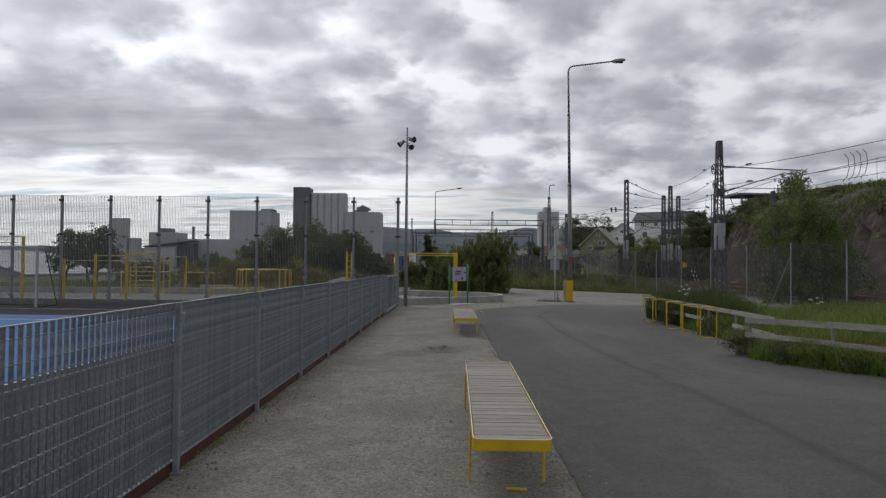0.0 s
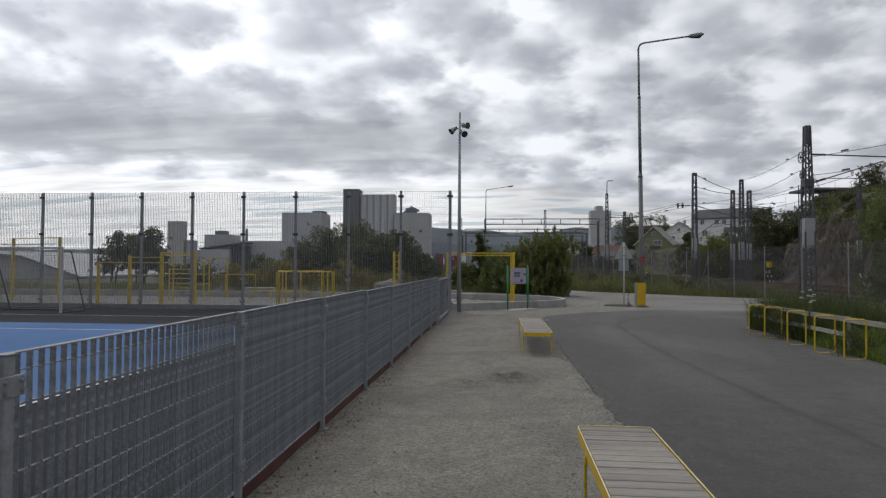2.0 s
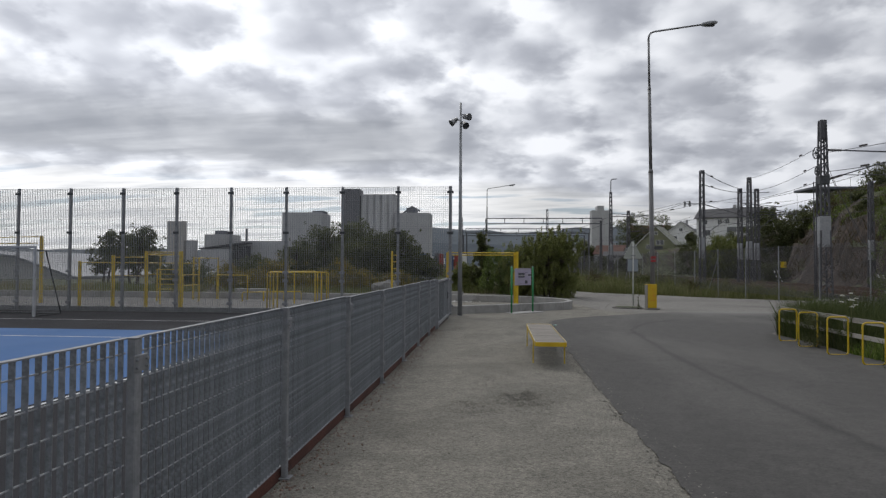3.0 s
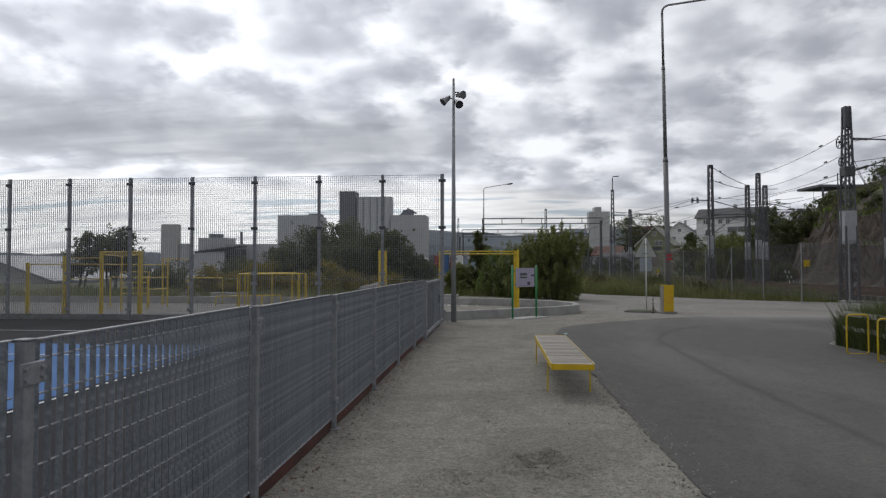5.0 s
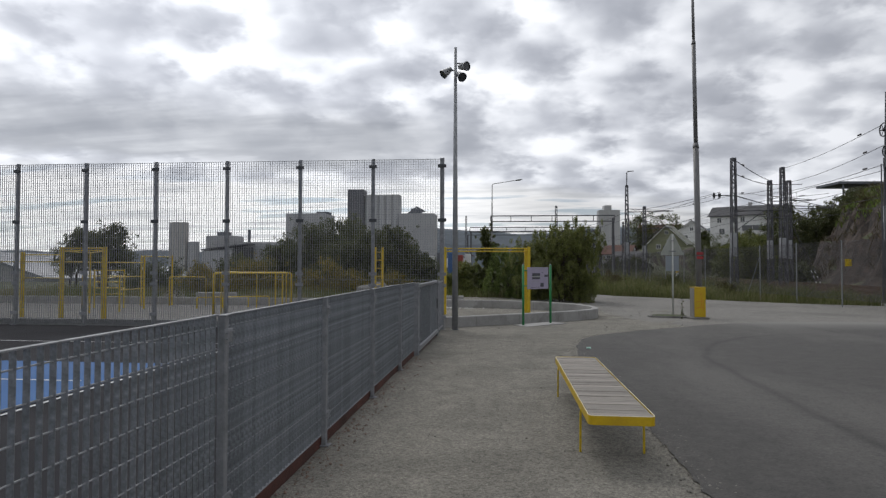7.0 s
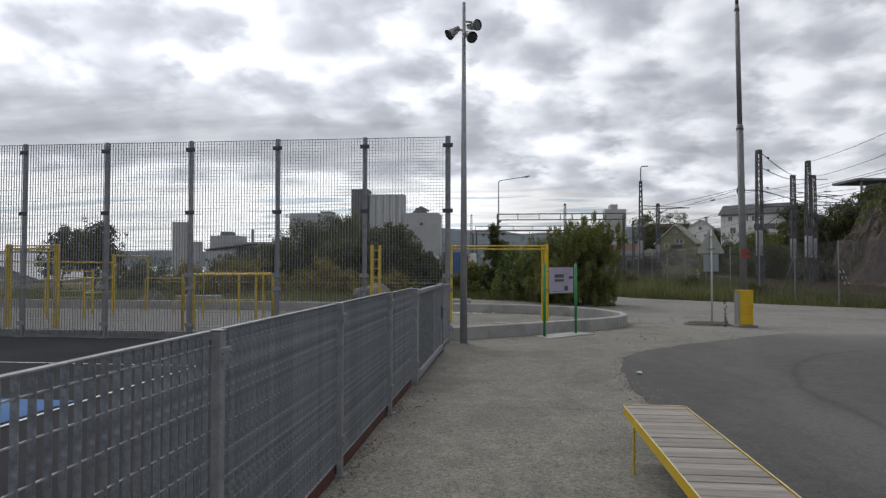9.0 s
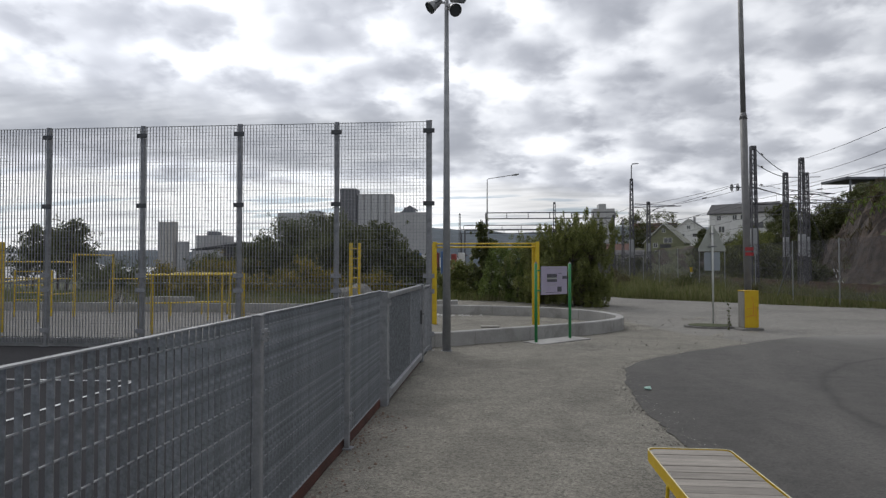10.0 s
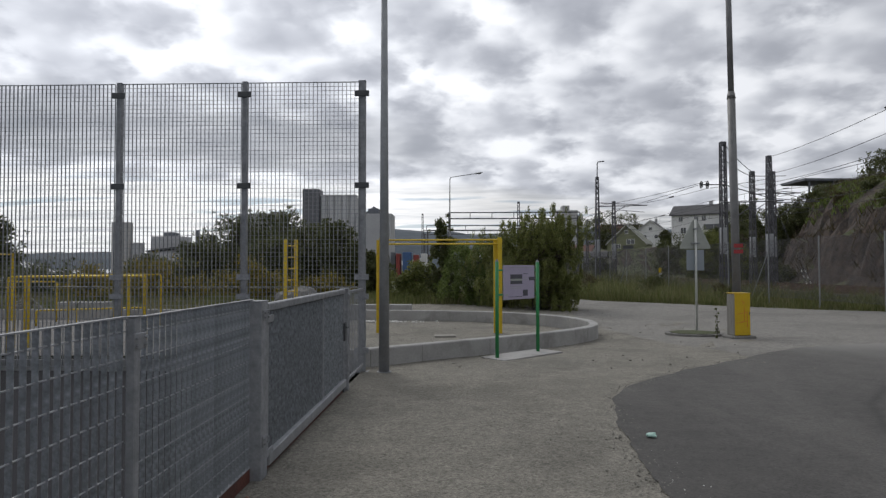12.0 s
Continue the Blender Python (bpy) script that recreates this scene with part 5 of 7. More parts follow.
def tree(at, label, name="tree", height=5.0, spread=2.2, trunk=0.12, leaves=6000, leaf=0.10, material="leaf_dark", seed=1, stems=1, low=0.3, drop=0.3, clumps=26, shape=1.0, group="", density=0.3, narrow=0.45, tall=1.0):
    """A trunk (or several stems), limbs that fork, and a crown of leaf clumps at the ends of the limbs."""
    rng = np.random.default_rng(seed)
    t = thing(name, label, {"shrub": "shrub", "weed_clump": "weed"}.get(name, "tree"), at, float(rng.random() * 360), group)
    wood = bmesh.new()
    centres = []
    for s in range(stems):
        a = rng.random() * 2 * math.pi
        foot = Vector((math.cos(a), math.sin(a), 0)) * (spread * 0.28 * (s > 0))
        lean = Vector((math.cos(a), math.sin(a), 0)) * (spread * 0.3 * (stems > 1)) + Vector((rng.normal(), rng.normal(), 0)) * spread * 0.06
        tops = height * (0.95 if s == 0 else rng.uniform(0.6, 0.9) if stems < 6 else rng.uniform(0.78, 0.96))
        line = [foot, foot + lean * 0.3 + Vector((0, 0, tops * 0.35)), foot + lean * 0.7 + Vector((rng.normal() * 0.08 * spread, rng.normal() * 0.08 * spread, tops * 0.65)), foot + lean + Vector((0, 0, tops * 0.92))]
        tube(wood, [(p.x, p.y, p.z - (0.15 if i == 0 else 0)) for i, p in enumerate(line)], trunk / math.sqrt(stems), 7, trunk * 0.18)
        centres.append((*line[-1], spread * density))
        per = max(3, clumps // stems)
        for k in range(per):
            u = low + (1 - low) * (k + rng.random()) / per
            base = line[0].lerp(line[-1], u * 0.8) if u < 0.5 else line[1].lerp(line[-1], (u - 0.3) / 0.7)
            ang = k * 2.4 + rng.random()
            wide = spread * (math.sin(math.pi * min(1, 0.18 + 0.80 * u)) ** (0.7 * shape)) * rng.uniform(0.45, 1.0)
            tip = Vector((foot.x + lean.x * u + math.cos(ang) * wide, foot.y + lean.y * u + math.sin(ang) * wide, tops * u + rng.normal() * height * 0.03))
            mid = base.lerp(tip, 0.5) + Vector((0, 0, height * 0.03))
            tube(wood, [base, mid, tip], trunk * 0.28, 5, trunk * 0.05)
            centres.append((*tip, spread * density * rng.uniform(0.6, 1.25)))
            centres.append((*mid, spread * density * rng.uniform(0.5, 0.9)))
            for _ in range(2):
                twig = tip + Vector((rng.normal(), rng.normal(), rng.normal() * 0.7 + 0.2)) * spread * 0.24
                tube(wood, [tip, twig], trunk * 0.07, 4, trunk * 0.02)
                centres.append((*twig, spread * density * rng.uniform(0.25, 0.6)))
    part("trunk", wood, "bark", t)
    crown = new("crown", leaf_mesh("crown", leaf_cloud(rng, centres, leaves, leaf, drop, narrow, tall), material))
    crown.parent = t
    return t


def blades(name, label, count, inside, height, material, seed, width=0.006, lean=0.35):
    """Grass: bent two-segment blades on a stretch of ground. inside(rng, n) gives x, y; height(x, y) the length."""
    rng = np.random.default_rng(seed)
    x, y = inside(rng, count)
    n = len(x)
    z = np.interp(y, (0, 5, 10, 14, 20, 28, 34, 45), (0.16, 0.13, 0.05, 0.0, 0.0, -0.06, -0.18, -0.2)) - 0.05
    h = height(x, y) * (0.45 + 0.75 * rng.random(n))
    a = rng.random(n) * 2 * math.pi
    side = np.stack((np.cos(a), np.sin(a), np.zeros(n)), 1) * (width * (0.7 + 0.8 * rng.random(n)))[:, None]
    ang = rng.random(n) * 2 * math.pi
    bend = np.stack((np.cos(ang), np.sin(ang), np.zeros(n)), 1) * (h * lean * rng.random(n))[:, None]
    p = np.stack((x, y, z), 1)
    up = np.zeros((n, 3))
    up[:, 2] = h
    v = np.empty((n, 8, 3))
    mid = p + up * 0.55 + bend * 0.3
    tip = p + up + bend
    v[:, 0], v[:, 1], v[:, 2], v[:, 3] = p - side, p + side, mid + side * 0.8, mid - side * 0.8
    v[:, 4], v[:, 5], v[:, 6], v[:, 7] = mid - side * 0.8, mid + side * 0.8, tip + side * 0.1, tip - side * 0.1
    return tagged(new(name, leaf_mesh(name, v.reshape(-1, 3), material)), label, "grass", kind="stuff")


def meadow_points(rng, n):
    x = rng.uniform(6.2, 17.5, n * 3)
    y = rng.uniform(3.5, 22.0, n * 3)
    edge = np.interp(y, RIGHT_Y, RIGHT_X) - 0.02
    keep = (x > edge) & (x < 2.8 + 0.72 * y) & ((y < 18.5) | (x > 10.2)) & (rng.random(n * 3) < np.clip(1.5 - (x - edge) * 0.06, 0.4, 1)) & (np.sin(x * 2.1 + y + 2 * np.sin(y * 0.7)) * np.sin(y * 1.9 - x + np.sin(x * 1.3)) > -0.85)
    return x[keep][:n], y[keep][:n]


def tall_points(rng, n):
    x = rng.uniform(6.9, 15.0, n * 2)
    y = 22.0 - 5.2 * rng.random(n * 2) ** 1.2
    edge = np.interp(y, RIGHT_Y, RIGHT_X) + 0.1 + np.maximum(0, (y - 22.6)) * 3
    keep = (x > edge) & (rng.random(n * 2) < np.clip(1.4 - (x - edge) * 0.1, 0.2, 1))
    return x[keep][:n], y[keep][:n]


def meadow_height(x, y):
    edge = np.interp(y, RIGHT_Y, RIGHT_X)
    patch = 0.5 + 0.5 * np.sin(x * 1.7 + np.sin(y * 1.3) * 2) * np.sin(y * 1.1 + x * 0.6)
    return (0.24 + 0.36 * np.clip((x - edge) / 1.3, 0, 1)) * (0.55 + 0.75 * patch)


def tall_height(x, y):
    return (0.45 + 0.55 * np.clip((y - 17.5) / 3.5, 0, 1) + 0.15 * np.sin(x * 2.2 + y * 1.4)) * (1 - 0.62 * np.clip((x - 9.6) / 1.6, 0, 1))


def verge_points(rng, n):
    y = rng.uniform(30, 120, n * 3)
    x = rng.uniform(5, 30, n * 3)
    edge = np.interp(y, (30, 36, 41, 44.5, 48, 51.5, 54, 57, 120), (26, 32, 21, 14.4, 11, 7.2, 5.9, 5.2, 5.0))
    keep = (x > edge + 0.2) & (x < 19) & (rng.random(n * 3) < np.clip(1.35 - (y - 42) * 0.012, 0.2, 1))
    return x[keep][:n], y[keep][:n]


def strip_points(x0, x1, y0, y1):
    """Random places in a rectangle, but for the gravel behind the play pit."""
    def inside(rng, n):
        x, y = rng.uniform(x0, x1, n), rng.uniform(y0, y1, n)
        keep = (x < -4.6 + (y - 40) * 0.3) | (y > 48 + 0.6 * np.sin(x * 2.0))
        return x[keep], y[keep]
    return inside


blades("meadow_grass", "tall green meadow grass behind timber fence", 62000, meadow_points, meadow_height, "grass_blade", 11, 0.0085, 0.8)
blades("edge_tufts", "long-leaved green grass tufts at the asphalt edge", 2600, lambda rng, n: (lambda k: (np.interp(k, RIGHT_Y, RIGHT_X) + 0.12 + np.abs(rng.normal(0, 0.16, n)), k))(np.repeat(rng.uniform(6.5, 12.2, 52), 50) + rng.normal(0, 0.07, n)), lambda x, y: 0.42 + 0.08 * np.sin(y * 3), "grass_blade", 19, 0.012, 1.1)
blades("sorrel", "reddish brown sorrel among the meadow grass", 4200, lambda rng, n: (lambda k: (np.interp(k, RIGHT_Y, RIGHT_X) + 0.5 + np.abs(rng.normal(0, 0.55, n)), k))(rng.uniform(8.2, 12.9, n)), lambda x, y: 0.46 + 0.10 * np.sin(x * 3 + y * 2), "leaf_sorrel", 20, 0.0075, 0.6)
blades("tall_grass", "tall dark green grass at the end of the meadow", 24000, tall_points, tall_height, "grass_tall", 17, 0.0075, 0.6)
blades("corner_grass", "dense dark grass at the meadow corner", 30000, lambda rng, n: (7.5 + 2.2 * rng.random(n) ** 1.3, 21.95 - 3.6 * rng.random(n) ** 1.2), lambda x, y: 0.80 + 0.12 * np.sin(x * 3.1 + y * 2.0), "grass_tall", 18, 0.0048, 0.45)
blades("dry_grass", "dry pale stalks among the meadow grass", 5000, meadow_points, lambda x, y: meadow_height(x, y) * 1.25, "grass_dry", 12, 0.004, 0.45)
blades("verge_grass", "tall rough grass between road and railway fence", 62000, verge_points, lambda x, y: (0.55 + 0.25 * np.sin(x * 0.9 + y * 0.5) + 0.2 * np.sin(x * 2.3 - y * 1.7)) * (1 + 0.012 * (y - 40)), "grass_verge", 13, 0.012, 0.9)
blades("verge_dry_grass", "pale dry stalks on the railway verge", 16000, verge_points, lambda x, y: (0.7 + 0.25 * np.sin(x * 1.1 + y * 0.4)) * (1 + 0.012 * (y - 40)), "grass_dry", 14, 0.006, 0.6)
blades("bank_grass", "rough grass behind the play ground", 18000, strip_points(-48, 3, 40.5, 56), lambda x, y: 0.35 + 0.2 * np.sin(x * 0.8 + y * 0.4), "grass_dry", 15, 0.014)
blades("bank_green_grass", "green grass behind the play pit", 22000, strip_points(-30, 4.5, 40.8, 58), lambda x, y: 0.45 + 0.2 * np.sin(x * 0.5 + y * 0.7), "grass_verge", 16, 0.014)



def pebbles(name, label, count, inside, seed, size, material):
    """Loose stones: small faceted lumps."""
    rng = np.random.default_rng(seed)
    x, y = inside(rng, count)
    base = np.array(((1, 0, 0), (-1, 0, 0), (0, 1, 0), (0, -1, 0), (0, 0, 0.7), (0, 0, -0.7)), float)
    tri = np.array(((0, 2, 4), (2, 1, 4), (1, 3, 4), (3, 0, 4), (2, 0, 5), (1, 2, 5), (3, 1, 5), (0, 3, 5)))
    verts, faces = [], []
    for i in range(len(x)):
        s = size * (0.35 + rng.random() ** 3 * 1.6)
        p = base * (0.65 + 0.6 * rng.random((6, 1))) * s
        a = rng.random() * 6.283
        c, sn = math.cos(a), math.sin(a)
        q = np.stack((p[:, 0] * c - p[:, 1] * sn, p[:, 0] * sn + p[:, 1] * c, p[:, 2]), 1) + (x[i], y[i], path_z(x[i], y[i]) + 0.012 + s * 0.25)
        faces += [tuple(int(v) + len(verts) for v in f) for f in tri]
        verts += [tuple(map(float, v)) for v in q]
    return tagged(quads_object(name, verts, faces, material), label, "stones", kind="stuff")


def path_points(rng, n):
    y = 3.5 + 24 * rng.random(n) ** 1.3
    x = rng.uniform(-1.45, 1.75, n)
    return x, y


def edge_points(rng, n):
    y = rng.uniform(3.5, 31.5, n)
    x = np.interp(y, LEFT_Y, LEFT_X) + rng.normal(0.02, 0.13, n)
    return x, y


def fence_foot(rng, n):
    y = rng.uniform(3, 22, n)
    return -1.47 + np.abs(rng.normal(0, 0.16, n)), y


pebbles("loose_stones", "small loose stones on the gravel path", 4200, path_points, 71, 0.0068, "pebble")
pebbles("dark_grit", "scattered dark grit on the gravel path", 350, path_points, 76, 0.0075, "dark_stone")
pebbles("edge_stones", "loose stones along the asphalt edge", 5200, edge_points, 72, 0.009, "pebble")
pebbles("fence_stones", "reddish and grey stones along the fence foot", 2200, fence_foot, 73, 0.010, "pebble_red")
pebbles("junction_stones", "loose stones at the road junction", 450, lambda rng, n: (rng.uniform(-1, 7, n), rng.uniform(27, 44, n)), 74, 0.018, "pebble")
blades("fence_weeds", "small weeds along the fence foot", 900, lambda rng, n: (lambda y: (-1.46 + np.abs(rng.normal(0, 0.05, n)), y))(np.repeat(rng.uniform(3, 22, 45), 20) + rng.normal(0, 0.05, n)), lambda x, y: 0.05 + 0 * x, "grass_blade", 75, 0.003, 0.8)


def gravel_heap(cx, cy, sx, sy, h, seed):
    """A low crescent of pushed-up gravel with a hollow in it."""
    verts, faces = [], []
    n = 26
    for j in range(n + 1):
        for i in range(n + 1):
            u, v = i / n * 2 - 1, j / n * 2 - 1
            r = math.hypot(u, v)
            ring = math.exp(-((r - 0.5) / 0.22) ** 2) * (0.55 + 0.45 * v) - 0.35 * math.exp(-(r / 0.3) ** 2)
            z = h * ring * (1 + 0.6 * noise.noise(Vector((u * 3, v * 3, seed)))) + 0.35 * h * noise.noise(Vector((u * 7, v * 7, seed + 5))) * max(0.0, 1 - r) - 0.012 * r * r
            x, y = cx + u * sx, cy + v * sy
            verts.append((x, y, path_z(x, y) + 0.014 + z))
    for j in range(n):
        for i in range(n):
            a = j * (n + 1) + i
            faces.append((a, a + 1, a + n + 2, a + n + 1))
    tagged(quads_object("gravel_heap", verts, faces, "gravel"), "low heap of pushed-up gravel on the path", "gravel heap", kind="stuff")
    pebbles("hollow_grit", "dark grit in the hollow of the gravel", 30, lambda rng, k: (rng.normal(cx, sx * 0.16, k), rng.normal(cy - sy * 0.1, sy * 0.16, k)), seed + 70, 0.010, "dark_stone")


gravel_heap(0.58, 13.0, 0.55, 0.42, 0.115, 3)
gravel_heap(-0.1, 12.6, 0.60, 0.40, 0.045, 8)
gravel_heap(0.15, 14.6, 0.30, 0.9, 0.035, 11)
pebbles("pale_chips", "pale stone chips on the asphalt edge", 170, lambda rng, n: (lambda y: (np.interp(y, LEFT_Y, LEFT_X) + 0.10 + np.abs(rng.normal(0, 0.13, n)), y))(rng.normal(22.0, 0.8, n)), 85, 0.007, "white_stone")
pebbles("pit_stones", "pale stones on the play pit floor", 160, lambda rng, n: (rng.normal(-2.2, 0.6, n), rng.normal(37.9, 0.15, n)), 86, 0.045, "white_stone")


def meadow_dots(count, seed):
    """Small yellow flowers above the meadow grass."""
    rng = np.random.default_rng(seed)
    x, y = rng.uniform(7.0, 11.0, count), rng.uniform(6.5, 13.5, count)
    keep = x > np.interp(y, RIGHT_Y, RIGHT_X) + 0.3
    x, y = x[keep], y[keep]
    z = np.interp(y, (0, 5, 10, 14, 20), (0.16, 0.13, 0.05, 0.0, 0.0)) + rng.uniform(0.18, 0.42, len(x))
    c = np.stack((x, y, z, np.full(len(x), 0.016)), 1)
    cloud = leaf_cloud(rng, c, len(x) * 7, 0.013, 0.0, 0.8)
    tagged(new("meadow_flowers", leaf_mesh("meadow_flowers", cloud, "dandelion")), "small yellow flowers in the meadow grass", "wild flower", kind="stuff")


meadow_dots(170, 91)


def umbel_plant(x, y, h, heads, seed):
    """Tall white-flowered umbellifer: stalk, side stalks, flat flower heads of small florets."""
    rng = np.random.default_rng(seed)
    p = thing("cow_parsley", "tall white-flowering umbellifer in the meadow grass", "wild flower", (x, y, ground_z(y) - 0.05), 0, "white meadow flowers")
    stalk = bmesh.new()
    tube(stalk, [(0, 0, 0), (0.02, 0, h * 0.6), (0, 0.02, h)], 0.008, 5, 0.004)
    for k in range(heads):
        a = k * 2.4
        top = Vector((math.cos(a) * 0.16 * (k > 0), math.sin(a) * 0.16 * (k > 0), h - 0.10 * k * 0.5))
        tube(stalk, [(0, 0, h * 0.6), (top.x * 0.6, top.y * 0.6, h * 0.75), tuple(top)], 0.005, 4, 0.003)
        florets = bmesh.new()
        for _ in range(46):
            a2, r2 = rng.random() * 6.283, 0.045 * math.sqrt(rng.random())
            q = top + Vector((math.cos(a2) * r2, math.sin(a2) * r2, 0.02 - 6 * r2 * r2 + rng.normal() * 0.006))
            tube(florets, [q, q + Vector((0, 0, 0.007))], 0.0062, 5, 0.002)
            if _ % 6 == 0:
                tube(stalk, [tuple(top - Vector((0, 0, 0.05))), tuple(q)], 0.0014, 3)
        tagged(part("flower_head", florets, "petal", p), kind="stuff")
    part("stalk", stalk, "grass_verge", p)


for i, (x, y, h) in enumerate(((7.45, 18.4, 1.14), (7.62, 18.7, 1.26), (10.4, 17.0, 1.0))):
    umbel_plant(x, y, h, 4, 200 + i)


def hill_grass(count, seed, area, low, material, label, long=1.0):
    rng = np.random.default_rng(seed)
    px, py, pz, hs = [], [], [], []
    while len(px) < count:
        x, y = rng.uniform(area[0], area[1]), rng.uniform(area[2], area[3])
        h = hill_height(x, y)
        if h < low or noise.noise(Vector((x * 0.17, y * 0.17, 11))) + 0.05 * (h - 7) < -0.12:
            continue
        px.append(x), py.append(y), pz.append(h + hill_bump(x, y, h) * 0.85 + ground_z(y) - 0.15), hs.append(long * rng.uniform(0.35, 1.0))
    n = count
    p = np.stack((px, py, pz), 1)
    hgt = np.array(hs)
    a = rng.random(n) * 6.283
    side = np.stack((np.cos(a), np.sin(a), np.zeros(n)), 1) * 0.05
    b = rng.random(n) * 6.283
    bend = np.stack((np.cos(b), np.sin(b), np.zeros(n)), 1) * (hgt * 0.6)[:, None]
    up = np.zeros((n, 3))
    up[:, 2] = hgt
    v = np.stack((p - side, p + side, p + up + bend + side * 0.2, p + up + bend - side * 0.2), 1)
    tagged(new("hill_grass", leaf_mesh("hill_grass", v.reshape(-1, 3), material)), label, "grass", kind="stuff")


hill_grass(34000, 210, (30, 66, 24, 150), 0.3, "leaf_weed", "rough brownish grass and scrub on the rocky hill")
hill_grass(50000, 211, (36, 62, 46, 110), 6.7, "grass_blade", "green turf on the top of the rocky hill", 0.6)
for i, (x, y, h, s, m) in enumerate(((6.42, 12.75, 0.50, 0.26, "leaf_weed"), (6.75, 11.75, 0.42, 0.28, "leaf_dark"), (7.0, 11.25, 0.50, 0.30, "leaf_willow"), (7.35, 10.7, 0.42, 0.28, "leaf_dark"), (7.7, 10.15, 0.46, 0.30, "leaf_birch"), (8.1, 9.4, 0.5, 0.32, "leaf_birch"), (6.95, 12.3, 0.45, 0.3, "leaf_willow"), (7.3, 19.3, 0.75, 0.35, "leaf_dark"), (7.35, 16.4, 0.55, 0.3, "leaf_dark"), (7.3, 14.2, 0.5, 0.3, "leaf_willow"))):
    tree((x, y, -0.02), "leafy weed clump at the asphalt edge", "weed_clump", h, s, 0.008, 1900, 0.022, m, 230 + i, 7, 0.05, -0.4, 24, 0.6, "weeds at the asphalt edge", 0.4, 0.28, 1.3)

tree((6.45, 33.3, -0.18), "thin dark thistle beside the yellow cabinet", "weed_clump", 0.85, 0.05, 0.008, 130, 0.03, "leaf_dark", 251, 2, 0.05, 0.1, 16, 0.4, density=0.5)
for i, (x, y, h, s) in enumerate(((14.2, 52.0, 0.9, 0.6), (11.6, 56.0, 1.2, 0.7), (13.6, 60, 1.4, 0.8), (9.0, 62, 1.5, 0.9))):
    tree((x, y, -0.2), "dark leafy weed clump on the grassy railway verge", "weed_clump", h, s, 0.02, 2600, 0.05, "leaf_dark" if i % 3 else "leaf_weed", 260 + i, 5, 0.04, 0.4, 30, 0.6, "weeds on the railway verge", 0.3)
# willow thicket beside the road
tree((3.45, 44.4, -0.2), "dense green willow thicket beside the road", "shrub", 4.3, 1.4, 0.09, 72000, 0.058, "leaf_thicket", 21, 11, 0.02, 1.6, 160, 0.12, density=0.115, narrow=0.2, tall=2.6)
tree((4.15, 45.2, -0.2), "dark green willow bush at the road bend", "shrub", 3.8, 0.95, 0.07, 34000, 0.058, "leaf_thicket", 28, 9, 0.02, 1.6, 100, 0.12, density=0.13, narrow=0.2, tall=2.6)
tree((2.4, 46.0, -0.2), "green willow bush behind the play pit", "shrub", 3.4, 1.4, 0.07, 38000, 0.062, "leaf_willow", 22, 9, 0.02, 1.6, 110, 0.2, density=0.13, narrow=0.2, tall=2.6)
tree((0.6, 48.5, -0.2), "pale green willow bush behind the play pit", "shrub", 3.0, 1.6, 0.07, 26000, 0.07, "leaf_birch", 23, 7, 0.03, 1.4, 80, 0.45, density=0.14, narrow=0.22, tall=2.2)
tree((-1.0, 50.5, -0.2), "small dark tree behind the play pit", "tree", 4.3, 0.85, 0.09, 13000, 0.07, "leaf_dark", 24, 2, 0.15, 0.3, 50, 0.9, density=0.28)
tree((-2.6, 52.5, -0.2), "small olive-green bush behind the play pit", "shrub", 2.1, 1.3, 0.07, 14000, 0.07, "leaf_thicket", 25, 4, 0.05, 0.3, 50, 0.6, density=0.28)
# birch by the railway
tree((19.6, 34.3, -0.2), "young green birch by the railway fence", "tree", 6.9, 2.0, 0.10, 56000, 0.05, "leaf_birch", 26, 4, 0.04, 0.8, 110, 0.6, density=0.16, narrow=0.3, tall=1.8)
tree((20.2, 33.2, -0.2), "green bush by the railway fence", "shrub", 4.2, 1.5, 0.07, 22000, 0.06, "leaf_birch", 27, 4, 0.06, 0.5, 40, 0.6, density=0.3)
for i, (x, y, h) in enumerate(((33.2, 104, 6.9), (36.5, 104.5, 6.6))):
    tree((x, y, -0.3), "rounded green tree below the white house", "tree", h, 2.3, 0.12, 12000, 0.12, "leaf_thicket", 360 + i, 3, 0.05, 0.3, 44, 0.5, "trees below the white house", 0.33)
# dark trees behind the play ground
for i, (x, y, h, s) in enumerate(((-22.3, 63, 2.5, 1.8), (-18.9, 62, 3.9, 2.0), (-15.9, 62.5, 5.6, 2.4), (-13.6, 63, 5.8, 2.6), (-11.0, 62, 5.0, 2.0), (-8.7, 61, 5.0, 1.9), (-6.8, 60, 3.2, 1.6), (-12.2, 60, 4.2, 2.2), (-17.6, 60, 3.6, 2.0), (-14.6, 64, 6.0, 2.5), (-20.8, 60, 2.2, 1.7))):
    tree((x, y, -0.4), "dark dense tree behind the play ground", "tree", h + 0.3, s, 0.16, 19000, 0.092, "leaf_dark", 30 + i, 3, 0.05, 0.3, 70, 0.45, "dark trees behind the play ground", 0.27)
for i, (x, y, h, s) in enumerate(((-37.0, 61, 5.0, 1.9), (-33.0, 60, 5.7, 2.2), (-34.6, 61.5, 5.0, 1.7))):
    tree((x, y, -0.4), "open-crowned dark tree near the water", "tree", h, s, 0.16, 4200, 0.13, "leaf_dark", 45 + i, 2, 0.45, 0.2, 24, 1.0, "trees near the water", 0.30)
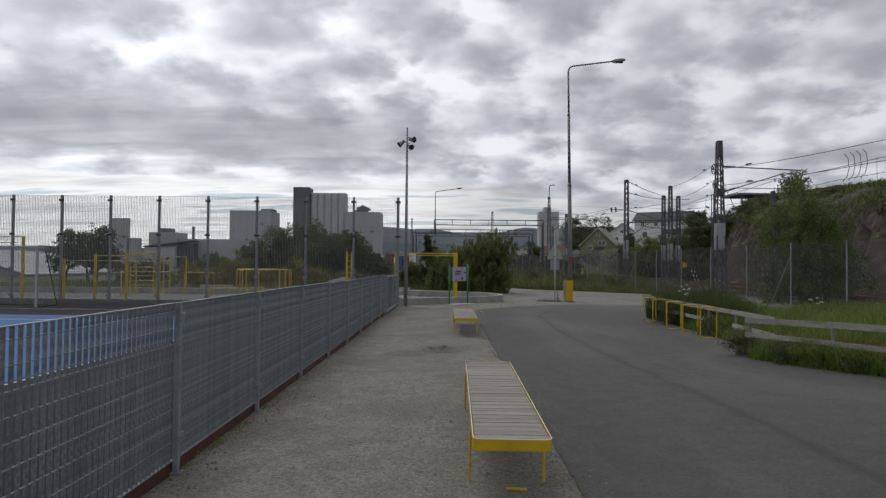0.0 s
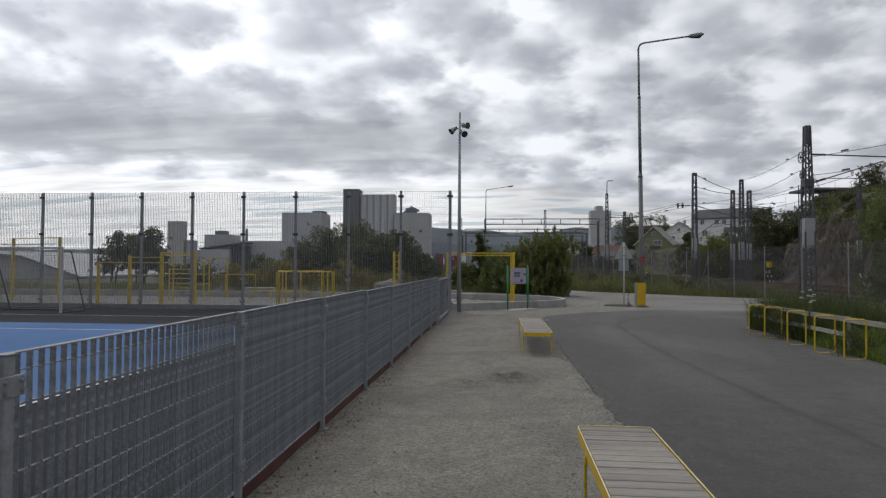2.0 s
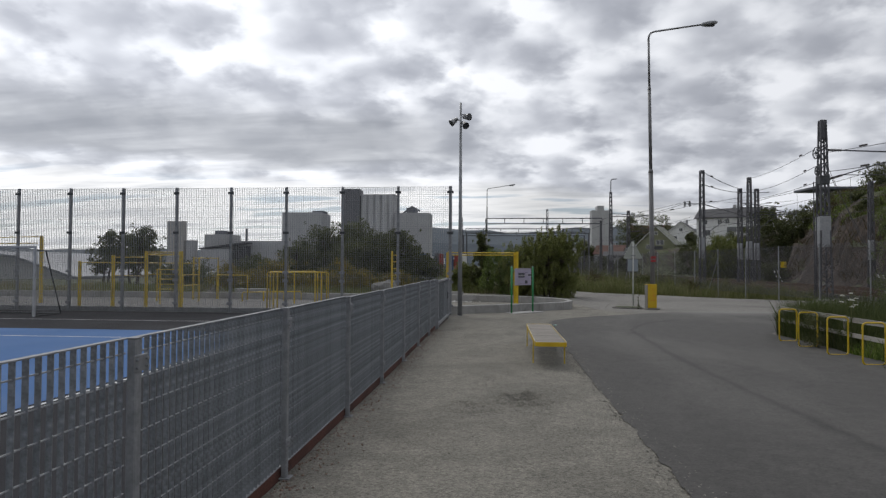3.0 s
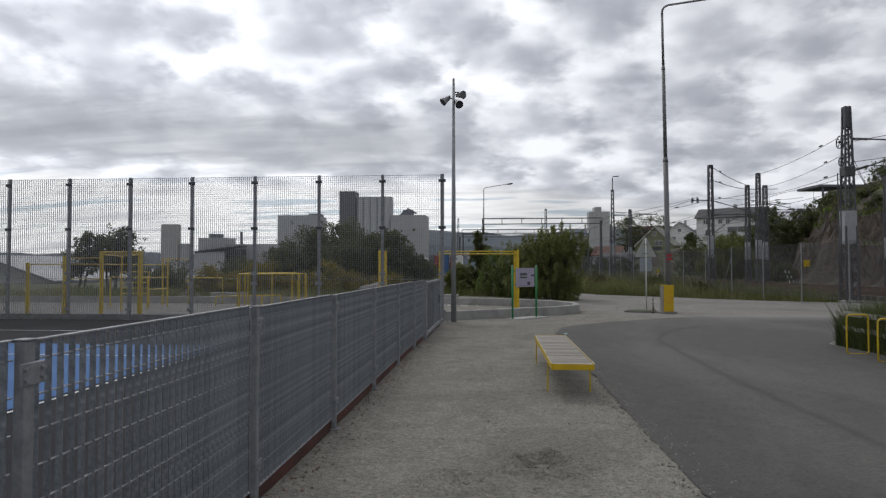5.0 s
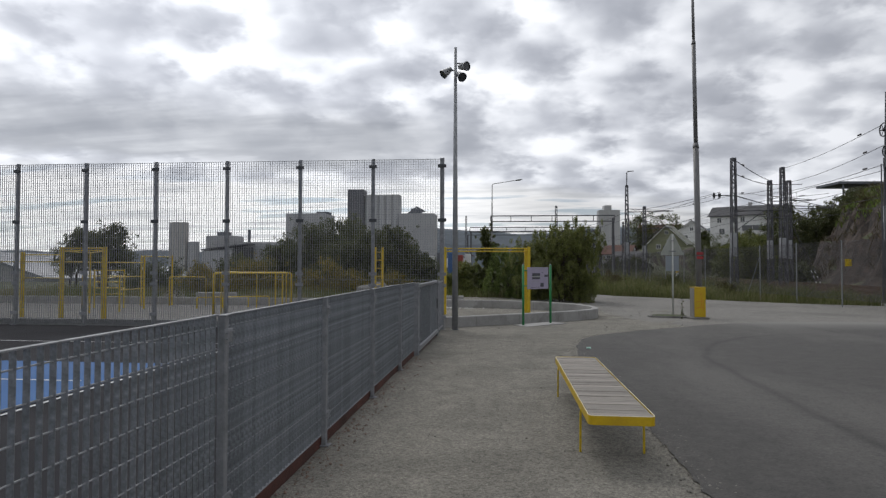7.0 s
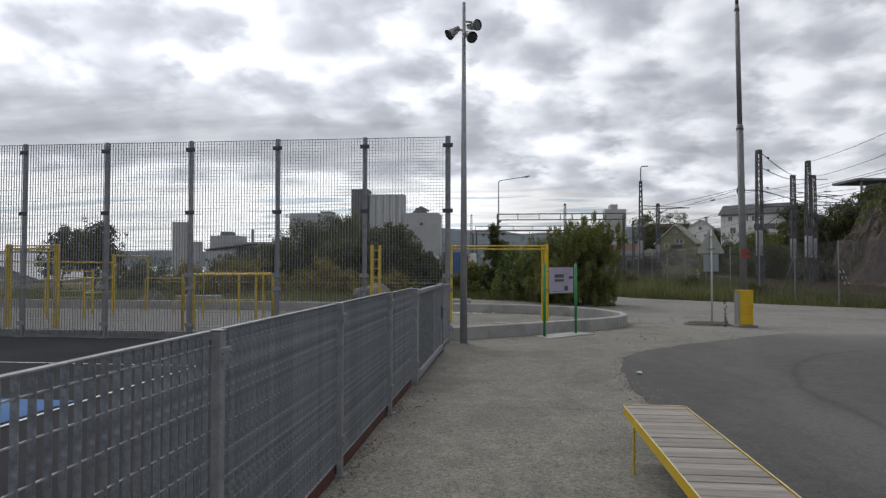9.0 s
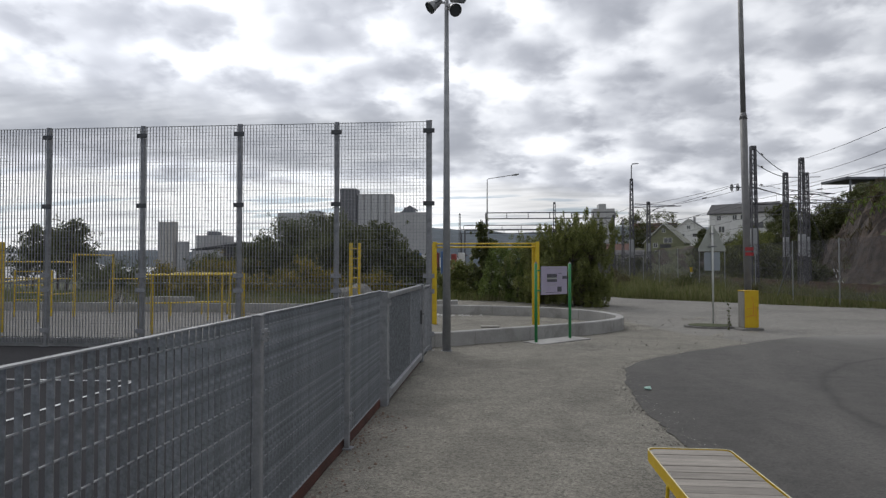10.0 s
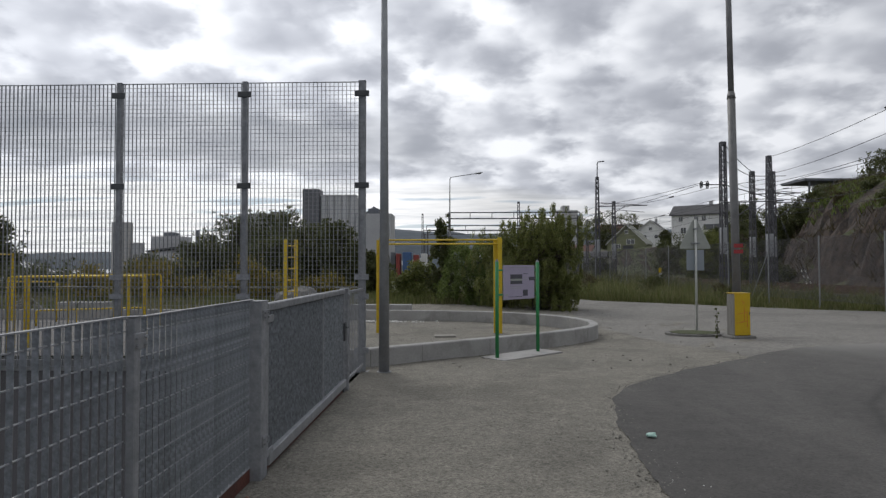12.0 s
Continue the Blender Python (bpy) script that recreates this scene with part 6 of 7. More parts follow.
for i, (x, y, s) in enumerate(((-18.2, 51, 1.3), (-16.4, 50, 1.6), (-14.4, 51, 1.4), (-11.6, 50.5, 1.5), (-9.7, 51.5, 1.4), (-20.5, 52, 1.3), (-7.6, 52.5, 1.2))):
    tree((x, y, -0.25), "yellow-flowering broom bush on the bank", "shrub", 1.5 + 0.5 * s * (i % 2), s, 0.05, 5200, 0.07, "leaf_broom", 55 + i, 5, 0.05, 0.1, 36, 0.6, "broom bushes", 0.33)
for i, (x, y, h, s) in enumerate(((-25.5, 55, 2.2, 1.8), (-27.8, 56, 2.0, 1.6))):
    tree((x, y, -0.3), "dark low bush on the bank", "shrub", h, s, 0.07, 5000, 0.10, "leaf_dark", 65 + i, 4, 0.05, 0.2, 36, 0.6, "dark bushes on the bank", 0.33)

HILL_BUSHES = ((45.5, 120, 2.6, 2.0), (53.0, 114, 2.6, 2.0), (58.5, 106, 4.8, 2.2), (39.0, 67, 2.2, 1.5), (46.0, 88, 1.1, 1.2), (41.5, 78, 1.6, 1.4), (39.5, 55, 2.2, 1.5), (40.5, 106, 2.8, 1.9), (36.5, 92, 2.4, 1.7), (45.0, 60, 1.0, 1.1), (43.0, 47, 2.0, 1.6), (42.5, 116, 3.4, 2.2), (47.5, 96, 1.1, 1.2), (50, 104, 1.0, 1.2), (43.0, 74, 1.2, 1.2), (40.5, 66, 1.3, 1.3), (37.0, 60, 2.0, 1.6), (41.5, 58, 1.2, 1.2), (46.5, 76, 0.9, 1.1), (39.0, 98, 2.2, 1.8), (45.5, 111, 2.6, 2.0))
for i, (x, y, top, s) in enumerate(((41.5, 122, 8.4, 2.0), (44.2, 121, 9.6, 2.0), (46.6, 120, 10.4, 2.0), (48.6, 119, 11.3, 2.0), (50.6, 118, 12.3, 2.1), (53.0, 117, 13.1, 2.0), (55.6, 116.5, 13.8, 1.9), (58.0, 117, 14.2, 1.9), (52.0, 120, 11.4, 2.2), (42.5, 150, 7.4, 2.4), (46.0, 150, 8.6, 2.8), (49.5, 150.5, 9.0, 2.8), (53.0, 151, 9.2, 2.8), (56.5, 152, 9.4, 2.8))):
    base = hill_height(x, y) - 0.5
    tree((x, y, base), "dark green bush on the shoulder of the rocky hill", "shrub", max(2.0, top - base), s, 0.09, 6500, 0.13, "leaf_dark", 330 + i, 3, 0.05, 0.3, 40, 0.5, "bushes on the hillside", 0.33)
for i, (x, y, h, s) in enumerate(HILL_BUSHES):
    tree((x, y, hill_height(x, y) - 0.4), "dark green bush on the rocky hillside", "shrub", h, s, 0.09, 5200, 0.13, "leaf_dark" if i % 3 else "leaf_weed", 80 + i, 3, 0.06, 0.3, 36, 0.6, "bushes on the hillside", 0.33)
for i, (x, y, h, s) in enumerate(((55, 272, 17, 5.5), (61, 275, 18, 6), (67, 268, 16, 5), (36, 262, 10, 4.5), (72, 190, 11, 4), (54.5, 186, 5.5, 1.8), (30, 190, 4.5, 3), (66, 165, 8, 3.4), (33, 170, 4, 2.6), (27, 215, 6, 4))):
    tree((x, y, hill_height(x, y) - 0.4), "dark tree among the houses on the slope", "tree", h, s, 0.25, 5200, 0.26, "leaf_dark", 100 + i, 3, 0.1, 0.3, 36, 0.7, "trees among the houses", 0.33)


# ---- boulder, log ----
def boulder(at, size, seed):
    bm = bmesh.new()
    bmesh.ops.create_icosphere(bm, subdivisions=3, radius=1)
    for v in bm.verts:
        k = 1 + 0.35 * noise.noise(v.co * 1.1 + Vector((seed, 0, 0))) + 0.12 * noise.noise(v.co * 3 + Vector((0, seed, 0)))
        v.co = Vector((v.co.x * size[0], v.co.y * size[1], v.co.z * size[2])) * k
    ob = part("boulder", bm, "boulder")
    ob.matrix_basis = pose(*at, 0, 0, 30)
    tagged(ob, "large pale grey boulder on the bank", "boulder")


boulder((-6.6, 43.5, 0.1), (1.0, 0.7, 0.75), 3)


def timber_pile(at):
    """A heap of cut branches and posts."""
    p = thing("branch_pile", "pile of grey cut branches and old posts on the bank", "wood pile", at)
    rng = np.random.default_rng(301)
    for k in range(26):
        bm = bmesh.new()
        a = rng.random() * math.pi
        c = Vector((rng.normal() * 0.45, rng.normal() * 0.3, 0))
        d = Vector((math.cos(a), math.sin(a) * 0.5, 0)) * rng.uniform(0.5, 0.95)
        lo, hi = c - d, c * 0.3 + Vector((0, 0, 0.2 + 0.6 * rng.random())) + d * 0.25
        bend = lo.lerp(hi, 0.5) + Vector((rng.normal() * 0.05, rng.normal() * 0.05, 0.05))
        tube(bm, [lo, bend, hi], rng.uniform(0.02, 0.05), 6, 0.012)
        part("branch", bm, "rail_wood" if k % 3 else "bark", p)


timber_pile((-16.6, 41.2, -0.16))


def kerb_block(x0, x1, y, z0, z1, depth, label):
    bm = bmesh.new()
    box(bm, x0, y - depth / 2, z0, x1, y + depth / 2, z1, 0.02)
    tagged(part("concrete_block", bm, "concrete"), label, "concrete block")


kerb_block(-15.4, -13.4, 41.2, -0.25, 0.31, 0.5, "long pale concrete block behind the pit wall")
kerb_block(-4.6, -1.72, 40.3, -0.25, 0.27, 0.4, "long weathered concrete block behind the play pit")


def floor_plank(x, y, turn):
    bm = bmesh.new()
    box(bm, -0.27, -0.16, 0, 0.27, 0.16, 0.05, 0.012)
    ob = part("wood_slab", bm, "rail_wood")
    ob.matrix_basis = pose(x, y, path_z(x, y) + 0.012, 0, 0, turn)
    tagged(ob, "weathered flat wooden slab on the pit floor", "slab")


floor_plank(-0.33, 33.5, 8)
bm = bmesh.new()
bmesh.ops.create_icosphere(bm, subdivisions=2, radius=1)
for v in bm.verts:
    k = 1 + 0.5 * noise.noise(v.co * 1.8)
    v.co = Vector((v.co.x * 0.05 * k, v.co.y * 0.05 * k, max(-0.012, v.co.z * 0.025 * k)))
litter = part("litter", bm, "mint_plastic")
litter.location = (1.92, 23.6, ground_z(23.6) + 0.040)
tagged(litter, "small crumpled mint green wrapper on asphalt", "litter")

# ---- railway ----
def railway():
    bed = sheet("rail_bed", np.arange(-10, 260, 6.0), lambda y: 19.3, lambda y: 31.0, 0.05, "ballast", "brown ballast bed of the railway", 10, 0.03)
    for x in (21.0, 22.435, 25.6, 27.035):
        bm = bmesh.new()
        box(bm, x - 0.07, -10, 0.12, x + 0.07, 250, 0.14)
        box(bm, x - 0.012, -10, 0.14, x + 0.012, 250, 0.26)
        box(bm, x - 0.035, -10, 0.26, x + 0.035, 250, 0.30)
        tagged(part("rail", bm, "rail_steel"), "rusty steel railway rail", "rail", "rails of the railway")
    bm = bmesh.new()
    for x in (21.72, 26.32):
        for i in range(200):
            y = 8 + i * 0.6
            box(bm, x - 1.25, y, -0.1, x + 1.25, y + 0.24, 0.115)
    tagged(part("sleepers", bm, "sleeper"), "weathered railway sleepers", "sleeper", kind="stuff")


railway()


def chain_fence():
    f = thing("chain_link_fence", "tall galvanised chain-link fence along the railway", "fence", (20.94, 0, 0.17), 7.13)
    y0, y1, h = 6.0, 132.0, 2.72
    i = 0
    y = y0
    while y <= y1:
        bm = bmesh.new()
        z = 0.0
        tube(bm, [(0, y, z - 0.55), (0, y, z + h + 0.05)], 0.030, 8)
        part("post", bm, "lamp_grey", f)
        if i % 5 == 2:
            bm = bmesh.new()
            tube(bm, [(0, y, z + h * 0.8), (0, y + 1.6, z - 0.4)], 0.024, 6)
            part("brace", bm, "lamp_grey", f)
        y += 3.55
        i += 1
    bm = bmesh.new()
    for z in (0.05, 1.3, h):
        tube(bm, [(0, y0, z), (0, y1, z)], 0.004, 4)
    tagged(part("line_wires", bm, "chain_wire", f), kind="stuff")
    verts, faces = [], []
    step, r = 0.075, 0.0027
    n = int((y1 - y0) / step)
    for k in range(-int(h / step), n):
        for s in (1, -1):
            a = y0 + k * step
            b = a + h
            za, zb = (0, h) if s > 0 else (h, 0)
            if a < y0:
                cut = (y0 - a) / h
                za, a = za + (zb - za) * cut, y0
            if b > y1:
                cut = (y1 - a) / (b - a)
                zb, b = za + (zb - za) * cut, y1
            m = len(verts)
            for yy, zz in ((a, za), (b, zb)):
                g = 0.0
                verts += [(-0.002 * s, yy, zz + g - r), (0.003, yy, zz + g + r), (-0.004, yy, zz + g + r)]
            faces += [(m, m + 1, m + 4, m + 3), (m + 1, m + 2, m + 5, m + 4), (m + 2, m, m + 3, m + 5)]
    w = quads_object("wire_mesh", verts, faces, "chain_wire")
    w.parent = f
    tagged(w, kind="stuff")
    bm = bmesh.new()
    box(bm, -0.16, 41.03, 1.55, 0.16, 41.05, 1.88, 0.004)
    part("warning_plate", bm, "yellow_paint", f, "small yellow warning plate")
    bm = bmesh.new()
    box(bm, -0.11, 60.48, 1.05, 0.11, 60.50, 1.38, 0.004)
    part("warning_plate", bm, "yellow_paint", f, "small yellow warning plate")
    bm = bmesh.new()
    box(bm, -0.11, 60.48, 0.72, 0.11, 60.50, 1.04, 0.004)
    part("notice_plate", bm, "white_paint", f, "small white notice plate")


chain_fence()


def lattice_mast(x, y, h, w0=0.42, w1=0.22, guard=2.7, turn=0.0, head=0.25):
    m = thing("catenary_mast", "grey steel lattice mast of the railway line", "mast", (x, y, ground_z(y) - 0.05), turn, "railway masts")

    def half(z):
        return (w0 + (w1 - w0) * z / h) / 2
    for sx in (-1, 1):
        for sy in (-1, 1):
            bm = bmesh.new()
            tube(bm, [(sx * half(0), sy * half(0), 0), (sx * half(h), sy * half(h), h)], 0.058, 4)
            part("leg", bm, "mast_steel", m)
    bm = bmesh.new()
    z, k = 0.1, 0
    while z < h - 0.5:
        a, b = half(z), half(z + 0.5)
        s = 1 if k % 2 else -1
        for d in (-1, 1):
            tube(bm, [(-a * s, a * d, z), (b * s, b * d, z + 0.5)], 0.032, 4)
            tube(bm, [(a * d, -a * s, z), (b * d, b * s, z + 0.5)], 0.032, 4)
        z += 0.5
        k += 1
    tagged(part("bracing", bm, "mast_steel", m), kind="stuff")
    bm = bmesh.new()
    box(bm, -half(h) - 0.015, -half(h) - 0.015, h - head, half(h) + 0.015, half(h) + 0.015, h + 0.02, 0.01)
    part("head_plate", bm, "mast_steel", m)
    if guard:
        bm = bmesh.new()
        box(bm, -half(3) - 0.02, -half(3) - 0.02, guard, half(3) + 0.02, half(3) + 0.02, guard + 1.75, 0.01)
        part("climbing_guard", bm, "mast_guard", m, "pale grey sheet metal guard")
    bm = bmesh.new()
    box(bm, -0.4, -0.4, -0.2, 0.4, 0.4, 0.18, 0.03)
    part("footing", bm, "concrete", m)
    return m


def insulator(bm, a, b, at, length=0.45, r=0.05):
    a, b = Vector(a), Vector(b)
    way = (b - a).normalized()
    p = a + way * at
    for i in range(7):
        c = p + way * length * i / 6
        tube(bm, [c - way * 0.018, c + way * 0.018], r, 8)
    tube(bm, [p, p + way * length], r * 0.5, 6)


def cantilever(mast, reach, z, lift=0.9):
    """A registration arm with stay and insulators."""
    a, b = (0, 0, z), (reach, 0, z + 0.1)
    bm = bmesh.new()
    tube(bm, [a, b], 0.042, 6)
    arm = part("cantilever", bm, "mast_steel", mast)
    bm = bmesh.new()
    tube(bm, [(0, 0, z + lift), (reach * 0.92, 0, z + 0.12)], 0.03, 6)
    part("stay", bm, "mast_steel", mast)
    bm = bmesh.new()
    tube(bm, [(0.1, 0, z - 1.5), (reach * 0.55, 0, z)], 0.035, 6)
    tube(bm, [(reach * 0.42, 0, z - 0.35), (reach * 0.95, 0.1, z - 0.55)], 0.025, 6)
    part("strut", bm, "mast_steel", mast)
    bm = bmesh.new()
    insulator(bm, a, b, 0.35)
    part("insulator", bm, "insulator", arm)
    bm = bmesh.new()
    insulator(bm, (0, 0, z + lift), (reach * 0.92, 0, z + 0.12), 0.4)
    part("insulator", bm, "insulator", arm)


def wheel(mast, x, y, z, r=0.32):
    """Spoked tension wheel."""
    bm = bmesh.new()
    ring = [(x, y + r * math.cos(k * math.pi / 10), z + r * math.sin(k * math.pi / 10)) for k in range(20)]
    tube(bm, ring, 0.03, 6, closed=True)
    for k in range(6):
        a = k * math.pi / 3
        tube(bm, [(x, y, z), (x, y + r * math.cos(a), z + r * math.sin(a))], 0.018, 5)
    tube(bm, [(x - 0.06, y, z), (x + 0.06, y, z)], 0.06, 8)
    part("tension_wheel", bm, "dark_steel", mast)


m1 = lattice_mast(18.8, 42.45, 10.45, 0.66, 0.26, 3.15, head=1.1)
for name, a, b, r, at in (("cantilever", (0.2, 0, 8.75), (5.4, 0, 8.52), 0.040, 0.15), ("stay", (0.2, 0, 7.02), (4.3, 0, 8.30), 0.034, 0.2), ("registration_tube", (1.1, 0, 7.3), (4.3, 0, 7.28), 0.022, None)):
    bm = bmesh.new()
    tube(bm, [a, b], r, 6)
    arm = part(name, bm, "mast_steel", m1)
    if at is not None:
        bm = bmesh.new()
        insulator(bm, a, b, at, 0.65, 0.075)
        part("insulator", bm, "insulator", arm)
wheel(m1, -0.42, -0.1, 8.55)
wheel(m1, -0.42, -0.25, 7.5, 0.26)
bm = bmesh.new()
for dx in (-0.55, -0.42):
    tube(bm, [(dx, -0.1, 0.3), (dx, -0.1, 6.9)], 0.03, 6)
part("weight_guide", bm, "mast_steel", m1)
bm = bmesh.new()
box(bm, -0.27, -0.27, 6.75, 0.27, 0.27, 7.25, 0.02)
part("bracket_box", bm, "dark_steel", m1)
m2 = lattice_mast(17.34, 59.2, 10.1, 0.42, 0.27)
for dx in (-0.95, -1.35):
    wheel(m2, dx, 0.2, 7.3, 0.22)
bm = bmesh.new()
tube(bm, [(0, 0.1, 7.3), (-1.45, 0.1, 7.3)], 0.035, 6)
part("wheel_bracket", bm, "mast_steel", m2)
cantilever(m2, 3.9, 6.1, 1.2)
m4 = lattice_mast(24.45, 67.7, 10.65, 0.52, 0.26)
m5 = lattice_mast(25.5, 72.9, 10.2, 0.44, 0.28)
cantilever(m5, 4.2, 8.2, 0.5)
m6 = lattice_mast(27.0, 72.4, 10.1, 0.46, 0.30)
cantilever(m6, 4.0, 7.4, 1.0)
m3 = lattice_mast(12.95, 77.15, 10.4, 0.46, 0.20)
cantilever(m3, 4.7, 7.6, 0.35)
m7 = lattice_mast(17.1, 88.0, 9.2, 0.44, 0.26)
cantilever(m7, 3.2, 6.5, 1.0)
lattice_mast(33.4, 63.8, 9.7, 0.40, 0.26)
for x, y, h in ((7.6, 100.4, 10.5), (-1.6, 103, 9.2), (16.8, 108, 9.3), (20.5, 120, 9.5), (13.0, 130, 9.2), (-7.0, 130, 11.5)):
    lattice_mast(x, y, h, 0.40, 0.22, 0)
bm = bmesh.new()
tube(bm, [(0, 0, 10.4), (0.02, 0, 11.7), (0.1, 0, 11.85), (0.7, 0, 11.9)], 0.05, 6)
part("lamp_arm", bm, "mast_steel", m3)


def guy_pair(mast, z, reach, depth):
    """Two stay wires to the ground with striped guards at the foot."""
    for d in (-0.12, 0.12):
        a, b = Vector((0.1, d, z)), Vector((reach + d * 2, depth + d, 0.1))
        bm = bmesh.new()
        tube(bm, [a, b], 0.014, 5)
        g = part("guy_wire", bm, "mast_steel", mast)
        way = (a - b).normalized()
        for k in range(7):
            bm = bmesh.new()
            tube(bm, [b + way * (0.2 + 0.24 * k), b + way * (0.2 + 0.24 * (k + 1) - 0.002)], 0.035, 6)
            part("striped_guard", bm, "white_paint" if k % 2 else "mast_steel", g)


guy_pair(m1, 8.0, 3.4, -0.6)
guy_pair(m4, 7.4, 2.6, -1.0)


def overhead_wires():
    runs = []
    for x, z in ((22.2, 7.5), (22.2, 5.95), (26.0, 7.5), (26.0, 5.95)):
        runs.append([(x, -10, z), (x - 0.2, 20, z - 0.15), (x, 42, z), (x + 0.1, 58, z - 0.08), (x, 75, z), (x - 0.1, 110, z), (x - 3, 160, z)])
    runs.append([(18.7, 42.4, 8.3), (20.2, 30, 7.6), (23.0, 10, 7.6), (25, -8, 8.0)])
    runs.append([(18.7, 42.4, 7.2), (20.4, 30, 6.7), (23.4, 10, 6.6), (25.4, -8, 6.8)])
    runs.append([(18.4, 42.6, 8.55), (24.45, 67.7, 10.3)])
    runs.append([(18.4, 42.4, 7.55), (27.0, 72.4, 9.7)])
    runs.append([(18.6, 42.4, 6.7), (25.5, 72.9, 8.7)])
    runs.append([(17.4, 59.2, 9.75), (25.4, 72.8, 9.95)])
    runs.append([(17.4, 59.2, 8.7), (25.4, 72.8, 9.55), (28.6, 73.2, 9.6)])
    runs.append([(17.3, 59.2, 7.3), (21.4, 66.0, 7.9), (25.5, 72.9, 8.5)])
    runs.append([(16.4, 59.3, 7.3), (13, 77, 7.4), (10, 110, 7.2)])
    runs.append([(16.0, 59.3, 7.1), (12.6, 77, 6.6), (9, 110, 6.4)])
    runs.append([(17.6, 77.2, 7.7), (20.4, 70, 8.1), (24.4, 67.7, 8.6)])
    runs.append([(20.4, 88.0, 6.9), (24.5, 76, 7.6), (27.0, 72.4, 7.6)])
    runs.append([(27.0, 72.4, 7.4), (31.5, 72.6, 7.5)])
    runs.append([(25.5, 72.9, 8.2), (31.0, 73.2, 8.7)])
    for k, pts in enumerate(runs):
        bm = bmesh.new()
        fine = []
        for a, b in zip(pts, pts[1:]):
            a, b = Vector(a), Vector(b)
            for i in range(6):
                u = i / 6
                p = a.lerp(b, u)
                p.z -= 0.25 * 4 * u * (1 - u) * min(1, (b - a).length / 30)
                fine.append(p)
        fine.append(Vector(pts[-1]))
        tube(bm, fine, 0.03 if k in (9, 10) else 0.016, 5)
        w = part("overhead_wire", bm, "wire")
        tagged(w, "thin dark overhead railway wire", "wire", "overhead wires")
        if 4 <= k <= 11 or k > 13:
            bm = bmesh.new()
            a, b = Vector(fine[0]), Vector(fine[6])
            insulator(bm, a, b, min(3.2, (b - a).length * 0.5), 0.5, 0.05)
            part("insulator", bm, "insulator", w)
    for k in range(4):
        bm = bmesh.new()
        y = 34.8 - k * 0.5
        pts = [(22.35, y, 8.0), (22.38, y - 0.25, 7.75), (22.4, y - 0.3, 7.2), (22.4, y - 0.12, 6.75), (22.3, y + 0.1, 6.5)]
        tube(bm, pts, 0.016, 5)
        tagged(part("jumper_wire", bm, "wire"), "curled jumper wire between overhead wires", "wire", "jumper wires")
    bm = bmesh.new()
    for i in range(14):
        y = 4 + i * 7.0
        for x in (22.2, 26.0):
            tube(bm, [(x, y, 5.95), (x, y, 7.35)], 0.008, 4)
    tagged(part("droppers", bm, "wire"), "thin droppers between the overhead wires", "wire", kind="stuff")


overhead_wires()


def gantry(y, x0, x1, z):
    g = thing("signal_gantry", "long steel cross-track gantry of the railway", "gantry", (0, y, 0), 0, "railway gantries")
    for dz in (0, 0.85):
        bm = bmesh.new()
        box(bm, x0, -0.08, z + dz - 0.07, x1, 0.08, z + dz + 0.07)
        part("chord", bm, "mast_steel", g)
    n = int((x1 - x0) / 3)
    for i in range(n + 1):
        x = x0 + (x1 - x0) * i / n
        bm = bmesh.new()
        box(bm, x - 0.05, -0.05, z + 0.071, x + 0.05, 0.05, z + 0.779)
        part("web", bm, "mast_steel", g)
    for x in (x0 + 0.2, x1 - 0.2):
        bm = bmesh.new()
        box(bm, x - 0.13, -0.13, -0.4, x + 0.13, 0.13, z - 0.071, 0.02)
        part("leg", bm, "mast_steel", g)


gantry(105, -1.8, 16.5, 8.4)
gantry(125, -6, 17.5, 7.9)
gantry(150, -8, 20, 8.6)


# ---- buildings ----
def windows(parent, spots, glass="window_glass", frame="white_paint"):
    """Windows set on a wall facing -y: x, z, width, height, wall y."""
    for x, z, w, h, y in spots:
        bm = bmesh.new()
        box(bm, x - w / 2 - 0.1, y - 0.08, z - 0.1, x + w / 2 + 0.1, y + 0.05, z + h + 0.1, 0.01)
        f = part("window", bm, frame, parent)
        bm = bmesh.new()
        box(bm, x - w / 2, y - 0.1, z, x - 0.04, y - 0.07, z + h)
        part("pane", bm, glass, f)
        bm = bmesh.new()
        box(bm, x + 0.04, y - 0.1, z, x + w / 2, y - 0.07, z + h)
        part("pane", bm, glass, f)


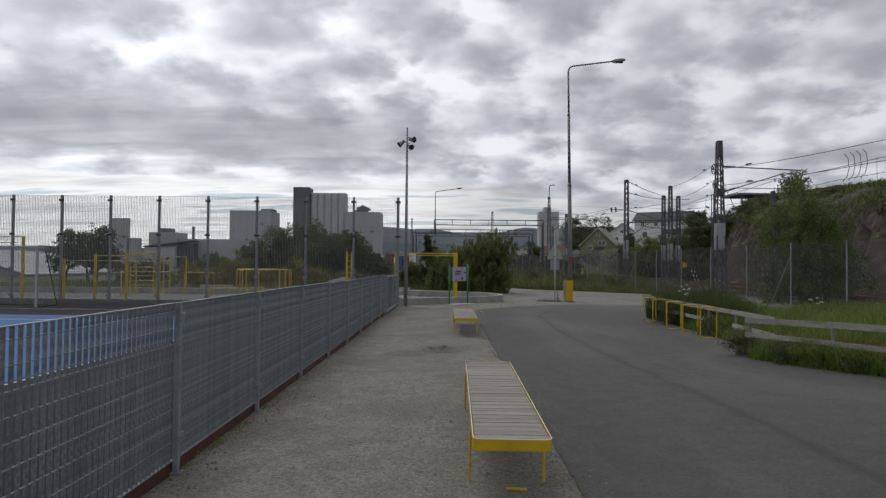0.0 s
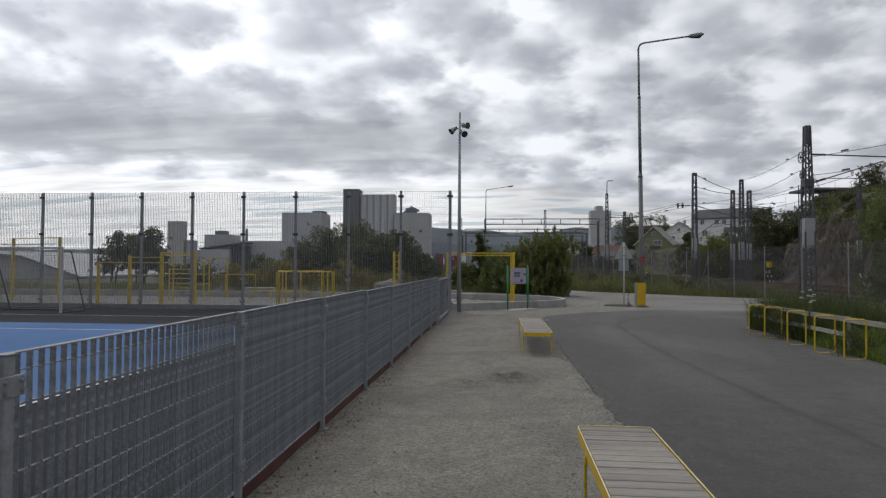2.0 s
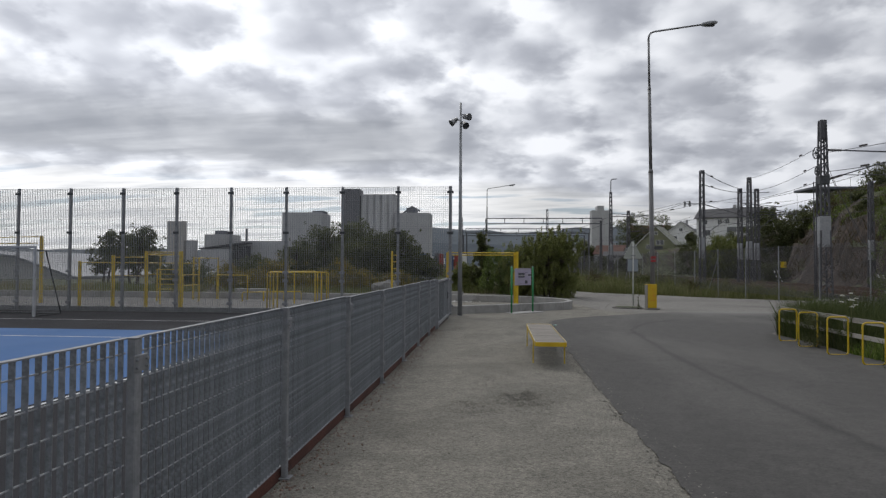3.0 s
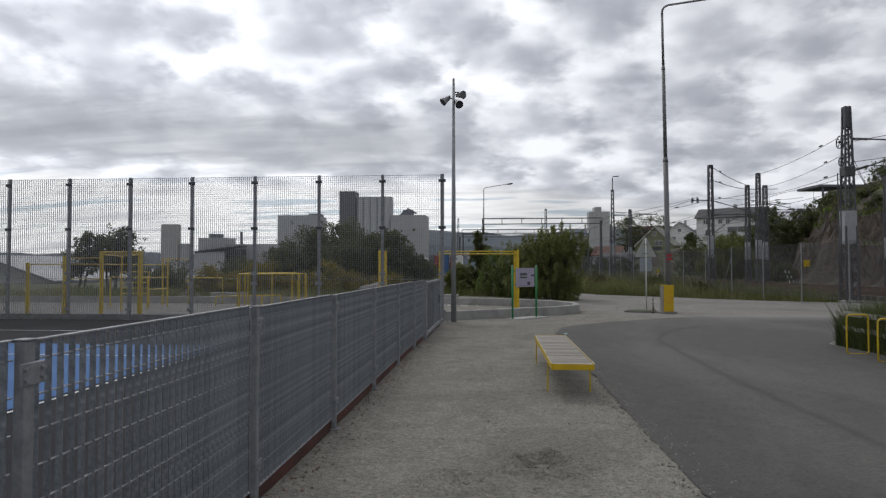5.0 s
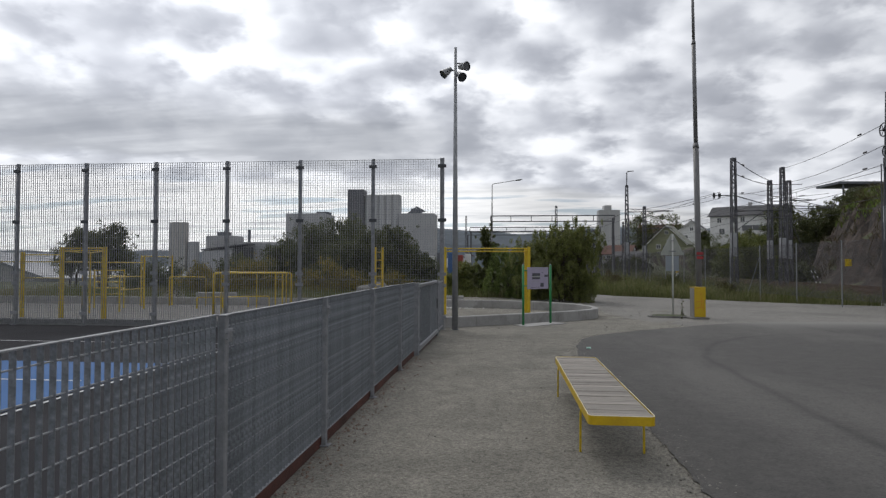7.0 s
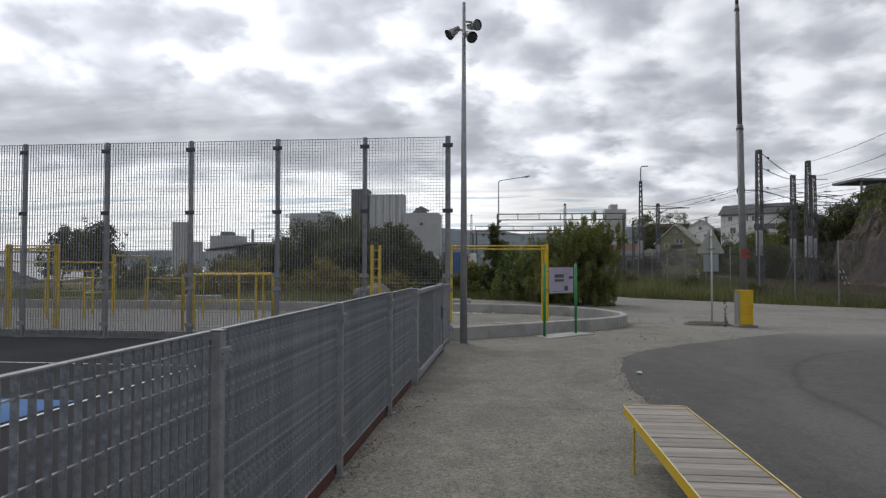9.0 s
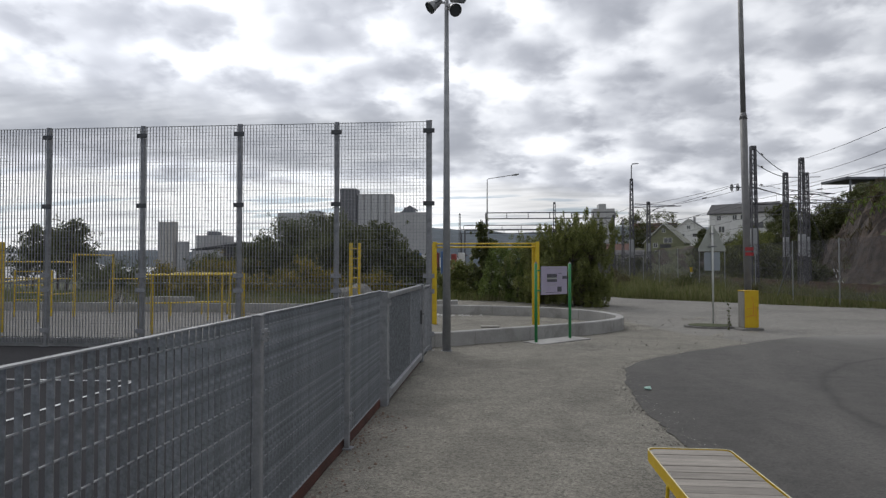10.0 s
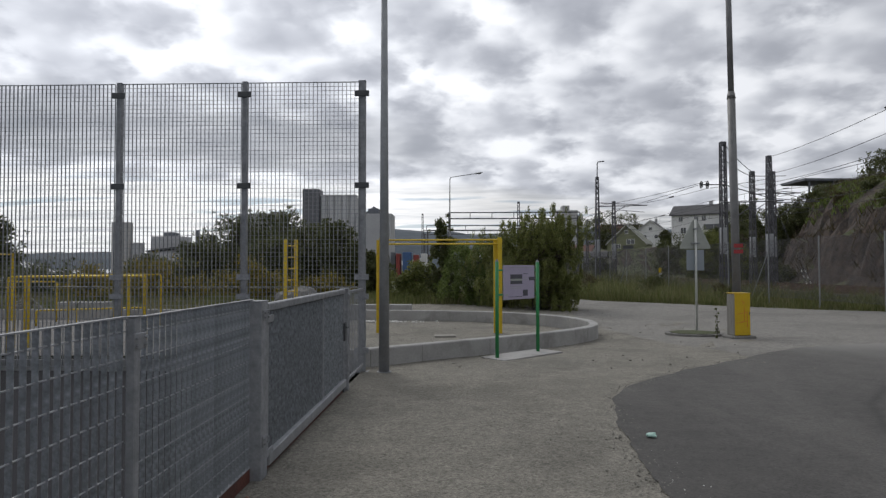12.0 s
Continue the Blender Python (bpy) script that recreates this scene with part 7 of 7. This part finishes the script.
def gable_house(at, turn, width, depth, eave, ridge, wall, roof, label, along_y=True, spots=(), chimney=True, balcony=False):
    """A timber house; along_y: the gable faces -y."""
    h = thing("house", label, "house", at, turn, "houses on the slope")
    bm = bmesh.new()
    w, d = width / 2, depth
    if along_y:
        prof = [(-w, -4), (w, -4), (w, eave), (0, ridge), (-w, eave)]
        a = [bm.verts.new((x, 0, z)) for x, z in prof]
        b = [bm.verts.new((x, d, z)) for x, z in prof]
    else:
        prof = [(0, -4), (d, -4), (d, eave), (d / 2, ridge), (0, eave)]
        a = [bm.verts.new((-w, y, z)) for y, z in prof]
        b = [bm.verts.new((w, y, z)) for y, z in prof]
    for i in range(5):
        bm.faces.new((a[i], a[(i + 1) % 5], b[(i + 1) % 5], b[i]))
    bm.faces.new(a[::-1])
    bm.faces.new(b)
    part("wall", bm, wall, h)
    over, thick = 0.5, 0.22
    for s in (-1, 1):
        bm = bmesh.new()
        if along_y:
            slope = (ridge - eave) / w
            lo = (s * (w + over), eave - slope * over)
            q = [(0, ridge), lo, (lo[0], lo[1] + thick), (0, ridge + thick)]
            a = [bm.verts.new((x, -over, z + 0.01)) for x, z in q]
            b = [bm.verts.new((x, d + over, z + 0.01)) for x, z in q]
        else:
            slope = (ridge - eave) / (d / 2)
            lo = (d / 2 + s * (d / 2 + over), eave - slope * over)
            q = [(d / 2, ridge), lo, (lo[0], lo[1] + thick), (d / 2, ridge + thick)]
            a = [bm.verts.new((-w - over, y, z + 0.01)) for y, z in q]
            b = [bm.verts.new((w + over, y, z + 0.01)) for y, z in q]
        for i in range(4):
            bm.faces.new((a[i], a[(i + 1) % 4], b[(i + 1) % 4], b[i]))
        bm.faces.new(a[::-1])
        bm.faces.new(b)
        part("roof_slope", bm, roof, h)
        if along_y:
            bm = bmesh.new()
            tube(bm, [(0, -over - 0.02, ridge - 0.05), (lo[0], -over - 0.02, lo[1] - 0.05)], 0.14, 4)
            part("barge_board", bm, "white_paint", h)
    if chimney:
        bm = bmesh.new()
        box(bm, 0.8, d * 0.5, ridge - 0.8, 1.6, d * 0.5 + 0.8, ridge + 1.1, 0.03)
        part("chimney", bm, "building_grey", h)
    windows(h, spots)
    if balcony:
        bm = bmesh.new()
        box(bm, -1.0, -1.2, 3.0, 2.4, 0, 3.2, 0.02)
        bal = part("balcony", bm, "building_dark", h)
        bm = bmesh.new()
        box(bm, -1.0, -1.2, 3.2, 2.4, -1.1, 4.1, 0.02)
        part("railing", bm, "roof_tile_dark", bal)
    return h


gable_house((53.4, 222, 4.4), -26, 12.4, 11.5, 4.9, 10.9, "green_wood", "roof_olive", "olive green timber house with white barge boards", True,
            ((0, 8.0, 0.9, 1.0, 0), (-2.6, 3.2, 1.2, 1.3, 0), (1.3, 4.6, 2.4, 1.5, 0), (-2.0, 0.9, 1.5, 1.2, 0), (2.6, 1.2, 1.8, 1.4, 0)), False, True)
gable_house((58.4, 171, 6.2), -33, 14.5, 8.0, 8.3, 10.6, "white_paint", "roof_tile_dark", "white timber house with dark tiled roof", False,
            ((-5.0, 6.6, 0.9, 1.1, 0), (-1.4, 6.6, 0.9, 1.1, 0), (0.4, 6.6, 0.9, 1.1, 0), (2.6, 4.4, 4.6, 1.3, 0), (-4.4, 3.6, 1.2, 1.4, 0)))
gable_house((69.5, 250, 7.5), -25, 10, 12, 7.4, 11.2, "white_paint", "roof_tile_dark", "small white gabled house behind the green house", True, ((0, 7.6, 1.1, 1.1, 0), (-2, 4.6, 1.1, 1.2, 0), (2, 4.6, 1.1, 1.2, 0)))
gable_house((64, 276, 8.5), -15, 16, 9, 7.0, 10.6, "building_grey", "roof_tile_red", "long house with red tiled roof on the slope", False, ((-3, 4.5, 1.2, 1.2, 0), (0, 4.5, 1.2, 1.2, 0), (3, 4.5, 1.2, 1.2, 0)))
gable_house((43.0, 255, 1.6), -28, 11, 9, 5.0, 8.2, "building_grey", "roof_tile_red", "white house with red roof by the railway", False, ((-3, 3, 1.2, 1.2, 0), (0, 3, 1.2, 1.2, 0), (3, 3, 1.2, 1.2, 0)))
gable_house((34.5, 265, 2.4), -10, 10, 9, 5.4, 9.2, "white_paint", "roof_tile_red", "white gabled house with red roof by the railway", True, ((-2, 2, 1.2, 1.2, 0), (2, 2, 1.2, 1.2, 0), (0, 5.2, 1.2, 1.2, 0)))
gable_house((40.0, 215, 0.2), -15, 10, 7, 4.6, 6.2, "building_grey", "roof_tile_dark", "low grey building beside the railway", False, ((-2.5, 2, 1.4, 1.2, 0), (2, 2, 1.4, 1.2, 0)), False)
gable_house((69.5, 178, 9.5), -30, 7, 7, 4.4, 6.8, "white_paint", "roof_tile_dark", "small white house among trees on the slope", True, ((-1.5, 2.2, 1.1, 1.2, 0), (1.5, 2.2, 1.1, 1.2, 0)))


def carport():
    c = thing("pavilion", "flat-roofed dark pavilion on posts on the hilltop", "building", (57.2, 125.6, 13.3), 4)
    bm = bmesh.new()
    box(bm, -0.2, -2.5, 2.6, 16, 4.5, 3.05, 0.05)
    part("roof", bm, "building_dark", c)
    for x in (0.8, 5.0, 9.2):
        bm = bmesh.new()
        box(bm, x - 0.12, -2.2, -1.5, x + 0.12, -1.96, 2.6, 0.01)
        part("post", bm, "building_dark", c)
    bm = bmesh.new()
    box(bm, 5.3, 0, -1.5, 9.0, 4, 2.59)
    part("wall", bm, "white_paint", c)
    bm = bmesh.new()
    box(bm, 9.3, -1.5, -1.5, 16, 4, 2.59)
    part("wall", bm, "building_dark", c)
    bm = bmesh.new()
    box(bm, 13.2, 0, 3.15, 14.0, 0.9, 5.2, 0.03)
    part("chimney", bm, "roof_tile_dark", c)


carport()


def silos():
    """Industrial skyline beyond the trees."""
    made = []
    s = thing("grain_silo", "tall grey concrete grain silo with dark lift tower", "silo", (-75.0, 320, 0))
    made.append(s)
    bm = bmesh.new()
    box(bm, -8.8, 0, -1, -0.2, 9, 41, 0.1)
    tower = part("lift_tower", bm, "silo_dark", s, "dark grey lift tower")
    for i in range(5):
        bm = bmesh.new()
        tube(bm, [(2.0 + 3.75 * i, 3, -1), (2.0 + 3.75 * i, 3, 37.6)], 2.02, 20)
        part("silo_tube", bm, "silo_concrete", s, smooth=False)
        bm = bmesh.new()
        tube(bm, [(2.0 + 3.75 * i, 7.5, -1), (2.0 + 3.75 * i, 7.5, 37.2)], 2.02, 20)
        part("silo_tube", bm, "silo_concrete", s, smooth=False)
    bm = bmesh.new()
    box(bm, -0.1, 1.4, 37.6, 18.9, 9.2, 38.2, 0.05)
    part("roof_slab", bm, "silo_concrete", s)
    b = thing("industrial_building", "pale windowless concrete industrial block", "building", (-56.0, 318, 0), 0, "industrial blocks")
    made.append(b)
    bm = bmesh.new()
    box(bm, 0, 0, -1, 17.3, 15, 27.4, 0.1)
    part("wall", bm, "building_grey", b)
    bm = bmesh.new()
    box(bm, 5.4, 3, 27.4, 10.5, 9, 30.2, 0.1)
    part("roof_house", bm, "building_dark", b)
    bm = bmesh.new()
    tube(bm, [(3.5, 5, 27.4), (8.0, 5, 31.0), (12, 5, 28.6)], 0.5, 6)
    part("conveyor", bm, "building_dark", b)
    b = thing("industrial_building", "pale ribbed metal industrial block", "building", (-116.0, 318, 0), 0, "industrial blocks")
    made.append(b)
    bm = bmesh.new()
    box(bm, 0, 0, -1, 21, 18, 29.0, 0.1)
    part("wall", bm, "silo_concrete", b)
    for i in range(20):
        bm = bmesh.new()
        box(bm, 0.6 + i * 1.03, -0.12, -1, 0.9 + i * 1.03, -0.005, 28.9)
        part("rib", bm, "building_grey", b)
    bm = bmesh.new()
    box(bm, 15, 4, 29.0, 21, 12, 30.2, 0.1)
    part("roof_house", bm, "building_dark", b)
    t = thing("tower_block", "slim grey concrete tower near the water", "tower", (-117.4, 214, 0))
    made.append(t)
    bm = bmesh.new()
    box(bm, 0, 0, -3, 4.6, 2.6, 17.2, 0.08)
    part("shaft", bm, "building_beige", t)
    for i in range(4):
        bm = bmesh.new()
        box(bm, 0.4 + i * 1.1, -0.1, -3, 0.65 + i * 1.1, -0.005, 17.1)
        part("rib", bm, "building_grey", t)
    bm = bmesh.new()
    tube(bm, [(6.3, 1.8, -3), (6.3, 1.8, 8.4), (6.3, 1.8, 9.4), (6.3, 1.8, 9.9)], 1.55, 16)
    part("annex", bm, "building_grey", t)
    b = thing("industrial_building", "dark grey factory with low hall", "building", (-102.6, 214, 0), 0, "industrial blocks")
    made.append(b)
    bm = bmesh.new()
    box(bm, 0, 0, -3, 7.8, 8, 12.2, 0.1)
    part("tower", bm, "building_grey", b)
    bm = bmesh.new()
    box(bm, 2.2, 2, 12.2, 5.0, 6, 13.8, 0.1)
    part("roof_house", bm, "building_dark", b)
    bm = bmesh.new()
    prism(bm, [(8.6, 0), (30, 0), (30, 15), (8.6, 15)], -3, 9.8)
    part("hall", bm, "building_grey", b)
    bm = bmesh.new()
    tube(bm, [(11, 3, 9.8), (11, 3, 14.6)], 0.4, 8)
    part("chimney", bm, "building_dark", b)
    b = thing("industrial_shed", "pale sloping-roofed shed with dark opening", "shed", (-100.5, 208, 0), 0, "industrial blocks")
    made.append(b)
    bm = bmesh.new()
    prism(bm, [(0, 0), (10.2, 0), (10.2, 5), (0, 5)], -3, 7.0)
    part("wall", bm, "building_grey", b)
    bm = bmesh.new()
    vs = [bm.verts.new(c) for c in ((-0.4, -0.4, 7.05), (16.2, -0.4, 9.4), (16.2, 5.4, 9.4), (-0.4, 5.4, 7.05), (-0.4, -0.4, 7.5), (16.2, -0.4, 9.9), (16.2, 5.4, 9.9), (-0.4, 5.4, 7.5))]
    for q in ((3, 2, 1, 0), (4, 5, 6, 7), (0, 1, 5, 4), (1, 2, 6, 5), (2, 3, 7, 6), (3, 0, 4, 7)):
        bm.faces.new([vs[k] for k in q])
    part("roof", bm, "roof_tile_dark", b)
    # solid black block in place of the shade inside the open bay
    bm = bmesh.new()
    prism(bm, [(10.21, 1.5), (15.8, 1.5), (15.8, 5), (10.21, 5)], -3, 8.4)
    part("bay_shade", bm, "lamp_black", b)
    b = thing("grain_silo", "pale distant silo block behind the houses", "silo", (61.0, 420, 0))
    for x0, x1, z in ((3.6, 8.0, 41), (0, 3.5, 38), (8.1, 13.4, 38)):
        bm = bmesh.new()
        box(bm, x0, 0, -1, x1, 9, z, 0.1)
        part("block", bm, "silo_concrete", b)
    places = ((-127.75, 573.6, 1.733, 1.756), (-94.3, 570, 1.85, 1.80), (-200.1, 570, 1.78, 1.72), (-208.3, 382.8, 2.34, 1.67), (-183.8, 382.8, 2.30, 1.655), (-180.9, 372, 1.79, 1.52))
    for ob, (x, y, wide, tall) in zip(made, places):
        ob.location, ob.scale = (x, y, 0.0), (wide, 1.8, tall)


silos()


def warehouse():
    w = thing("warehouse", "grey metal warehouse with low pitched roof by the water", "warehouse", (-58.6, 78, -2.5), 0)
    bm = bmesh.new()
    box(bm, -22, 0, 0, 6, 22, 2.6)
    part("wall", bm, "building_grey", w)
    bm = bmesh.new()
    prof = [(-23, 2.55), (-9, 5.6), (-1, 4.9), (7, 2.3), (7, 2.61), (-1, 5.2), (-9, 5.9), (-23, 2.85)]
    a = [bm.verts.new((x, -0.6, z)) for x, z in prof]
    b = [bm.verts.new((x, 22.6, z)) for x, z in prof]
    for i in range(8):
        bm.faces.new((a[i], a[(i + 1) % 8], b[(i + 1) % 8], b[i]))
    bm.faces.new(a[::-1])
    bm.faces.new(b)
    part("roof", bm, "metal_roof", w)
    bm = bmesh.new()
    g = [bm.verts.new((x, 0.0, z)) for x, z in ((-22, 2.601), (6, 2.601), (-1, 4.88), (-9, 5.58))]
    g2 = [bm.verts.new((x, 0.2, z)) for x, z in ((-22, 2.601), (6, 2.601), (-1, 4.88), (-9, 5.58))]
    for i in range(4):
        bm.faces.new((g[i], g[(i + 1) % 4], g2[(i + 1) % 4], g2[i]))
    bm.faces.new(g[::-1])
    bm.faces.new(g2)
    part("gable", bm, "building_grey", w)


warehouse()


def far_hills():
    for name, y, amp, base, x0, x1, seed in (("hill_range", 1600, 48, 26, -3200, -450, 1), ("hill_ridge", 950, 34, 58, -330, 900, 4)):
        verts, faces = [], []
        n = 90
        for i in range(n + 1):
            x = x0 + (x1 - x0) * i / n
            u = i / n
            h = base + amp * (0.5 + 0.5 * noise.noise(Vector((u * 5, seed, 0)))) + amp * 0.2 * noise.noise(Vector((u * 22, seed, 3)))
            h *= min(1, u * 12, (1 - u) * 6)
            for k, (dy, f) in enumerate(((0, 0.0), (80, 0.55), (180, 0.9), (260, 1.0), (600, 0.3))):
                verts.append((x, y + dy, -3 + h * f + 2 * noise.noise(Vector((x * 0.02, k, 0)))))
        for i in range(n):
            for k in range(4):
                a = i * 5 + k
                faces.append((a, a + 5, a + 6, a + 1))
        tagged(quads_object(name, verts, faces, "hill_far"), "distant wooded hills, blue-grey haze painted into their colour", kind="structure")


far_hills()


def far_town(count, seed):
    """Small houses scattered over the far ridge."""
    rng = random.Random(seed)
    for material, share in (("white_paint", 0.45), ("building_beige", 0.3), ("roof_tile_red", 0.25)):
        bm = bmesh.new()
        for _ in range(int(count * share)):
            x, u = rng.uniform(-330, 330), rng.uniform(0.05, 0.75)
            y, z = 950 + 200 * u, 70 * 0.8 * u - 3
            w, d, h = rng.uniform(7, 14), 8, rng.uniform(4, 7)
            prof = [(-w / 2, -4), (w / 2, -4), (w / 2, h), (0, h + 3.2), (-w / 2, h)]
            lo = [bm.verts.new((x + a, y - 14, z + c)) for a, c in prof]
            hi = [bm.verts.new((x + a, y + d - 14, z + c)) for a, c in prof]
            for i in range(5):
                bm.faces.new((lo[i], lo[(i + 1) % 5], hi[(i + 1) % 5], hi[i]))
            bm.faces.new(lo[::-1])
            bm.faces.new(hi)
        tagged(part("far_houses", bm, material), "small distant houses scattered over the ridge", "houses", kind="stuff")


far_town(150, 5)
w = surface("water", (0.20, 0.23, 0.26), (0.24, 0.27, 0.30), 0.02, 0.25, fine=0.3, grain=0.1, bump=0.3, depth=0.2, world_space=True)
M["water"] = w
bm = bmesh.new()
box(bm, -3500, 110, -2.30, -63, 1500, -2.0)
tagged(part("water", bm, "water"), "pale grey sea water beyond the warehouse", kind="structure")


# ---- goods by the railway ----
def container(x, y, w, h, material, label):
    c = thing("container", label, "container", (x, y, -0.3), 0, "upright containers by the railway")
    bm = bmesh.new()
    box(bm, 0, 0, 0, w, 2.4, h, 0.04)
    part("body", bm, material, c)
    for i in range(int(w / 0.3)):
        bm = bmesh.new()
        box(bm, 0.1 + i * 0.3, -0.05, 0.1, 0.22 + i * 0.3, -0.005, h - 0.1)
        part("rib", bm, material, c)


for x, w, h, m, l in ((-13.4, 1.1, 4.0, "blue_steel", "blue ribbed steel container by the railway"), (-12.0, 0.9, 3.6, "white_paint", "white steel container by the railway"), (-10.8, 0.7, 4.2, "building_dark", "dark steel container by the railway"), (-9.9, 0.6, 4.0, "red_steel", "red steel container by the railway"), (-8.9, 1.3, 4.2, "blue_steel", "blue ribbed steel container by the railway"), (-7.3, 0.8, 3.8, "red_steel", "red steel container by the railway"), (-6.2, 0.9, 4.0, "white_paint", "white steel container by the railway"), (-16.5, 2.2, 3.4, "building_grey", "grey steel container by the railway")):
    container(x, 112 + random.uniform(-1, 1), w, h, m, l)
